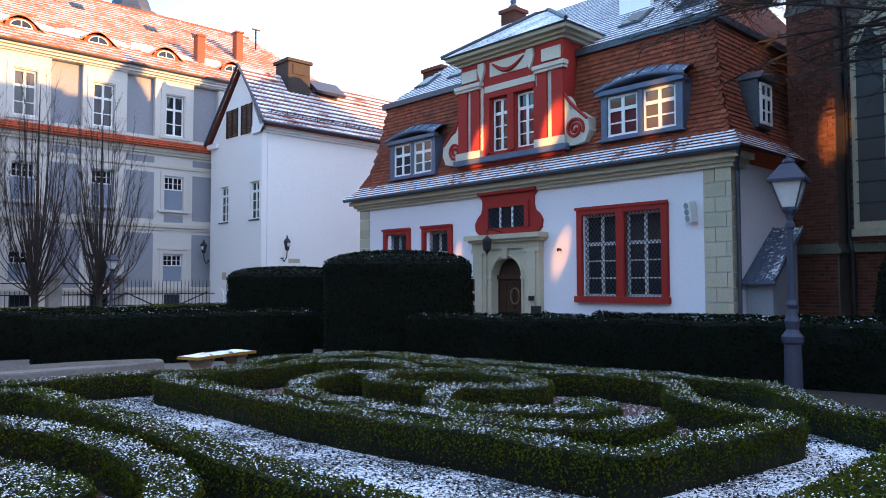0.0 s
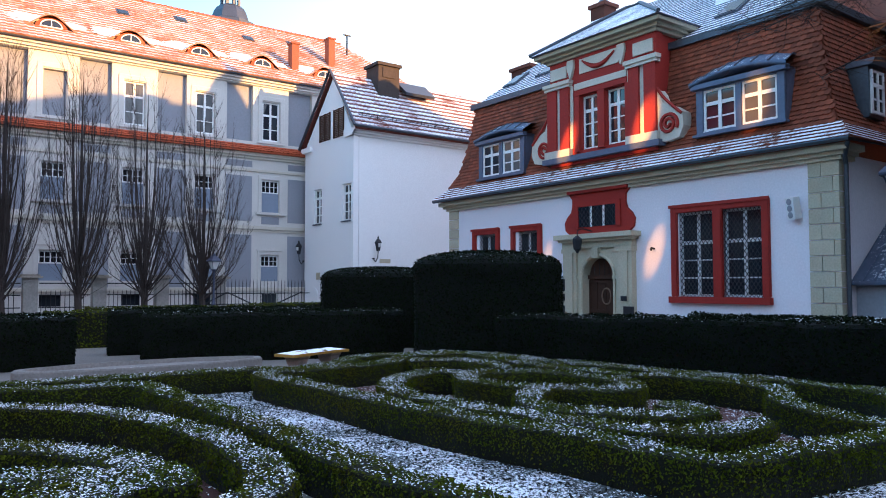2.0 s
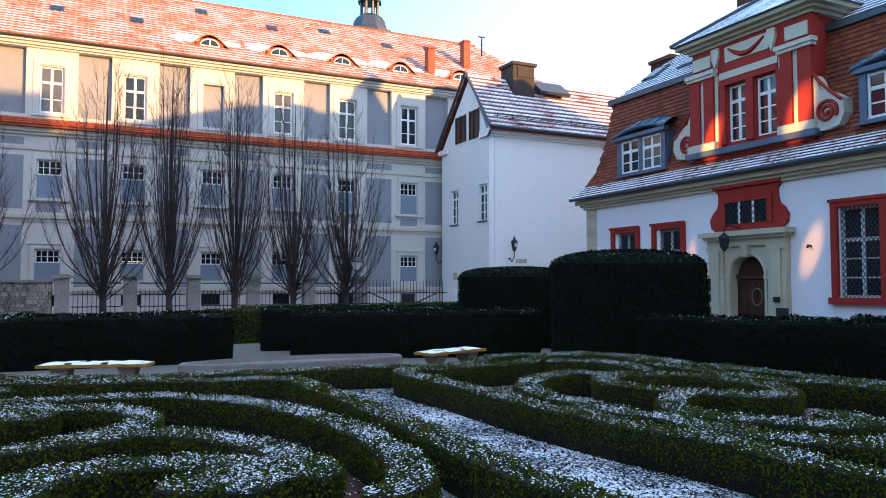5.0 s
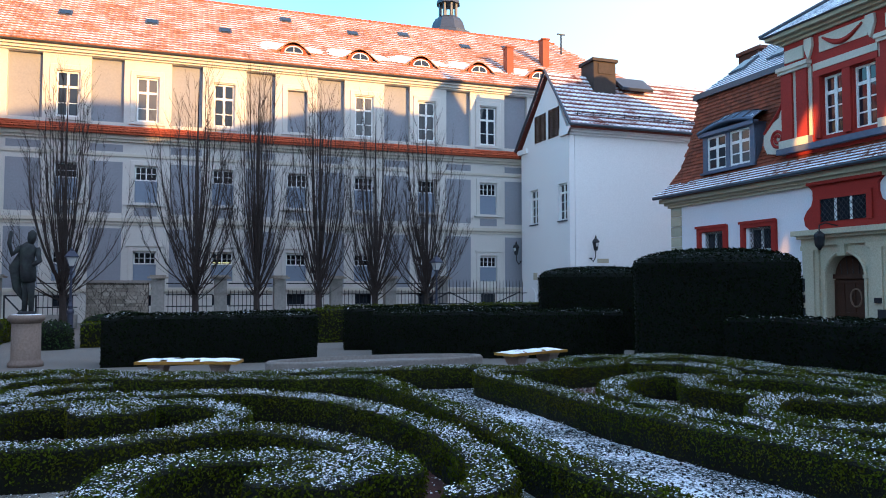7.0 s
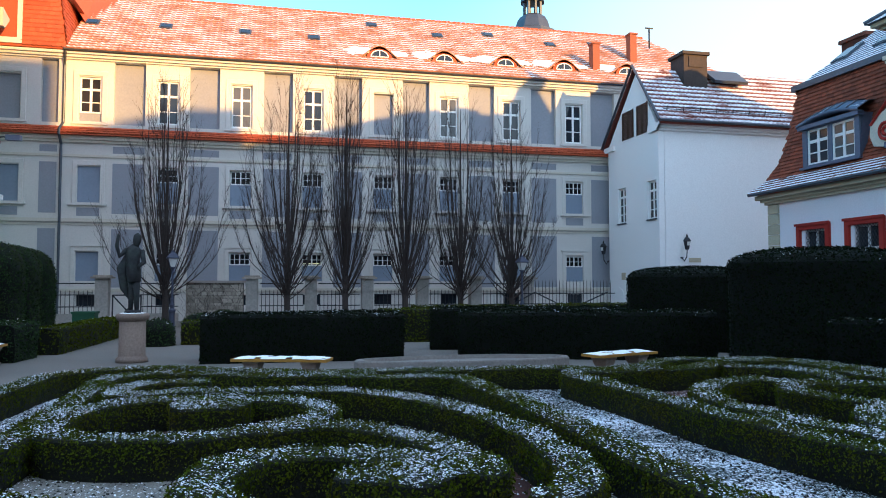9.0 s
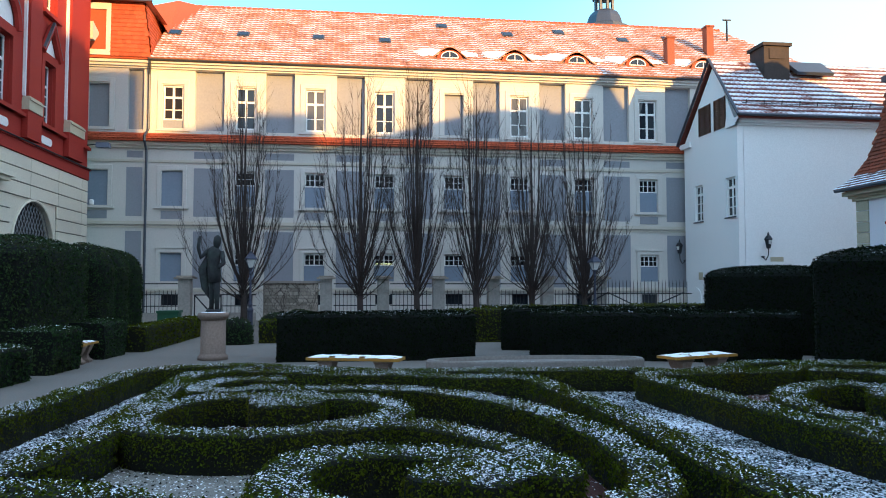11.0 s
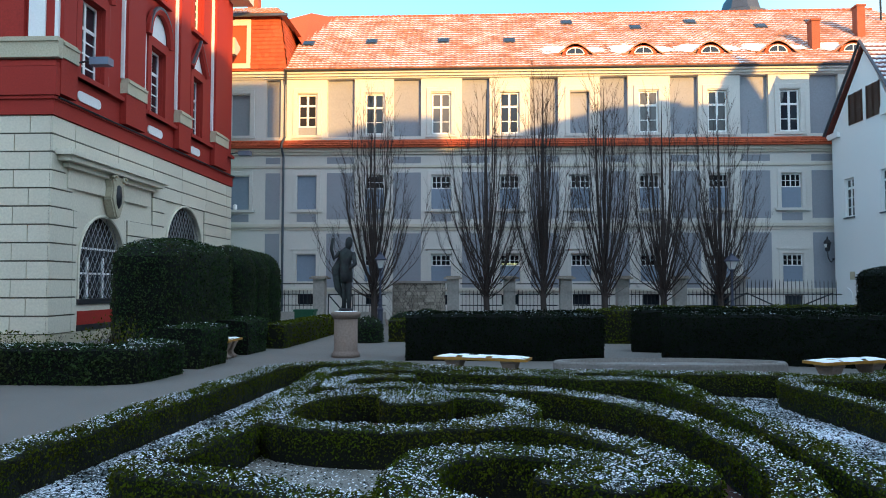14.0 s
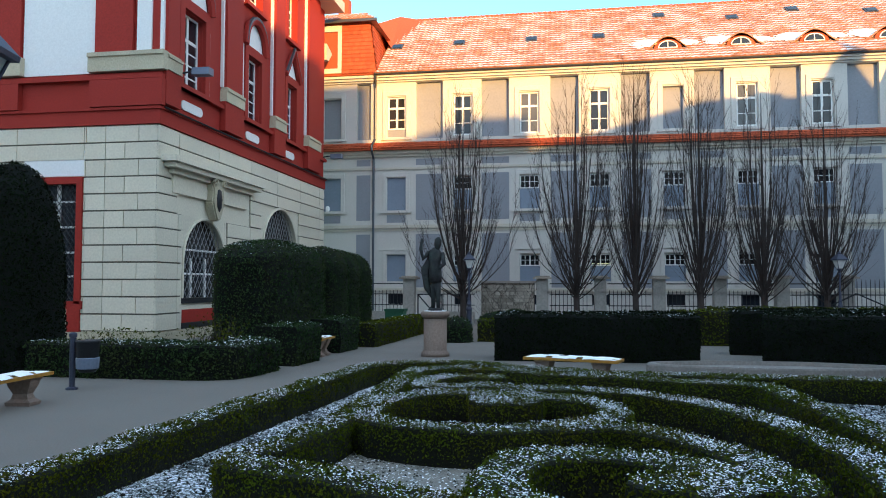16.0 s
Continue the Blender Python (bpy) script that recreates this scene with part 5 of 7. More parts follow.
tube(bm, [(-7.2, -0.24, 0.0), (-7.2, -0.24, 2.6), (-7.3, -0.12, 2.9), (-7.3, -0.12, 9.5)], 0.06, 6)
part("downpipe", bm, IRON, CH)
# weathered stone ledge that steps round the buttress, then an unseen shade block
MOSSY = material("mossy_ledge_stone", (0.13, 0.125, 0.10), 0.95, spread=0.3, grain=18, stain=2, bump=0.3, tint=(0.05, 0.07, 0.03))
bm = bmesh.new()
prism(bm, [(-8.8, 2.5), (-7.3, 2.5), (-7.3, 2.58), (-7.38, 2.78), (-8.72, 2.78), (-8.8, 2.58)], -0.82, 0.0)
part("ledge", bm, MOSSY, CH, "mossy stone ledge on the buttress")
bm = bmesh.new()
box(bm, -7.28, -3.4, -0.16, 0.0, 2.55, 2.78)
part("ledge", bevelled(bm, 0.03), MOSSY, CH)
bm = bmesh.new()
box(bm, -7.28, -5.3, -0.12, -0.01, 2.99, 3.2)
part("window_sill", bevelled(bm, 0.03), STONE, GW)
# block added out of view to shade the side wall and church corner
bm = bmesh.new()
box(bm, -3.2, 6.0, -5.4, 0.02, 0, 11.5)
part("transept", bm, BRICK, CH, "unseen brick block added to shade the church corner")
# lean-to with a metal roof
LT = thing("lean_to", "low lean-to, wall greyed for shade, with sloping metal roof", "annex", pose(0, 0, 0))
bm = bmesh.new()
prism(bm, [(19.2, 0), (20.8, 0), (20.8, 2.9), (19.2, 1.68)], 8.08, 8.78)
# wall given the darker grey in place of the shade under the roof
part("wall", bm, PANEL, LT)
bm = bmesh.new()
prism(bm, [(19.0, 1.64), (20.95, 3.13), (20.95, 3.23), (18.97, 1.74)], 7.95, 8.79)
part("roof", bm, ZINC, LT)
bm = bmesh.new()
for y in (7.97, 8.24, 8.5, 8.76):
    tube(bm, [(18.97, y, 1.76), (20.93, y, 3.25)], 0.025, 4)
tube(bm, [(18.93, 7.9, 1.68), (18.93, 8.78, 1.68)], 0.05, 6)
part("seam", bm, ZINC, LT)
bm = bmesh.new()
box(bm, 22.5, 40, 8.8, 9.1, 0, 5)
single("wall_east", bm, WHITE, "white rendered side wall", "wall", kind="structure")
# side dormer of the garden house
bm = bmesh.new()
box(bm, 20.1, 20.95, 8.75, 10.5, 6.0, 7.35)
SD = single("side_dormer", bevelled(bm, 0.02), GUTTER, "zinc dormer on the side of the mansard roof", "dormer")
bm = bmesh.new()
prism(bm, [(20.0, 7.35), (21.05, 7.35), (20.9, 7.55), (20.52, 7.64), (20.15, 7.55)], 8.6, 10.8)
part("hood", bm, GUTTER, SD)
w_ = put_window(SD, 20.18, 8.69, 6.1, 0.7, 1.15, 2, (0.33, 0.66))

# ---- unseen plain walls added behind the eye to close and shade the court ----
for nm, b in (("wall_south", (-40, 45, -18, -16, 0, 13)), ("wall_west", (-32, -30, -18, 19, 0, 13))):
    bm = bmesh.new()
    box(bm, *b)
    single(nm, bm, PLASTER, "plain unseen rendered wall added to close the court", "wall", kind="structure")


# ---- the red palace wing: long side x = -11.5, short front y = 19.5 ----
PAL = thing("palace_wing", "baroque palace wing, red above pale rusticated ground floor", "palace")
SIDE = pose(-11.5, 0, 0, 0, 0, 90)      # x along the side (world y), y inward
FRONT = pose(0, 19.5, 0)
Y0, Y1 = 19.5, 34.3


def on(m, bm):
    bmesh.ops.transform(bm, matrix=m, verts=bm.verts)
    return bm


def arch_outline(x0, x1, z0, z1, n=14):
    c, r = (x0 + x1) / 2, (x1 - x0) / 2
    return [(x0, z0), (x1, z0), (x1, z1 - r)] + [(c + r * math.cos(a), z1 - r + r * math.sin(a)) for a in [math.pi * k / n for k in range(1, n)]] + [(x0, z1 - r)]


bm = bmesh.new()
box(bm, -30, -11.8, 19.8, Y1 - 0.02, 0, 15.2)
part("core", bm, RUSTIC, PAL)
# side wall: ground floor with two arched windows, upper storeys with three tall windows each
side_holes = [(20.98, 23.8, 1.25, 3.78), (27.0, 30.75, 1.25, 4.78)]
bm = bmesh.new()
wall_with_holes(bm, Y0 + 0.3, Y1, 0, 6.3, side_holes, 0.3)
part("ground_wall", on(SIDE, bm), RUSTIC, PAL)
for x0, x1, z0, z1 in side_holes:
    # fills the spandrels so that the opening is arched
    c, r = (x0 + x1) / 2, (x1 - x0) / 2
    for s in (-1, 1):
        bm = bmesh.new()
        pts = [(c + s * r, z1 + 0.0), (c, z1)] + [(c + s * r * math.sin(a), z1 - r + r * math.cos(a)) for a in [math.pi / 2 * k / 8 for k in range(1, 9)]]
        prism(bm, pts, 0.004, 0.28)
        part("spandrel", on(SIDE, bm), RUSTIC, PAL)
    bm = bmesh.new()
    box(bm, x0, x1, 0.25, 0.28, z0, z1)
    gw = part("window", on(SIDE, bm), PANE, PAL, "arched window behind a diamond grille")
    bm = bmesh.new()
    for k in (1, 2):
        box(bm, x0 + (x1 - x0) * k / 3 - 0.05, x0 + (x1 - x0) * k / 3 + 0.05, 0.2, 0.245, z0, z1 - r * 0.9)
    for k in (1, 2):
        box(bm, x0, x1, 0.21, 0.24, z0 + (z1 - z0) * k * 0.3 - 0.03, z0 + (z1 - z0) * k * 0.3 + 0.03)
    part("frame", on(SIDE, bm), FRAME, gw)
    bm = bmesh.new()
    lattice(bm, x0, x1, z0, z1, 0.12, 0.27, 0.40, 0.013)
    part("grille", on(SIDE, bm), GRILLE, gw, "pale painted diamond grille")
    bm = bmesh.new()
    arc = [(x0 + 0.0, z0)] + [(c - r * math.cos(a), z1 - r + r * math.sin(a)) for a in [math.pi * k / 14 for k in range(15)]] + [(x1, z0)]
    tube(bm, [(x, -0.02, z) for x, z in arc], 0.05, 6)
    part("arch_moulding", on(SIDE, bm), RUSTIC, PAL)
    bm = bmesh.new()
    box(bm, x0 - 0.05, x1 + 0.05, -0.06, 0.2, z0 - 0.16, z0)
    box(bm, x0, x1, -0.03, 0.02, 0.32, 0.5)
    part("sill", on(SIDE, bm), IRON, PAL)
    bm = bmesh.new()
    box(bm, x0 + 0.02, x1 - 0.02, -0.02, 0.02, 0.5, 0.9)
    part("apron", on(SIDE, bm), RED, PAL)
# rusticated courses as separate blocks
rng = random.Random(11)
courses = [0.32 + 0.497 * k for k in range(13)]
joints = {"side": bmesh.new(), "front": bmesh.new()}
for k, (z0, z1) in enumerate(zip(courses, courses[1:])):
    x = Y0 - 0.06
    while x < Y1 - 0.1:
        w = 1.15 if x < 20.2 else 2.6
        end = min(x + w, Y1)
        spans = [(x, end)]
        for x0, x1, a0, a1 in side_holes:
            nxt = []
            for s0, s1 in spans:
                lo, hi = x0 - 0.12, x1 + 0.12
                if a1 > z0 and s1 > lo and s0 < hi:
                    if s0 < lo:
                        nxt.append((s0, lo))
                    if s1 > hi:
                        nxt.append((hi, s1))
                else:
                    nxt.append((s0, s1))
            spans = nxt
        for s0, s1 in spans:
            if s1 - s0 < 0.12 or (4.1 < z1 < 5.6 and s0 > 19.9 and s1 < 26.5 and s0 > 20.4):
                continue
            bm = bmesh.new()
            box(bm, s0 + 0.012, s1 - 0.012, -0.06, 0.02, z0 + 0.022, z1 - 0.022)
            part("rustic_block", on(SIDE, bevelled(bm, 0.014)), RUSTIC, PAL)
            box(joints["side"], s0, s1, -0.012, -0.003, z0, z1)
        x = end
    x = -11.45
    j = k % 2
    while x > -18.4:
        w = (0.62 if j else 1.05) if x > -13.6 else 2.2
        a = max(x - w, -18.4)
        if x > -13.8 and a < -13.8:
            a = -13.8
        if not (x <= -13.75 and a > -16.2 and z1 < 5.7):
            if x <= -13.75:
                a0, x_ = a, x
                if z1 < 5.7 and a < -16.0:
                    x_ = min(x, -16.0)
                if x_ - a0 > 0.1:
                    bm = bmesh.new()
                    box(bm, a0 + 0.012, x_ - 0.012, -0.06, 0.02, z0 + 0.022, z1 - 0.022)
                    part("rustic_block", on(FRONT, bevelled(bm, 0.014)), RUSTIC, PAL)
                    box(joints["front"], a0, x_, -0.012, -0.003, z0, z1)
            else:
                bm = bmesh.new()
                box(bm, a + 0.012, x - 0.012, -0.06, 0.02, z0 + 0.022, z1 - 0.022)
                part("rustic_block", on(FRONT, bevelled(bm, 0.014)), RUSTIC, PAL)
                box(joints["front"], a, min(x, -11.5), -0.012, -0.003, z0, z1)
        x = a
        j = 1 - j
for wall_name, m in (("side", SIDE), ("front", FRONT)):
    tagged(part("joint_bed", on(m, joints[wall_name]), JOINT, PAL, "dark recessed joints between the blocks"), kind="stuff")
bm = bmesh.new()
box(bm, Y0 - 0.12, Y1, -0.1, 0.02, 0, 0.3)
part("plinth", on(SIDE, bm), STONE, PAL)
bm = bmesh.new()
wall_with_holes(bm, -30, -11.5, 0, 6.3, [(-15.45, -13.95, 1.15, 4.65)], 0.3)
part("front_ground_wall", on(FRONT, bm), RUSTIC, PAL)
bm = bmesh.new()
box(bm, -30, -11.44, -0.1, 0.02, 0, 0.3)
part("plinth", on(FRONT, bm), STONE, PAL)
bm = bmesh.new()
for b in ((-15.75, -15.42, 1.1, 4.8), (-13.98, -13.8, 1.1, 4.8), (-15.42, -13.98, 4.6, 4.8), (-15.8, -13.75, 0.95, 1.18), (-15.75, -15.3, 0.3, 0.95), (-14.2, -13.8, 0.3, 0.95)):
    box(bm, b[0], b[1], -0.12, 0.05, b[2], b[3])
fw = part("window_surround", on(FRONT, bevelled(bm, 0.02)), RED, PAL, "red framed ground floor window")
bm = bmesh.new()
box(bm, -15.42, -13.98, 0.2, 0.24, 1.18, 4.6)
part("pane", on(FRONT, bm), PANE, fw)
bm = bmesh.new()
for x in (-14.73,):
    box(bm, x - 0.06, x + 0.06, 0.14, 0.195, 1.18, 4.6)
for z in (1.9, 2.6, 3.35, 4.1):
    box(bm, -15.42, -13.98, 0.15, 0.19, z - 0.03, z + 0.03)
part("frame", on(FRONT, bm), FRAME, fw)
bm = bmesh.new()
lattice(bm, -15.42, -13.98, 1.18, 4.6, 0.02, 0.16, 0.22, 0.014)
part("grille", on(FRONT, bm), IRON, fw)
bm = bmesh.new()
for x0, x1, z0, z1 in ((-15.75, -13.8, 4.83, 5.6),):
    box(bm, x0, x1, -0.045, 0.0, z0, z1)
part("lintel_panel", on(FRONT, bm), WHITE, PAL)
# upper storeys
up_holes = []
for x0, x1 in ((20.72, 22.02), (25.35, 26.52), (29.27, 30.26)):
    up_holes += [(x0, x1, 7.78, 10.15), (x0, x1, 12.1, 14.2)]
bm = bmesh.new()
wall_with_holes(bm, Y0 + 0.3, Y1, 6.3, 15.2, up_holes, 0.35)
part("upper_wall", on(SIDE, bm), RED, PAL)
for x0, x1, z0, z1 in up_holes:
    w_ = put_window(PAL, 0, 0, 0, x1 - x0, z1 - z0, 2, (0.17, 0.34, 0.5, 0.66))
    w_.matrix_basis = SIDE @ Matrix.Translation((x0, 0.16, z0))
    bm = bmesh.new()
    for a, b in ((x0 - 0.3, x0 - 0.02), (x1 + 0.02, x1 + 0.3)):
        box(bm, a, b, -0.12, 0.02, z0 - 0.02, z1 + 0.02)
    box(bm, x0 - 0.3, x1 + 0.3, -0.12, 0.02, z1 + 0.02, z1 + 0.35)
    box(bm, x0 - 0.34, x1 + 0.34, -0.2, 0.02, z0 - 0.16, z0 - 0.02)
    sur = part("window_surround", on(SIDE, bevelled(bm, 0.02)), RED, PAL, "moulded red window surround")
    bm = bmesh.new()
    box(bm, x0 - 0.42, x0 - 0.31, -0.06, 0.0, z0 - 0.1, z1 + 0.7)
    box(bm, x1 + 0.31, x1 + 0.42, -0.06, 0.0, z0 - 0.1, z1 + 0.7)
    part("pale_strip", on(SIDE, bm), WHITE, sur)
    if z0 < 9:
        c, r = (x0 + x1) / 2, (x1 - x0) / 2 + 0.2
        bm = bmesh.new()
        pointed = x0 > 28
        crown = [(c - r, z1 + 0.36), (c + r, z1 + 0.36)] + ([(c, z1 + 1.35)] if pointed else [(c + r * math.cos(a), z1 + 0.36 + 0.95 * math.sin(a)) for a in [math.pi * k / 12 for k in range(1, 12)]])
        prism(bm, crown, -0.03, 0.0)
        part("tympanum", on(SIDE, bm), WHITE, sur, "pale field under the pediment")
        bm = bmesh.new()
        arcp = [(c - r - 0.15, z1 + 0.3)] + ([(c, z1 + 1.5)] if pointed else [(c - (r + 0.12) * math.cos(a), z1 + 0.36 + 1.05 * math.sin(a)) for a in [math.pi * k / 12 for k in range(1, 12)]]) + [(c + r + 0.15, z1 + 0.3)]
        tube(bm, [(x, -0.14, z) for x, z in arcp], 0.14, 6)
        part("pediment", on(SIDE, bm), RED, sur)
        bm = bmesh.new()
        tube(bm, [(x, -0.2, z + 0.1) for x, z in arcp], 0.075, 5)
        part("pediment_flashing", on(SIDE, bm), GUTTER, sur, "dark sheet metal on the pediment")
        bm = bmesh.new()
        prism(bm, [(x0 + 0.12, 7.02), (x1 - 0.12, 7.02)] + [(x1 - 0.12 + 0.14 * math.sin(a), 7.17 - 0.14 * math.cos(a)) for a in [math.pi * k / 6 for k in range(1, 6)]] + [(x1 - 0.12, 7.32), (x0 + 0.12, 7.32)] + [(x0 + 0.12 - 0.14 * math.sin(a), 7.17 + 0.14 * math.cos(a)) for a in [math.pi * k / 6 for k in range(1, 6)]], -0.04, 0.0)
        part("apron_field", on(SIDE, bm), WHITE, sur, "pale rounded apron field")
# giant pilasters with stone bases on the side
for x0, x1 in ((19.5, 20.35), (23.3, 24.75), (27.6, 28.8), (31.5, 33.2)):
    bm = bmesh.new()
    box(bm, x0 + 0.1, x1 - 0.1, -0.2, 0.0, 8.4, 15.2)
    box(bm, x0, x1, -0.22, 0.0, 6.9, 7.9)
    pil = part("pilaster", on(SIDE, bevelled(bm, 0.02)), RED, PAL)
    bm = bmesh.new()
    box(bm, x0, x1, -0.26, 0.0, 7.9, 8.25)
    box(bm, x0 + 0.03, x1 - 0.03, -0.3, 0.0, 8.25, 8.33)
    box(bm, x0 + 0.06, x1 - 0.06, -0.24, 0.0, 8.33, 8.4)
    part("base", on(SIDE, bevelled(bm, 0.025)), STONE, pil, "pale stone pilaster base")
    bm = bmesh.new()
    box(bm, x0 + 0.0, x0 + 0.1, -0.1, 0.0, 8.4, 15)
    box(bm, x1 - 0.1, x1, -0.1, 0.0, 8.4, 15)
    part("pale_strip", on(SIDE, bm), WHITE, pil)
# bands
for m, a, b in ((SIDE, Y0 - 0.0, Y1), (FRONT, -30, -11.5)):
    bm = bmesh.new()
    e = 0.12
    for z0, z1, o in ((6.3, 6.72, 0.10), (6.72, 6.8, 0.16), (7.62, 7.74, 0.17), (7.74, 7.8, 0.1)):
        box(bm, a, b + (o if m is FRONT else 0), -o, 0.0, z0, z1)
    part("red_band", on(m, bevelled(bm, 0.015)), RED, PAL)
bm = bmesh.new()
tube(bm, [(Y0, -0.19, 6.78), (Y1, -0.18, 6.78)], 0.03, 5)
part("cable", on(SIDE, bm), IRON, PAL)
bm = bmesh.new()
wall_with_holes(bm, -30, -11.5, 6.3, 15.2, [], 0.3)
part("front_upper_wall", on(FRONT, bm), RED, PAL)
bm = bmesh.new()
box(bm, -15.9, -13.55, -0.03, 0.02, 7.85, 15)
part("pale_field", on(FRONT, bm), WHITE, PAL, "pale rendered wall field")
for x0, x1, mat in ((-13.5, -12.3, RED), (-12.2, -11.74, WHITE), (-17.2, -15.95, RED)):
    bm = bmesh.new()
    box(bm, x0, x1, -0.12 if mat is RED else -0.06, 0.0, 8.4, 15)
    part("pilaster", on(FRONT, bm), mat, PAL)
for x0, x1 in ((-13.65, -11.24), (-17.4, -15.85)):
    bm = bmesh.new()
    box(bm, x0 + 0.06, x1 - 0.06, -0.2, 0.0, 6.82, 7.6)
    part("pedestal", on(FRONT, bm), RED, PAL)
    bm = bmesh.new()
    box(bm, x0, x1, -0.22, 0.0, 7.85, 8.28)
    box(bm, x0, x1, -0.27, 0.0, 8.28, 8.4)
    part("pilaster_base", on(FRONT, bevelled(bm, 0.025)), STONE, PAL, "pale stone pilaster base")
# hood, cartouche over the first arch
bm = bmesh.new()
box(bm, 20.0, 25.6, -0.24, 0.0, 4.95, 5.1)
box(bm, 19.75, 25.95, -0.42, 0.0, 5.1, 5.25)
box(bm, 19.6, 26.1, -0.52, 0.0, 5.25, 5.42)
box(bm, 20.2, 25.4, -0.1, 0.0, 4.4, 4.95)
part("hood_moulding", on(SIDE, bevelled(bm, 0.03, 2)), RUSTIC, PAL)
bm = bmesh.new()
pr = [(0.12, 3.75), (0.25, 4.0), (0.42, 4.35), (0.36, 4.7), (0.45, 4.95), (0.3, 5.1)]
prism(bm, [(22.7 + x, z) for x, z in pr] + [(22.7 - x, z) for x, z in reversed(pr)], -0.34, 0.0)
cart = part("cartouche", on(SIDE, bevelled(bm, 0.05, 2)), STONE, PAL, "carved stone cartouche with dark shield")
bm = bmesh.new()
lathe(bm, [(0.03, -0.42), (0.16, -0.25), (0.19, 0.0), (0.14, 0.3), (0.03, 0.36)], 10)
bmesh.ops.transform(bm, matrix=Matrix.Translation((22.7, -0.32, 4.45)) @ Matrix.Diagonal((1, 0.5, 1, 1)), verts=bm.verts)
part("shield", on(SIDE, smooth(bm)), IRON, cart)
for s in (-1, 1):
    bm = bmesh.new()
    tube(bm, [(22.7 + s * (0.28 + 0.14 * math.cos(0.5 * k) * (1 - k / 14)), -0.36, 4.98 + 0.14 * math.sin(0.5 * k) * (1 - k / 14)) for k in range(13)], 0.05, 5)
    part("scroll", on(SIDE, bm), STONE, cart)
# eaves, floodlights
bm = bmesh.new()
box(bm, Y0 - 0.9, Y1 + 0.35, -0.9, 0.3, 15.1, 15.6)
part("eaves", on(SIDE, bm), MOULD, PAL)
bm = bmesh.new()
prism(bm, [(Y1 + 0.01, 12.7), (Y1 + 0.3, 12.7), (Y1 + 0.8, 13.15), (Y1 + 0.8, 13.25), (Y1 + 0.01, 13.5)], -0.12, 1.5)
part("rear_eave", on(SIDE, bm), MOULD, PAL)
for y, z in ((20.35, 8.0), (33.6, 7.75)):
    bm = bmesh.new()
    tube(bm, [(0, 0, 0), (0, -0.3, 0.05), (0, -0.45, 0.0)], 0.03, 6)
    fl = single("floodlight", bm, IRON, "small grey floodlight on the palace wall", "floodlight", pose(-11.28, y, z, 0, 0, 90), group="floodlights")
    bm = bmesh.new()
    box(bm, -0.16, 0.16, -0.95, -0.4, -0.09, 0.12)
    part("housing", bevelled(bm, 0.03, 2), PLASTIC, fl)
bm = bmesh.new()
lathe(bm, [(0.07, 0), (0.1, 0.05), (0.1, 0.2), (0.05, 0.25)], 10)
single("security_camera", bm, FRAME, "white dome camera on the palace corner", "dome camera", pose(-11.2, 34.1, 5.2))


# ---- garden ----
SC = 1.057        # plan scale of the parterre


def spline(pts, step=0.1, closed=False):
    """Even points along a smooth line through the given ones."""
    p = [Vector((x * SC, y * SC, 0)) for x, y in pts]
    n = len(p)
    out = []
    for i in range(n if closed else n - 1):
        a, b, c, d = (p[(i + k) % n] if closed else p[max(0, min(n - 1, i + k))] for k in (-1, 0, 1, 2))
        m = max(2, int((c - b).length / step))
        for k in range(m):
            s = k / m
            out.append(0.5 * ((2 * b) + (c - a) * s + (2 * a - 5 * b + 4 * c - d) * s * s + (3 * b - a - 3 * c + d) * s ** 3))
    if not closed:
        out.append(p[-1])
    return out


def sweep(path, width, height, closed, rough, seed, scale=None):
    """Hedge body: a rounded box section drawn along a path."""
    prof = [(-0.46, 0.0), (-0.49, 0.35), (-0.51, 0.7), (-0.505, 0.93), (-0.45, 0.99), (0.0, 1.01), (0.45, 0.99), (0.505, 0.93), (0.51, 0.7), (0.49, 0.35), (0.46, 0.0)]
    verts, faces = [], []
    n = len(path)
    for i, p in enumerate(path):
        a, b = path[(i - 1) % n if closed else max(0, i - 1)], path[(i + 1) % n if closed else min(n - 1, i + 1)]
        d = (b - a).normalized()
        side = Vector((d.y, -d.x, 0))
        for u, w in prof:
            q = p + side * (u * width * (scale[i] if scale else 1)) + Vector((0, 0, w * height))
            k = noise.noise(q * 2.2 + Vector((seed, 0, 0))) * rough + noise.noise(q * 7 + Vector((seed, 3, 0))) * rough * 0.5
            out = (side * u * 2 + Vector((0, 0, 1 if w > 0.9 else 0))).normalized()
            verts.append(q + out * k * (1 if w > 0 else 0.5))
    m = len(prof)
    for i in range(n if closed else n - 1):
        for j in range(m - 1):
            a, b = i * m + j, ((i + 1) % n) * m + j
            faces.append((a, a + 1, b + 1, b))
    if not closed:
        faces.append(tuple(range(m)))
        faces.append(tuple(range((n - 1) * m, n * m))[::-1])
    return verts, faces


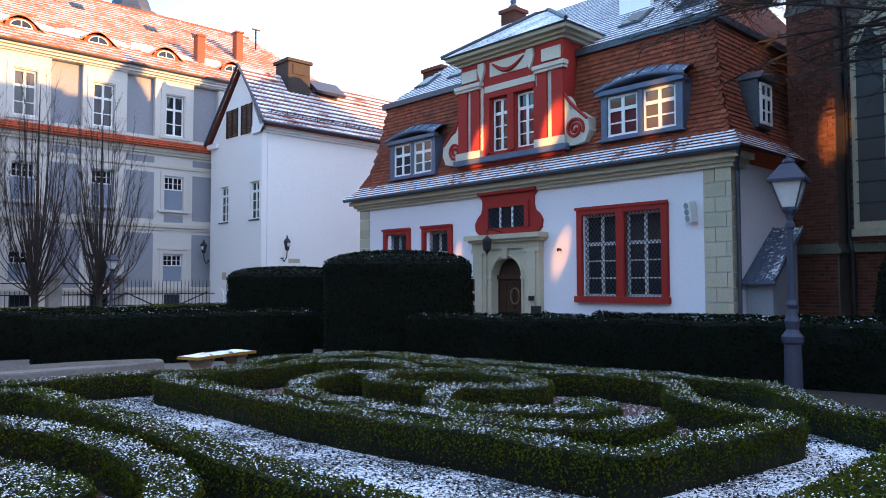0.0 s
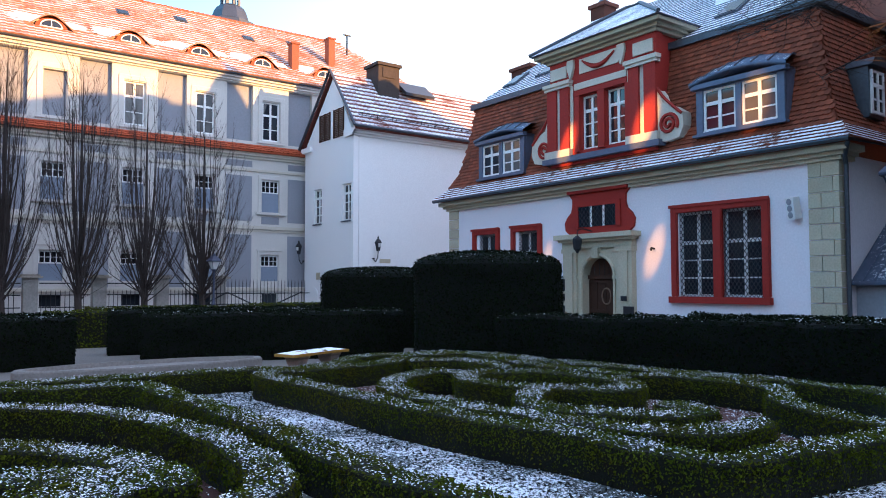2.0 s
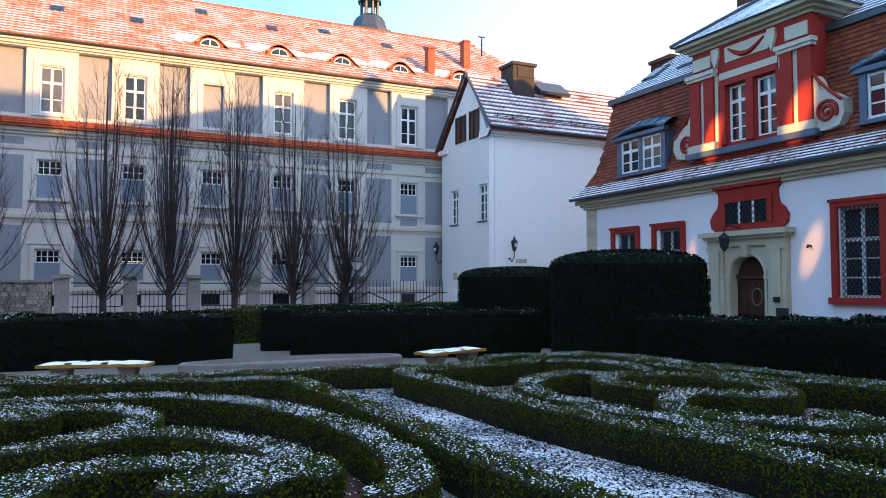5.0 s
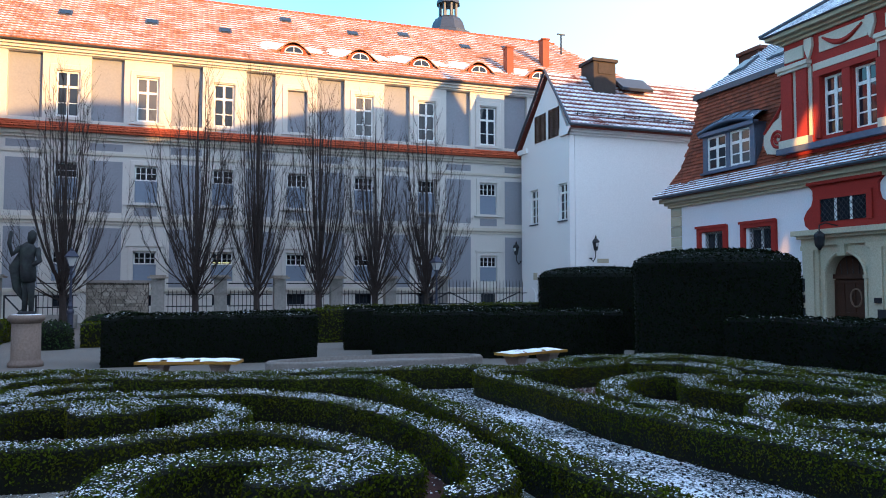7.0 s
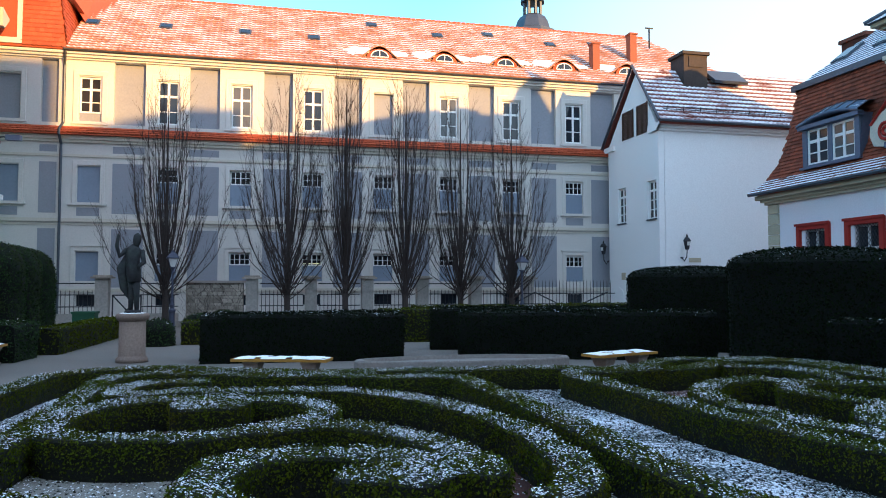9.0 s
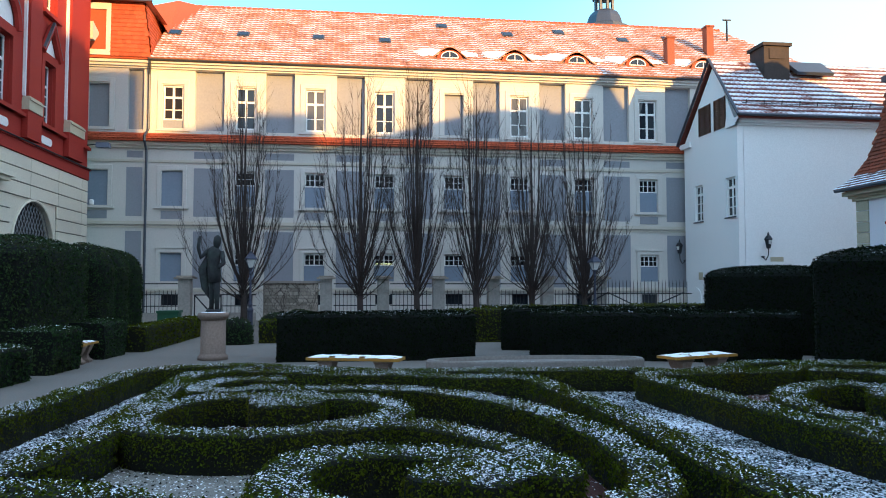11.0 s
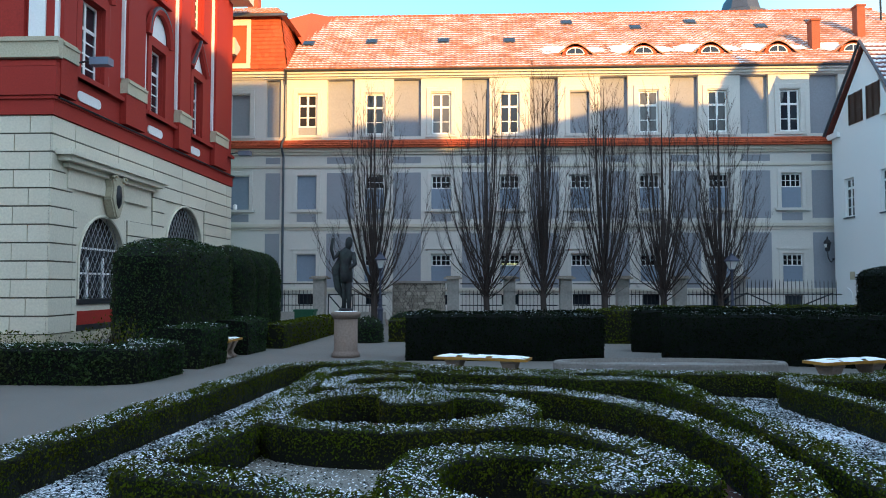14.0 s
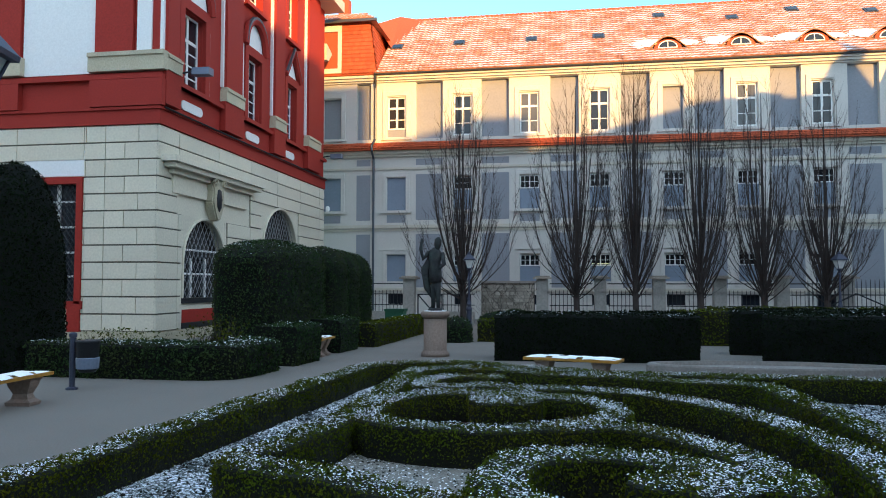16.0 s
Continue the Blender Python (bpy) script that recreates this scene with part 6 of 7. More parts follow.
def leaves(name, verts, faces, density, size, snow, mats, parent, seed, lift=0.02, stretch=1.0, snow_size=0.7, foot=0.0):
    """Small leaves all over a body; those that lie on top carry snow."""
    rg = np.random.RandomState(seed)
    V = np.array([tuple(v) for v in verts])
    tris = []
    for f in faces:
        for k in range(1, len(f) - 1):
            tris.append((f[0], f[k], f[k + 1]))
    T = np.array(tris)
    A, B, C = V[T[:, 0]], V[T[:, 1]], V[T[:, 2]]
    N = np.cross(B - A, C - A)
    area = np.linalg.norm(N, axis=1) / 2
    N = N / (2 * area[:, None] + 1e-9)
    count = int(area.sum() * density)
    pick = rg.choice(len(T), count, p=area / area.sum())
    u, v = rg.rand(count, 1), rg.rand(count, 1)
    flip = (u + v) > 1
    u, v = np.where(flip, 1 - u, u), np.where(flip, 1 - v, v)
    P = A[pick] + u * (B - A)[pick] + v * (C - A)[pick]
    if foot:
        # leaves thin towards the woody foot, baring the near-black core in place of shade
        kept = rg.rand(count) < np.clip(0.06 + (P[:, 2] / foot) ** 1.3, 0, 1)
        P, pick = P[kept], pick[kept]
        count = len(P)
    nrm = N[pick]
    P = P + nrm * (rg.rand(count, 1) ** 2 * lift * 2 - lift * 0.3)
    top = nrm[:, 2]
    wx, wy = P[:, 0] + 0.05 * np.sin(P[:, 1] * 31), P[:, 1] + 0.05 * np.sin(P[:, 0] * 27 + 1)
    clump = np.sin(wx * 43 + 2.1 * np.sin(wy * 17)) * np.sin(wy * 39 + 1.7 * np.sin(wx * 19)) + 0.6 * np.sin(wx * 83 + wy * 29) * np.sin(wy * 71 - wx * 37)
    broad = np.sin(P[:, 0] * 5.1 + 1.3 * np.sin(P[:, 1] * 3.7)) * np.sin(P[:, 1] * 4.3 + np.sin(P[:, 0] * 2.9 + 1))
    white = (top > 0.8) & (0.5 + 0.36 * clump + 0.16 * broad + rg.normal(0, 0.08, count) < snow) | ((top > 0.45) & (top <= 0.8) & (rg.rand(count) < snow * 0.2))
    way = nrm + rg.normal(0, 0.6, (count, 3))
    way[white] = np.array([0, 0, 2.0]) + rg.normal(0, 0.4, (int(white.sum()), 3))
    P[white, 2] += 0.008
    way /= np.linalg.norm(way, axis=1)[:, None]
    t1 = np.cross(way, rg.normal(0, 1, (count, 3)))
    t1 /= np.linalg.norm(t1, axis=1)[:, None] + 1e-9
    t2 = np.cross(way, t1)
    s = size * (0.6 + 0.8 * rg.rand(count, 1)) * np.where(white[:, None], snow_size, 1.0)
    a, b = t1 * s * stretch, t2 * s * 0.62
    quad = np.stack([P - a, P - b * 0.9 + a * 0.1, P + a, P + b * 0.9 + a * 0.1], 1).reshape(-1, 3)
    me = bpy.data.meshes.new(name)
    me.vertices.add(count * 4)
    me.vertices.foreach_set("co", quad.ravel())
    me.loops.add(count * 4)
    me.loops.foreach_set("vertex_index", np.arange(count * 4, dtype=np.int32))
    me.polygons.add(count)
    me.polygons.foreach_set("loop_start", np.arange(0, count * 4, 4, dtype=np.int32))
    me.polygons.foreach_set("loop_total", np.full(count, 4, dtype=np.int32))
    for m in mats:
        me.materials.append(m)
    me.polygons.foreach_set("material_index", white.astype(np.int32))
    me.update(calc_edges=True)
    ob = new(name, me)
    ob.parent = parent
    return tagged(ob, kind="stuff")


HEDGE_SEED = [0]


def leafy(name, label, verts, faces, core, leaf, density, size, snow, group="", lift=0.02, foot=0.0):
    HEDGE_SEED[0] += 1
    me = bpy.data.meshes.new(name)
    me.from_pydata([tuple(v) for v in verts], [], faces)
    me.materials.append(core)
    body = tagged(new(name, me), label, "hedge", group)
    leaves("foliage", verts, faces, density, size, snow, (leaf, SNOW), body, HEDGE_SEED[0], lift, foot=foot)
    return body


def round_ends(path, width):
    """Draws the last stretch of an open path in, so that a hedge ends in a half circle."""
    scale = []
    run = [0.0]
    for a, b in zip(path, path[1:]):
        run.append(run[-1] + (b - a).length)
    for d in run:
        e = min(d, run[-1] - d) / (width * 0.5)
        scale.append(1.0 if e >= 1 else max(0.12, math.sqrt(1 - (1 - e) ** 2)))
    return scale


def box_hedge(pts, width=0.32, height=0.35, closed=False, snow=0.55):
    path = spline(pts, 0.07, closed)
    v, f = sweep(path, width, height, closed, 0.035, HEDGE_SEED[0] * 3.1, None if closed else round_ends(path, width))
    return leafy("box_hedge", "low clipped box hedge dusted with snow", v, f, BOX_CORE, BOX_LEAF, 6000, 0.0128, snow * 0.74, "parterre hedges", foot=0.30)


def yew_hedge(pts, width, height, snow=0.10, label="tall dark clipped yew hedge, thin snow on top", dens=620, leaf=None):
    global SC
    old, SC = SC, 1.0
    path = spline(pts, 0.2)
    SC = old
    v, f = sweep(path, width, height, False, 0.06, HEDGE_SEED[0] * 3.1)
    return leafy("yew_hedge", label, v, f, YEW_CORE, leaf or YEW_SHADED, dens * 1.6, 0.028, snow * 1.2, "tall hedges", 0.03)


def topiary(cx, cy, hx, hy, height, turn=0.0, square=4.0, top=0.25, label="big dark clipped yew topiary block", taper=0.0, snow=0.08, leaf=None):
    """A rounded block: superellipse rings that draw in at the top."""
    verts, faces = [], []
    n, rows = 40, 16
    c, s = math.cos(radians(turn)), math.sin(radians(turn))
    for r in range(rows + 1):
        z = height * math.sin(math.pi / 2 * r / rows)
        h = z / height
        k = max(0.0, 1 - max(0, (h - (1 - top)) / top) ** 2.6) ** 0.5 if h > 1 - top else 1.0
        k = max(k, 0.02) * (1 - taper * h)
        for j in range(n):
            a = math.tau * j / n
            x = math.copysign(abs(math.cos(a)) ** (2 / square), math.cos(a)) * hx * k
            y = math.copysign(abs(math.sin(a)) ** (2 / square), math.sin(a)) * hy * k
            q = Vector((cx + x * c - y * s, cy + x * s + y * c, z))
            d = noise.noise(q * 1.7) * 0.06
            verts.append(q + Vector((x, y, 0)).normalized() * d)
    for r in range(rows):
        for j in range(n):
            faces.append((r * n + j, r * n + (j + 1) % n, (r + 1) * n + (j + 1) % n, (r + 1) * n + j))
    faces.append(tuple(range(rows * n, rows * n + n)))
    return leafy("yew_topiary", label, verts, faces, YEW_CORE, leaf or YEW_SHADED, 1100, 0.027, snow * 1.1, "clipped topiary", 0.03)


# beds under the parterre
BORDER = [(-3.75, 3.0), (-3.56, 4.6), (-3.45, 6.0), (-3.3, 8.0), (-3.14, 10.0), (-3.05, 11.2), (-2.6, 11.75), (-1.8, 11.92), (-0.9, 11.62), (0.0, 11.2), (0.85, 10.86), (2.4, 10.8), (3.8, 10.66), (5.0, 10.46), (5.65, 10.6), (6.1, 11.1), (6.55, 11.4), (7.4, 11.3), (8.2, 11.05), (8.6, 10.3), (8.7, 9.2), (8.9, 7.7), (9.1, 6.2), (9.33, 5.1), (9.4, 4.2), (9.08, 3.75), (8.66, 3.4), (8.25, 3.0), (8.0, 2.6), (7.8, 2.2), (7.5, 1.6)]
RIGHT = [(4.1, 9.85), (5.1, 9.95), (6.3, 10.15), (7.2, 10.85), (8.0, 10.75), (8.3, 10.1), (8.02, 8.9), (8.05, 7.3), (8.37, 6.44), (8.55, 5.6), (8.55, 4.95), (8.2, 4.6), (7.75, 4.35), (7.42, 3.85), (7.2, 3.4), (7.0, 2.85), (6.45, 2.84), (5.86, 2.9), (5.29, 2.99), (4.8, 3.1), (4.62, 3.5), (4.55, 4.4), (4.38, 5.2), (4.22, 6.4), (4.18, 8.0)]
LEFT = [(-2.12, 10.5), (-1.67, 11.05), (-0.8, 10.8), (0.0, 10.45), (0.76, 10.25), (1.46, 10.0), (2.4, 9.75), (2.52, 8.8), (2.6, 7.6), (2.62, 6.2), (2.6, 5.1), (2.62, 4.2), (2.66, 3.2), (1.2, 3.35), (-0.4, 4.05), (-1.0, 4.4), (-1.6, 4.7), (-2.3, 4.98), (-2.2, 5.6), (-2.08, 6.7), (-2.08, 8.5)]
for nm, pts, z, mat, lab in (("bed_snow", BORDER + [(-1.0, 1.0)], 0.006, SNOWBED, "gravel strips of the parterre under crusted snow"), ("bed_right", RIGHT, 0.012, MULCH, "red chippings between the hedges"), ("bed_left", LEFT, 0.012, PALEBED, "pale chippings between the hedges")):
    bm = bmesh.new()
    fc = bm.faces.new([bm.verts.new((x * SC, y * SC, z)) for x, y in pts])
    bmesh.ops.triangulate(bm, faces=[fc])
    bmesh.ops.recalc_face_normals(bm, faces=bm.faces)
    if bm.faces and sum(q.normal.z for q in bm.faces) < 0:
        bmesh.ops.reverse_faces(bm, faces=bm.faces)
    crumbs = ([v.co.copy() for v in bm.verts], [tuple(v.index for v in q.verts) for q in bm.faces]) if nm == "bed_snow" and not bm.verts.index_update() else None
    bed = single(nm, bm, mat, lab, "ground", kind="structure")
    if crumbs:
        leaves("snow_crumb_layer", *crumbs, 800, 0.018, 0.44, (BOX_CORE, SNOW), bed, 99, 0.006)
GARC = [(-1.62, 8.9), (-1.02, 9.12), (-0.3, 9.06), (0.4, 8.93), (0.9, 8.7), (1.33, 8.3), (1.7, 7.7), (1.95, 6.95), (2.1, 6.1), (2.1, 5.4), (2.02, 4.75), (1.85, 4.35), (1.5, 4.12)]
bm = bmesh.new()
fc = bm.faces.new([bm.verts.new((x * SC, y * SC, 0.018)) for x, y in GARC + [(0.9, 4.2), (1.3, 5.2), (0.8, 6.4), (0.1, 6.9), (-0.6, 6.6), (-1.8, 7.2)]])
bmesh.ops.triangulate(bm, faces=[fc])
bmesh.ops.recalc_face_normals(bm, faces=bm.faces)
if sum(q.normal.z for q in bm.faces) < 0:
    bmesh.ops.reverse_faces(bm, faces=bm.faces)
single("bed_scroll", bm, MULCH, "red chippings inside the hedge scrolls", "ground", kind="structure")

box_hedge(BORDER, 0.34, 0.33, snow=0.45)
box_hedge(RIGHT, closed=True, snow=0.42)
box_hedge(LEFT, closed=True, snow=0.45)
box_hedge([(6.58, 8.29), (6.15, 8.62), (5.57, 8.45), (4.98, 7.9), (4.70, 7.19), (4.68, 6.4), (4.78, 5.8), (4.9, 5.1), (5.05, 4.4), (5.3, 4.0), (5.6, 3.75), (5.97, 3.7), (6.32, 3.72)])
box_hedge([(6.3, 6.55), (6.06, 7.1), (6.03, 7.7), (6.4, 8.05), (6.95, 8.0), (7.45, 7.6), (7.6, 6.8), (7.45, 6.2), (7.1, 5.9), (6.7, 6.0)], closed=True, snow=0.5)
box_hedge([(6.27, 6.5), (5.8, 6.25), (5.45, 5.85), (5.35, 5.4), (5.45, 5.0), (5.7, 4.68), (6.05, 4.42), (6.36, 4.4), (6.5, 4.68), (6.25, 4.85)], snow=0.5)
box_hedge([(6.7, 10.0), (7.1, 10.1), (7.5, 9.6), (7.45, 9.0), (7.35, 8.4)], snow=0.6)
box_hedge([(-0.8, 9.86), (-1.13, 10.1), (-1.5, 10.0), (-1.75, 9.55)] + GARC, snow=0.6)
box_hedge([(-0.45, 8.47), (-0.95, 8.5), (-1.45, 8.38), (-1.82, 7.94), (-1.93, 7.35), (-1.85, 6.87), (-1.55, 6.58), (-1.1, 6.43), (-0.62, 6.42), (-0.15, 6.55), (0.21, 6.9), (0.46, 7.3), (0.5, 7.7), (0.3, 8.08), (0.0, 8.3)], closed=True, snow=0.62)
box_hedge([(-0.22, 8.02), (-0.6, 8.06), (-1.02, 8.0)], 0.62, 0.35, snow=0.6)
box_hedge([(-0.19, 6.55), (0.39, 6.68), (0.86, 6.45), (1.2, 5.9), (1.4, 5.3), (1.42, 4.95), (1.25, 4.72)], 0.38, snow=0.5)
box_hedge([(0.2, 3.9), (-0.25, 4.3), (-0.42, 4.75), (-0.34, 5.25), (-0.08, 5.53), (0.25, 5.63), (0.52, 5.58), (0.82, 5.36), (1.1, 5.02), (1.3, 4.75)], 0.4, snow=0.6)
box_hedge([(0.45, 4.72), (0.65, 4.9), (0.9, 4.8), (1.15, 4.7)], 0.5, snow=0.55)
box_hedge([(7.9, 1.66), (6.2, 1.6), (5.0, 1.58), (4.0, 1.58)], 0.5, snow=0.25)

# dark brown ground strip along the hedge before the garden house
bm = bmesh.new()
bm.faces.new([bm.verts.new((x, y, 0.008)) for x, y in ((9.0, 12.2), (9.25, 11.2), (9.9, 8.5), (10.35, 6.0), (10.7, 3.4), (11.3, 0.3), (14.4, 0.5), (13.6, 4.0), (12.6, 7.0), (11.3, 10.0), (10.6, 12.0))])
bmesh.ops.recalc_face_normals(bm, faces=bm.faces)
if sum(q.normal.z for q in bm.faces) < 0:
    bmesh.ops.reverse_faces(bm, faces=bm.faces)
single("hedge_strip", bm, BROWN_STRIP, "dark brown strip under and before the clipped hedge", "ground", kind="structure")

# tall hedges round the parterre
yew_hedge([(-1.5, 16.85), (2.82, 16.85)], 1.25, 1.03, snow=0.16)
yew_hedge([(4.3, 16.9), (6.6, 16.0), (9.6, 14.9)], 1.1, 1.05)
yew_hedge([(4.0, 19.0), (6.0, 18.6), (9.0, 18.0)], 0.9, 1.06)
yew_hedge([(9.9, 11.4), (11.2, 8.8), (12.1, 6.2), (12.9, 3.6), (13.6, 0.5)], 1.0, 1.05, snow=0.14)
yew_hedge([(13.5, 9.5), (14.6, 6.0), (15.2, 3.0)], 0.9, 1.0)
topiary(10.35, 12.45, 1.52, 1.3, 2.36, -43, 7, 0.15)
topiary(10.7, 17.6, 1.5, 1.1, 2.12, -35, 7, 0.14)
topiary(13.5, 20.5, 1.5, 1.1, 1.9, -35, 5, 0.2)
yew_hedge([(-9.6, 12.4), (-8.0, 12.37), (-6.2, 12.37), (-5.9, 12.7), (-5.82, 13.7)], 0.78, 0.61, snow=0.25, dens=900, leaf=YEW_LIT)
yew_hedge([(-5.85, 14.45), (-5.75, 15.7)], 0.95, 0.8, snow=0.2, dens=800, leaf=YEW_LIT)
yew_hedge([(-5.75, 17.4), (-5.65, 18.7)], 0.8, 0.82, snow=0.15, leaf=YEW_LIT)
topiary(-7.05, 17.4, 0.78, 2.35, 2.72, 1.5, 4, 0.22, "long dark clipped yew block beside the palace", snow=0.2, leaf=YEW_LIT)
for k in range(3):
    topiary(-6.95 - 0.05 * k, 20.6 + 1.5 * k, 0.72, 0.85, 2.75 - 0.02 * k, 0, 2.6, 0.3, "rounded clipped yew in a row", snow=0.1, leaf=YEW_LIT)
topiary(-10.4, 12.6, 0.93, 0.93, 4.0, 0, 2, 0.6, "tall dark clipped yew cone", 0.12)
topiary(15.5, 4.0, 0.6, 0.6, 2.4, 0, 2, 0.5, "dark rounded yew beside the church", 0.1)
for x, y, r, h in ((-3.1, 21.5, 0.45, 0.72), (-2.3, 24.5, 0.5, 0.75), (-1.6, 26.0, 0.6, 0.8)):
    topiary(x, y, r, r, h, 0, 2.0, 0.6, "small clipped green ball", snow=0.06, leaf=YEW_LIT)
for pts in ([(-5.25, 19.2), (-5.1, 22.0), (-5.0, 25.5)], [(-2.5, 21.9), (-0.6, 22.0)], [(-2.2, 23.2), (0.0, 23.2)], [(3.0, 21.5), (6.0, 21.5)], [(4.5, 24.5), (10.0, 23.5)], [(10.5, 26.5), (16.0, 25.5)]):
    pts = [(x / SC, y / SC) for x, y in pts]
    v, f = sweep(spline(pts, 0.2), 0.6, 0.62 if pts[0][0] < 2 else 0.95, False, 0.05, 5.0)
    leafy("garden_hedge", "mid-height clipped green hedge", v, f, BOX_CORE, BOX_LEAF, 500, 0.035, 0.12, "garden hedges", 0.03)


# straggly winter shrubs in the bed by the palace
def shrub(x, y, h, seed):
    rg = random.Random(seed)
    bm = bmesh.new()
    for _ in range(26):
        a, r = rg.uniform(0, math.tau), rg.uniform(0.1, 0.4)
        tube(bm, [(0, 0, 0), (r * 0.5 * math.cos(a), r * 0.5 * math.sin(a), h * 0.6), (r * math.cos(a), r * math.sin(a), h * rg.uniform(0.7, 1.1))], [0.006, 0.005, 0.002], 4)
    sh = single("shrub", bm, BARK, "straggly yellowish winter shrub", "shrub", pose(x, y, 0), group="bed shrubs")
    bm = bmesh.new()
    for _ in range(160):
        a, r, z = rg.uniform(0, math.tau), rg.uniform(0.05, 0.42), h * rg.uniform(0.45, 1.1)
        c = Vector((r * math.cos(a), r * math.sin(a), z))
        d, e = Vector([rg.gauss(0, 1) for _ in range(3)]).normalized() * 0.028, Vector([rg.gauss(0, 1) for _ in range(3)]).normalized() * 0.02
        bm.faces.new([bm.verts.new(q) for q in (c - d, c - e, c + d, c + e)])
    tagged(part("leaf_tuft", bm, BOX_LEAF, sh), kind="stuff")


for k, (x, y, h) in enumerate(((-8.4, 13.2, 0.75), (-7.9, 13.3, 0.7), (-6.9, 13.2, 0.8), (-6.6, 13.5, 1.0), (-9.0, 13.4, 0.7), (-6.3, 13.3, 0.85))):
    shrub(x, y, h, k)


# ---- benches ----
def bench(m, length, label, legs=True):
    b = thing("garden_bench", label, "bench", m, group="garden benches")
    bm = bmesh.new()
    n = 12
    rings = []
    for k in range(n + 1):
        x, bow = -length / 2 + length * k / n, 0.05 * math.cos(math.pi * (k - n / 2) / n) ** 2
        rings.append([bm.verts.new((x, y + bow, z)) for y, z in ((-0.24, 0.385), (0.24, 0.385), (0.24, 0.43), (-0.24, 0.43))])
    for a, c in zip(rings, rings[1:]):
        for k in range(4):
            bm.faces.new((a[k], a[(k + 1) % 4], c[(k + 1) % 4], c[k]))
    bm.faces.new(rings[0][::-1])
    bm.faces.new(rings[-1])
    bmesh.ops.recalc_face_normals(bm, faces=bm.faces)
    part("seat", bm, BENCHWOOD, b, "ochre wooden seat board")
    bm = bmesh.new()
    rg = random.Random(int(length * 100))
    nx, ny = 30, 6
    grid = []
    for i in range(nx + 1):
        row = []
        for j in range(ny + 1):
            x, y = -length / 2 + 0.02 + (length - 0.04) * i / nx, -0.2 + 0.44 * j / ny
            edge = min(i, nx - i, j * 3, (ny - j) * 3) / 4
            row.append(bm.verts.new((x, y + rg.uniform(-0.008, 0.008), 0.432 + 0.028 * min(1, edge) + 0.012 * noise.noise(Vector((x * 6, y * 9, length))))))
        grid.append(row)
    for i in range(nx):
        for j in range(ny):
            if noise.noise(Vector((i * 0.31, j * 0.55, length * 3))) + 0.05 * j < -0.22:
                continue
            bm.faces.new((grid[i][j], grid[i + 1][j], grid[i + 1][j + 1], grid[i][j + 1]))
    bmesh.ops.delete(bm, geom=[v for v in bm.verts if not v.link_faces], context="VERTS")
    part("snow", smooth(bm), SNOW, b, "layer of snow on the seat")
    for s in (-1, 1):
        bm = bmesh.new()
        pr = [(0.17, 0.0), (0.18, 0.05), (0.12, 0.09), (0.10, 0.16), (0.15, 0.26), (0.17, 0.33), (0.19, 0.35), (0.19, 0.384)]
        rows = []
        for w, z in pr:
            rows.append([bm.verts.new((s * (length / 2 - 0.32) + u * 0.5 * 0.24 * (w / 0.17), q * w, z)) for u, q in ((-1, -1), (1, -1), (1, 1), (-1, 1))])
        for a, c in zip(rows, rows[1:]):
            for k in range(4):
                bm.faces.new((a[k], a[(k + 1) % 4], c[(k + 1) % 4], c[k]))
        bm.faces.new(rows[0][::-1])
        bm.faces.new(rows[-1])
        part("leg", bevelled(bm, 0.01), PLINTH, b, "baluster-shaped stone support")
    return b


bench(pose(-7.28, 8.55, 0, 0, 0, 96), 1.9, "stone-footed bench with yellow board under snow, by the bin")
bench(pose(0.15, 12.75, 0, 0, 0, -17), 1.62, "stone-footed bench with yellow board under snow, before the hedge")
bench(pose(6.15, 12.45, 0, 0, 0, 22), 1.5, "stone-footed bench with yellow board under snow, near the topiary")
bench(pose(-5.65, 16.65, 0, 0, 0, 92), 1.1, "small stone bench between clipped hedges")

# ---- low stone basin kerb ----
bm = bmesh.new()
out_, in_ = [], []
for k in range(40):
    a = math.tau * k / 40
    q = 1 + 0.06 * math.cos(a * 4)
    out_.append((3.75 + 2.1 * q * math.copysign(abs(math.cos(a)) ** 0.7, math.cos(a)), 14.45 + 0.62 * q * math.copysign(abs(math.sin(a)) ** 0.8, math.sin(a))))
prof = [(1.0, 0.0), (1.0, 0.17), (0.985, 0.20), (0.93, 0.20), (0.91, 0.12), (0.02, 0.10)]
rows = [[bm.verts.new((3.75 + (x - 3.75) * s, 14.45 + (y - 14.45) * s, z)) for x, y in out_] for s, z in prof]
for a, b in zip(rows, rows[1:]):
    for k in range(40):
        bm.faces.new((a[k], a[(k + 1) % 40], b[(k + 1) % 40], b[k]))
bm.faces.new(rows[-1])
STONE_SNOW = snowed(material("snowy_kerb_stone", (0.22, 0.20, 0.18), 0.85, spread=0.2, grain=22, stain=2, bump=0.2), cover=0.2, size=4)
single("fountain_basin", bm, STONE_SNOW, "low drained stone basin with patches of snow", "fountain basin")

# ---- pedestal and statue ----
PX, PY = -2.97, 17.1
ped = thing("pedestal", "round pinkish sandstone pedestal with moulded cap", "pedestal", pose(PX, PY, 0) @ Matrix.Diagonal((1.0, 1.0, 1, 1)))
bm = bmesh.new()
lathe(bm, [(0.33, 0.0), (0.33, 0.08), (0.29, 0.12), (0.275, 0.16), (0.27, 0.88)], 24)
part("shaft", smooth(bm), PLINTH, ped)
bm = bmesh.new()
lathe(bm, [(0.275, 0.88), (0.30, 0.91), (0.335, 0.94), (0.345, 0.99), (0.335, 1.03), (0.29, 1.05)], 24)
part("cap", smooth(bm), PLINTH, ped)
bm = bmesh.new()
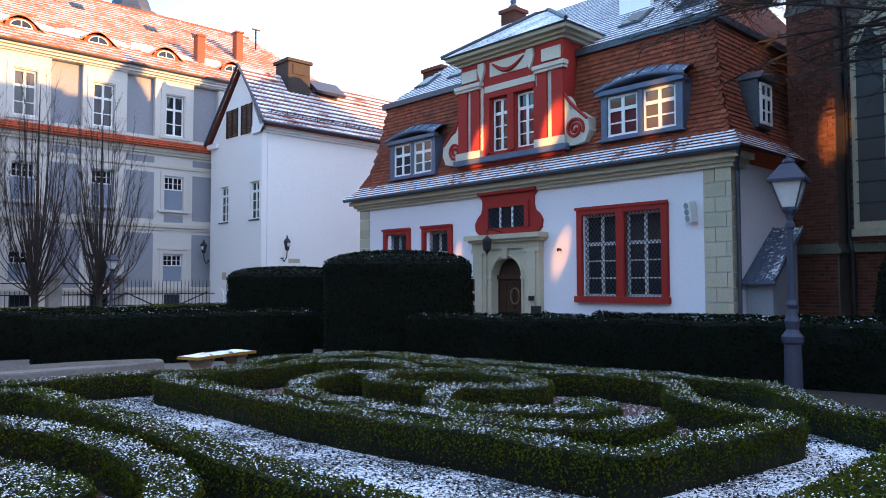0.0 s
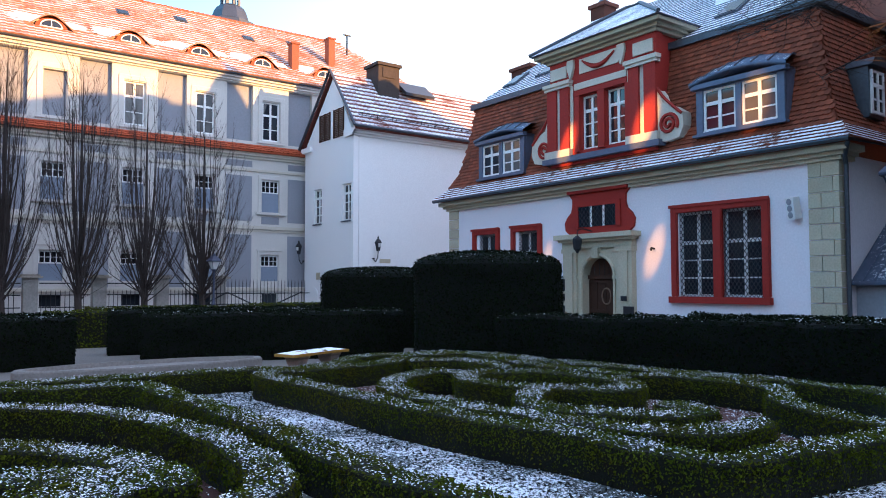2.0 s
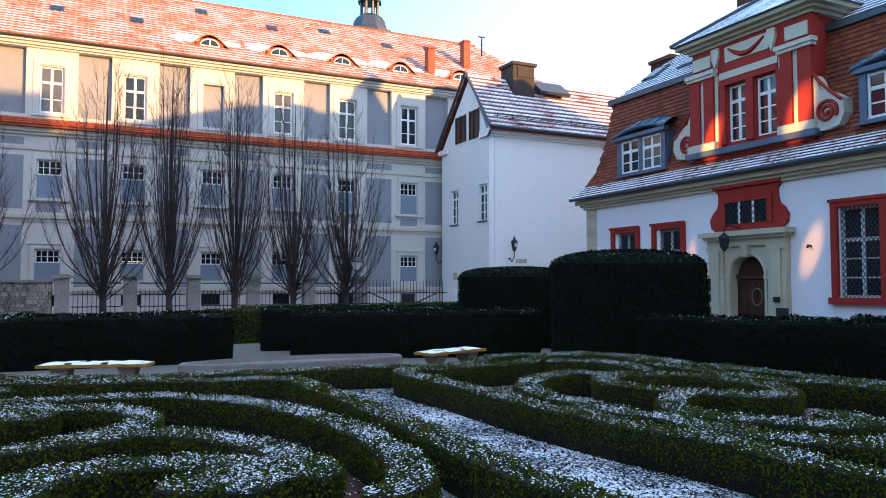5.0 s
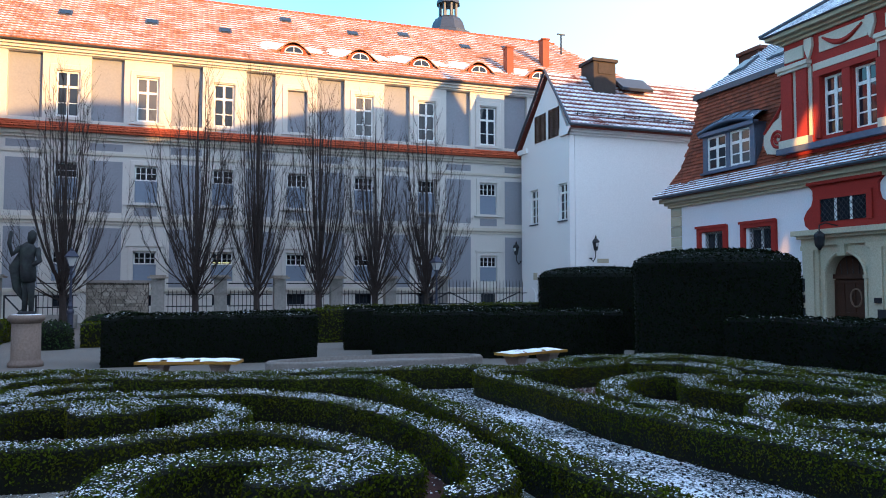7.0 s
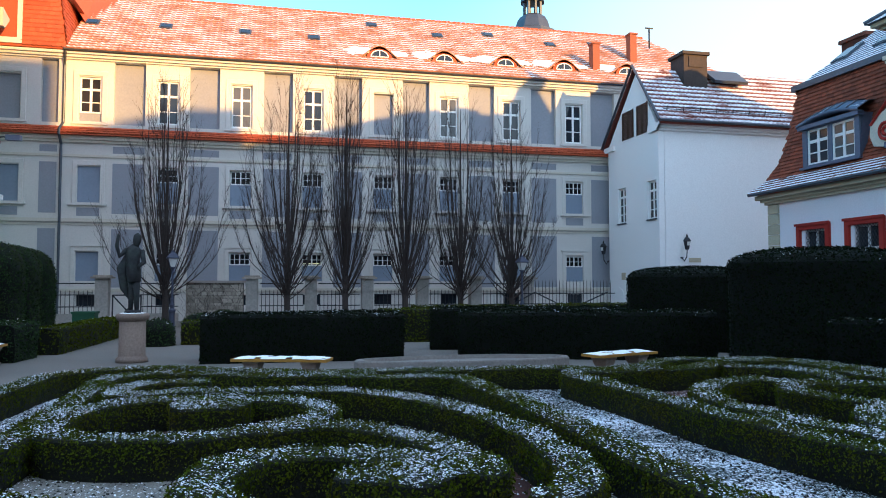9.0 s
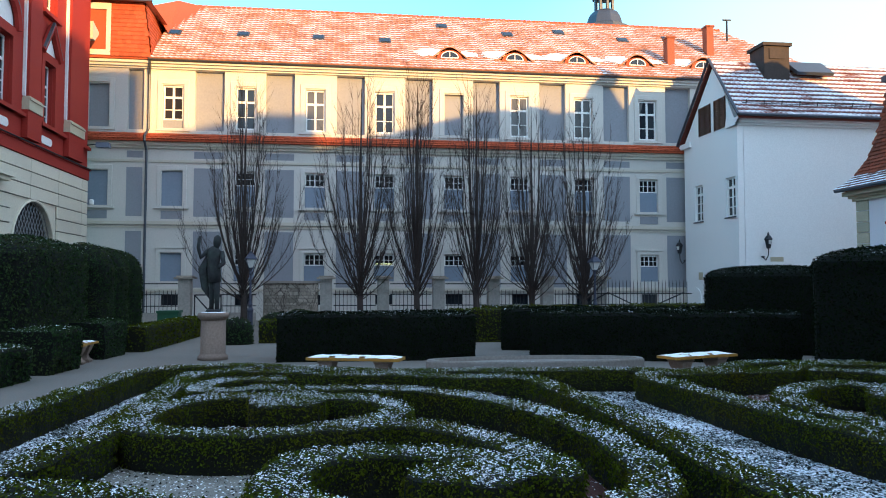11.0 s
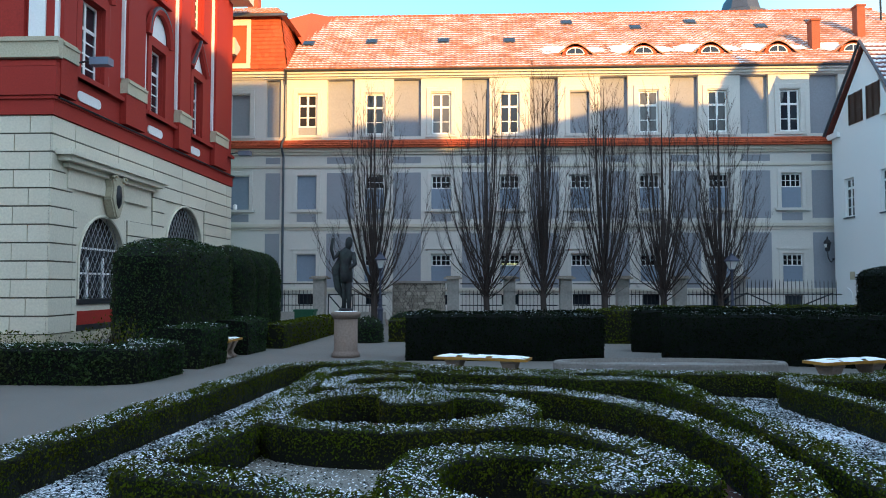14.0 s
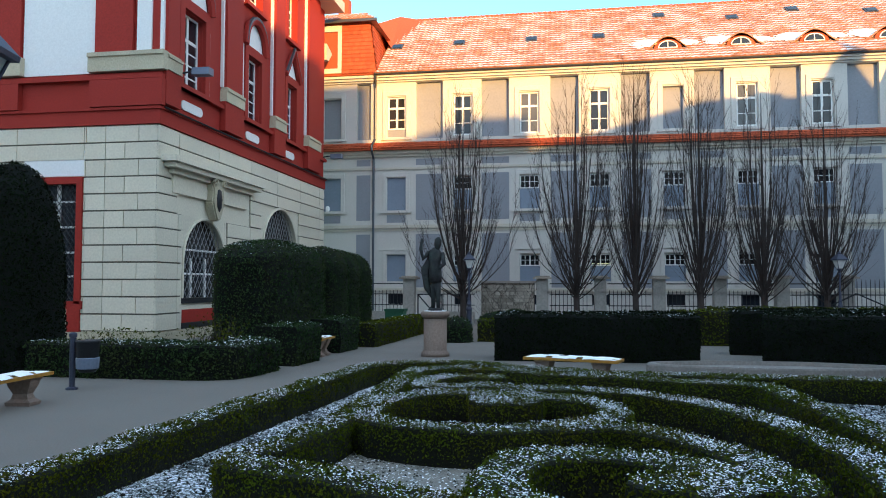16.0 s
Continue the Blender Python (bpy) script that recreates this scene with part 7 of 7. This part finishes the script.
lathe(bm, [(0.285, 1.045), (0.27, 1.055), (0.2, 1.06), (0.02, 1.062)], 24)
part("snow", smooth(bm), SNOW, ped, "thin snow on the cap")
bm = bmesh.new()
lathe(bm, [(0.2, 1.06), (0.2, 1.1), (0.17, 1.12)], 16)
tube(bm, [(-0.06, 0, 1.1), (-0.05, 0.03, 1.5), (-0.02, 0, 1.85)], [0.055, 0.075, 0.11], 10)
tube(bm, [(0.1, -0.05, 1.1), (0.09, -0.06, 1.5), (0.05, 0, 1.85)], [0.055, 0.075, 0.11], 10)
tube(bm, [(0.01, 0, 1.72), (0.0, 0, 1.95), (-0.02, 0, 2.2), (0.0, 0, 2.42), (0.03, -0.02, 2.52)], [0.17, 0.18, 0.16, 0.2, 0.08], 12)
tube(bm, [(0.05, -0.02, 2.48), (0.07, -0.04, 2.6), (0.09, -0.05, 2.72), (0.09, -0.05, 2.78)], [0.06, 0.1, 0.1, 0.03], 10)
tube(bm, [(-0.18, 0, 2.42), (-0.34, -0.06, 2.28), (-0.4, -0.1, 2.5), (-0.36, -0.1, 2.75)], [0.07, 0.06, 0.05, 0.035], 8)
tube(bm, [(0.19, 0, 2.4), (0.26, -0.1, 2.15), (0.14, -0.2, 2.05)], [0.07, 0.06, 0.045], 8)
tube(bm, [(-0.1, 0.1, 2.35), (-0.3, 0.1, 2.0), (-0.24, 0.08, 1.6), (-0.1, 0.08, 1.35)], [0.1, 0.14, 0.1, 0.03], 8)
single("statue", smooth(bm), BRONZE, "dark bronze standing figure on the pedestal", "statue", pose(PX, PY, 0.0) @ Matrix.Diagonal((0.84, 0.84, 1, 1)))


# ---- lamp posts ----
def lamp_post(x, y, height, label):
    k = height / 3.55
    lp = thing("street_lamp", label, "street lamp", pose(x, y, 0) @ Matrix.Diagonal((k, k, k, 1)), group="garden lamps")
    bm = bmesh.new()
    lathe(bm, [(0.15, 0), (0.15, 0.1), (0.125, 0.14), (0.12, 0.78), (0.15, 0.82), (0.155, 0.9), (0.11, 0.95), (0.085, 1.0), (0.10, 1.08), (0.11, 1.12), (0.08, 1.2), (0.062, 1.3), (0.085, 1.36), (0.062, 1.42)], 12)
    part("base", bm, LAMPBLUE, lp, "fluted cast iron base")
    bm = bmesh.new()
    lathe(bm, [(0.055, 1.4), (0.042, 2.45), (0.07, 2.48), (0.07, 2.54), (0.04, 2.58), (0.055, 2.66), (0.1, 2.72), (0.11, 2.76)], 10)
    part("shaft", bm, LAMPBLUE, lp)
    bm = bmesh.new()
    for q in range(4):
        a = math.pi / 4 + math.pi / 2 * q
        tube(bm, [(0.13 * math.cos(a), 0.13 * math.sin(a), 2.76), (0.3 * math.cos(a), 0.3 * math.sin(a), 3.16)], 0.013, 5)
    box(bm, -0.1, 0.1, -0.1, 0.1, 2.745, 2.775)
    part("lantern_frame", bm, LAMPBLUE, lp)
    bm = bmesh.new()
    lathe(bm, [(0.125, 2.78), (0.285, 3.15)], 4)
    bmesh.ops.rotate(bm, verts=bm.verts, cent=(0, 0, 0), matrix=Matrix.Rotation(radians(45), 3, "Z"))
    part("glass", bm, LAMPGLASS, lp, "milky lantern glass")
    bm = bmesh.new()
    lathe(bm, [(0.36, 3.14), (0.37, 3.18), (0.22, 3.32), (0.15, 3.4), (0.09, 3.42)], 4)
    bmesh.ops.rotate(bm, verts=bm.verts, cent=(0, 0, 0), matrix=Matrix.Rotation(radians(45), 3, "Z"))
    part("roof", bm, LAMPBLUE, lp)
    bm = bmesh.new()
    lathe(bm, [(0.07, 3.4), (0.09, 3.44), (0.08, 3.48), (0.03, 3.5), (0.035, 3.53), (0.01, 3.55)], 10)
    part("finial", bm, LAMPBLUE, lp)
    lp.matrix_basis = lp.matrix_basis @ pose(0, 0, 0, 0, 0, 12)


lamp_post(11.04, 4.38, 3.55, "blue-grey iron lantern post beside the dark hedge")
lamp_post(-4.17, 4.5, 3.72, "blue-grey iron lantern post by the path")
lamp_post(-3.62, 28.5, 2.97, "blue-grey iron lantern post before the fence")
lamp_post(9.8, 28.5, 2.9, "blue-grey iron lantern post among the trees")

# ---- litter bin ----
lb = thing("litter_bin", "grey litter bin hung on a blue-grey post", "litter bin", pose(-7.67, 10.65, 0))
bm = bmesh.new()
lathe(bm, [(0.09, 0), (0.09, 0.03), (0.045, 0.05), (0.045, 0.82), (0.06, 0.83), (0.06, 0.88), (0.03, 0.9)], 10)
part("post", bm, LAMPBLUE, lb)
bm = bmesh.new()
lathe(bm, [(0.12, 0.28), (0.15, 0.32), (0.175, 0.74), (0.185, 0.75), (0.185, 0.78), (0.16, 0.78)], 16, 0.25, 0.02)
part("bucket", smooth(bm), IRON, lb)
bm = bmesh.new()
lathe(bm, [(0.155, 0.33), (0.168, 0.34), (0.178, 0.5), (0.17, 0.51)], 16, 0.25, 0.02)
part("band", bm, PLASTIC, lb, "pale grey ribbed band")
bm = bmesh.new()
box(bm, -0.35, 0.35, -0.3, 0.3, 0, 0.68)
box(bm, -0.39, 0.39, -0.34, 0.34, 0.68, 0.76)
GREEN = material("green_plastic", (0.025, 0.085, 0.045), 0.5, spread=0.1, grain=20, bump=0.03)
single("green_container", bevelled(bm, 0.03, 2), GREEN, "green plastic container by the hedge", "container", pose(-6.3, 27.5, 0))

# ---- fence, gate piers and rubble wall before the institute ----
FY = 31.0
FENCESTONE = material("weathered_pier_stone", (0.34, 0.32, 0.29), 0.9, spread=0.18, grain=14, stain=1.5, bump=0.2)


def pier(x, h=1.92):
    p = thing("fence_pier", "square pale stone fence pier with flat cap", "pier", pose(x, FY, 0), group="fence piers")
    bm = bmesh.new()
    box(bm, -0.24, 0.24, -0.24, 0.24, 0, h)
    part("shaft", bevelled(bm, 0.02), FENCESTONE, p)
    bm = bmesh.new()
    box(bm, -0.38, 0.38, -0.38, 0.38, h, h + 0.07)
    box(bm, -0.3, 0.3, -0.3, 0.3, h + 0.07, h + 0.13)
    part("cap", bevelled(bm, 0.02), FLINT, p)


PIERS = [-9.5, -6.5, -0.87, 1.48, 3.81, 6.16, 8.51, 10.88]
for x in PIERS:
    pier(x)
for a, b in list(zip(PIERS, PIERS[1:])) + [(-13, -9.5)]:
    if (a, b) == (-6.5, -0.87):
        a, b = -5.4, -3.4
    fn = thing("iron_fence", "black iron railing between stone piers", "fence", pose(0, FY, 0), group="fence panels")
    bm = bmesh.new()
    for z in (0.82, 1.28):
        box(bm, a + 0.3, b - 0.3, -0.02, 0.02, z - 0.02, z + 0.02)
    part("rail", bm, IRON, fn)
    bm = bmesh.new()
    tube(bm, [(a + 0.3, 0, 1.72), (b - 0.3, 0, 1.72)], 0.025, 5)
    part("top_pipe", bm, IRON, fn)
    n = int((b - a - 0.6) / 0.16)
    for k in range(n):
        bm = bmesh.new()
        x = a + 0.38 + k * 0.16
        tube(bm, [(x, 0, 0.5), (x, 0, 1.45)], 0.013, 4)
        part("bar", bm, IRON, fn)
    bm = bmesh.new()
    box(bm, a + 0.3, b - 0.3, -0.12, 0.12, 0, 0.55)
    part("footing", bm, FENCESTONE, fn)
gt = thing("iron_gate", "black iron gate with diagonal braces", "gate", pose(0, FY - 1.2, 0))
bm = bmesh.new()
for x in (-5.9, -4.9):
    tube(bm, [(x, 0, 0.1), (x, 0, 1.3)], 0.03, 5)
    part("stile", bm, IRON, gt)
    bm = bmesh.new()
for q in (((-5.9, 0, 0.15), (-4.9, 0, 1.28)), ((-5.9, 0, 1.28), (-4.9, 0, 0.15)), ((-5.9, 0, 1.28), (-4.9, 0, 1.28)), ((-5.9, 0, 0.15), (-4.9, 0, 0.15))):
    bm = bmesh.new()
    tube(bm, q, 0.028, 5)
    part("brace", bm, IRON, gt)
pf = thing("picket_fence", "tall black iron picket fence", "fence", pose(0, FY - 0.6, 0))
for k in range(34):
    bm = bmesh.new()
    x = 9.3 + k * 0.16
    tube(bm, [(x, 0, 0.3), (x, 0, 1.75), (x, 0, 1.9)], [0.015, 0.015, 0.003], 4)
    part("picket", bm, IRON, pf)
bm = bmesh.new()
for z in (0.85, 1.3):
    box(bm, 9.2, 14.8, -0.02, 0.02, z - 0.02, z + 0.02)
for q in (((9.3, -0.1, 0.5), (11.0, -0.1, 1.35)), ((11.0, -0.1, 1.35), (12.6, -0.1, 0.6)), ((12.6, -0.1, 0.6), (14.4, -0.1, 1.35))):
    tube(bm, q, 0.03, 5)
part("rail", bm, IRON, pf)
rw = thing("rubble_wall", "low rubble stone wall with bare creepers", "wall", pose(0, FY, 0))
bm = bmesh.new()
box(bm, -3.4, -1.2, -0.18, 0.2, 0, 1.74)
part("core", bm, MORTAR, rw)
bm = bmesh.new()
box(bm, -3.5, -1.1, -0.28, 0.28, 1.74, 1.84)
part("coping", bevelled(bm, 0.02), snowed(material("snowy_coping", (0.3, 0.26, 0.23), 0.9), cover=0.6, size=6), rw)
rg = random.Random(5)
z = 0.02
while z < 1.7:
    h = rg.uniform(0.1, 0.17)
    x = -3.4
    while x < -1.25:
        w = rg.uniform(0.16, 0.42)
        bm = bmesh.new()
        box(bm, x + 0.01, min(x + w, -1.2) - 0.01, -0.2 - rg.uniform(0, 0.03), -0.15, z, min(z + h, 1.74) - 0.012)
        part("stone", bevelled(bm, 0.02), FLINT, rw)
        x += w
    z += h
bm = bmesh.new()
for _ in range(26):
    x = rg.uniform(-3.4, -1.2)
    p = [(x, -0.24, 0)]
    for k in range(7):
        p.append((p[-1][0] + rg.uniform(-0.3, 0.3), -0.24 + rg.uniform(-0.02, 0.02), p[-1][2] + 0.25))
    tube(bm, p, 0.006, 4)
part("creeper", bm, BARK, rw)


# ---- trees ----
def limb(bm, rg, start, aim, length, r, bend, steps, sides):
    pts = [Vector(start)]
    d = Vector(aim).normalized()
    for k in range(steps):
        d = (d + Vector((rg.uniform(-1, 1), rg.uniform(-1, 1), rg.uniform(-0.3, 0.6))) * 0.07 + Vector((0, 0, bend))).normalized()
        pts.append(pts[-1] + d * length / steps)
    tube(bm, pts, [r * (1 - 0.82 * k / steps) for k in range(steps + 1)], sides)
    return pts


def hornbeam(x, y, height, spread, seed, label):
    """A bare upright tree: many limbs rise steeply from a short trunk and fan into fine twigs."""
    rg = random.Random(seed)
    tr = thing("bare_tree", label, "tree", pose(x, y, 0), group="bare upright trees")
    bm = bmesh.new()
    lathe_pts = [(0, 0, 0), (0.02, 0, 0.5), (0.0, 0.02, 1.2), (0.03, 0, height * 0.35), (0, 0, height * 0.7), (0.02, 0, height * 0.97)]
    tube(bm, lathe_pts, [0.17, 0.13, 0.115, 0.07, 0.04, 0.01], 8)
    part("trunk", bm, BARK, tr)
    bt = bmesh.new()
    shape = ((0.0, 0.25), (0.2, 0.62), (0.36, 1.0), (0.5, 0.98), (0.66, 0.78), (0.82, 0.56), (1.0, 0.26))

    def girth(h):
        for (h0, r0), (h1, r1) in zip(shape, shape[1:]):
            if h <= h1:
                return r0 + (r1 - r0) * (h - h0) / (h1 - h0)
        return shape[-1][1]

    for k in range(54):
        # each limb aims at a point on the egg-shaped outline and runs there almost straight
        tip = 0.32 + 0.68 * rg.random() ** 0.85
        a = k * 2.4 + rg.uniform(-0.4, 0.4)
        reach = 1.75 * spread * girth(tip) * rg.uniform(0.15, 1.0) ** 0.5
        top = tip * height * rg.uniform(0.96, 1.04)
        z = max(rg.uniform(0.9, 1.5), top * rg.uniform(0.1, 0.34))
        pts = []
        sway, turn = rg.uniform(-0.12, 0.12), a + math.pi / 2
        for q in range(9):
            g = q / 8
            w, side = reach * (1 - (1 - g) ** 2.3), sway * math.sin(math.pi * g)
            pts.append(Vector((math.cos(a) * w + math.cos(turn) * side + rg.uniform(-0.025, 0.025), math.sin(a) * w + math.sin(turn) * side + rg.uniform(-0.025, 0.025), z + (top - z) * g)))
        bl = bmesh.new()
        r0 = 0.032 if tip > 0.6 else 0.023
        tube(bl, pts, [r0 * (1 - 0.86 * q / 8) for q in range(9)], 5)
        part("limb", bl, BARK, tr)
        for q in range(2, 9):
            for _ in range(3 if q > 4 else 2):
                b = a + rg.gauss(0, 1.0)
                lean = rg.uniform(0.22, 0.75)
                tw = limb(bt, rg, pts[q], (math.cos(b) * lean, math.sin(b) * lean, 1.0), rg.uniform(0.4, 1.15), 0.0062, 0.05, 5, 3)
                for i in (1, 3):
                    c = b + rg.uniform(-1.3, 1.3)
                    limb(bt, rg, tw[i], (math.cos(c) * 0.6, math.sin(c) * 0.6, 1.0), rg.uniform(0.2, 0.55), 0.004, 0.06, 3, 3)
    for k in range(26):
        # thin low shoots that spread out sideways
        a = k * 2.4
        limb(bt, rg, (0, 0, 1.1 + k * 0.09), (math.cos(a), math.sin(a), rg.uniform(0.45, 1.0)), rg.uniform(1.0, 2.0) * spread, 0.009, 0.03, 6, 3)
    tagged(part("twig_mass", bt, BARK, tr), kind="stuff")
    return tr


hornbeam(-4.07, 30.0, 9.3, 1.4, 1, "bare grey upright tree before the fence")
hornbeam(0.5, 29.8, 9.9, 1.35, 2, "bare grey upright tree before the fence")
hornbeam(2.8, 30.0, 10.1, 1.0, 3, "bare narrow upright tree before the fence")
hornbeam(5.2, 29.6, 9.9, 1.05, 4, "bare narrow upright tree before the fence")
hornbeam(7.6, 30.0, 9.4, 1.08, 5, "bare narrow upright tree before the fence")
hornbeam(9.85, 30.0, 8.8, 1.25, 6, "bare grey upright tree before the fence")

# the old tree whose bare branches hang before the church
rg = random.Random(21)
ot = thing("old_tree", "old bare tree with drooping fine branches", "tree", pose(16.2, 2.2, 0))
bm = bmesh.new()
tube(bm, [(0, 0, 0), (0.1, 0.1, 2.5), (0, 0.4, 5), (0.1, 0.9, 8), (0, 1.2, 11)], [0.4, 0.33, 0.28, 0.2, 0.08], 10)
part("trunk", bm, BARK, ot)
bl, bt = bmesh.new(), bmesh.new()
for k in range(30):
    z = rg.uniform(5.5, 10.5)
    a = rg.uniform(0.2, 2.9)
    pts = limb(bl, rg, (0, 0.1 * z, z), (math.cos(a) * 0.9, math.sin(a), 0.35), rg.uniform(3.0, 5.5), 0.06, -0.05, 10, 5)
    for j in range(2, 11):
        for _ in range(4):
            b = rg.uniform(0, math.tau)
            tw = limb(bt, rg, pts[j], (math.cos(b), math.sin(b), rg.uniform(-0.5, 0.4)), rg.uniform(0.5, 1.3), 0.010, -0.06, 5, 3)
            for i in (2, 3, 4):
                c = rg.uniform(0, math.tau)
                limb(bt, rg, tw[i], (math.cos(c), math.sin(c), rg.uniform(-0.7, 0.3)), rg.uniform(0.2, 0.6), 0.005, -0.05, 3, 3)
for k in range(34):
    z = rg.uniform(7.0, 11.0)
    a = rg.uniform(1.25, 2.0)
    pts = limb(bl, rg, (0, 0.1 * z, z), (math.cos(a) * 0.8, math.sin(a), rg.uniform(0.0, 0.4)), rg.uniform(4.5, 7.5), 0.05, -0.035, 12, 5)
    for j in range(2, 13):
        for _ in range(3):
            b = rg.uniform(0, math.tau)
            tw = limb(bt, rg, pts[j], (math.cos(b), math.sin(b), rg.uniform(-0.7, 0.3)), rg.uniform(0.5, 1.3), 0.009, -0.06, 5, 3)
            for i in (2, 4):
                c = rg.uniform(0, math.tau)
                limb(bt, rg, tw[i], (math.cos(c), math.sin(c), rg.uniform(-0.8, 0.2)), rg.uniform(0.25, 0.7), 0.005, -0.05, 3, 3)
part("limb", bl, BARK, ot)
tagged(part("twig_mass", bt, BARK, ot), kind="stuff")
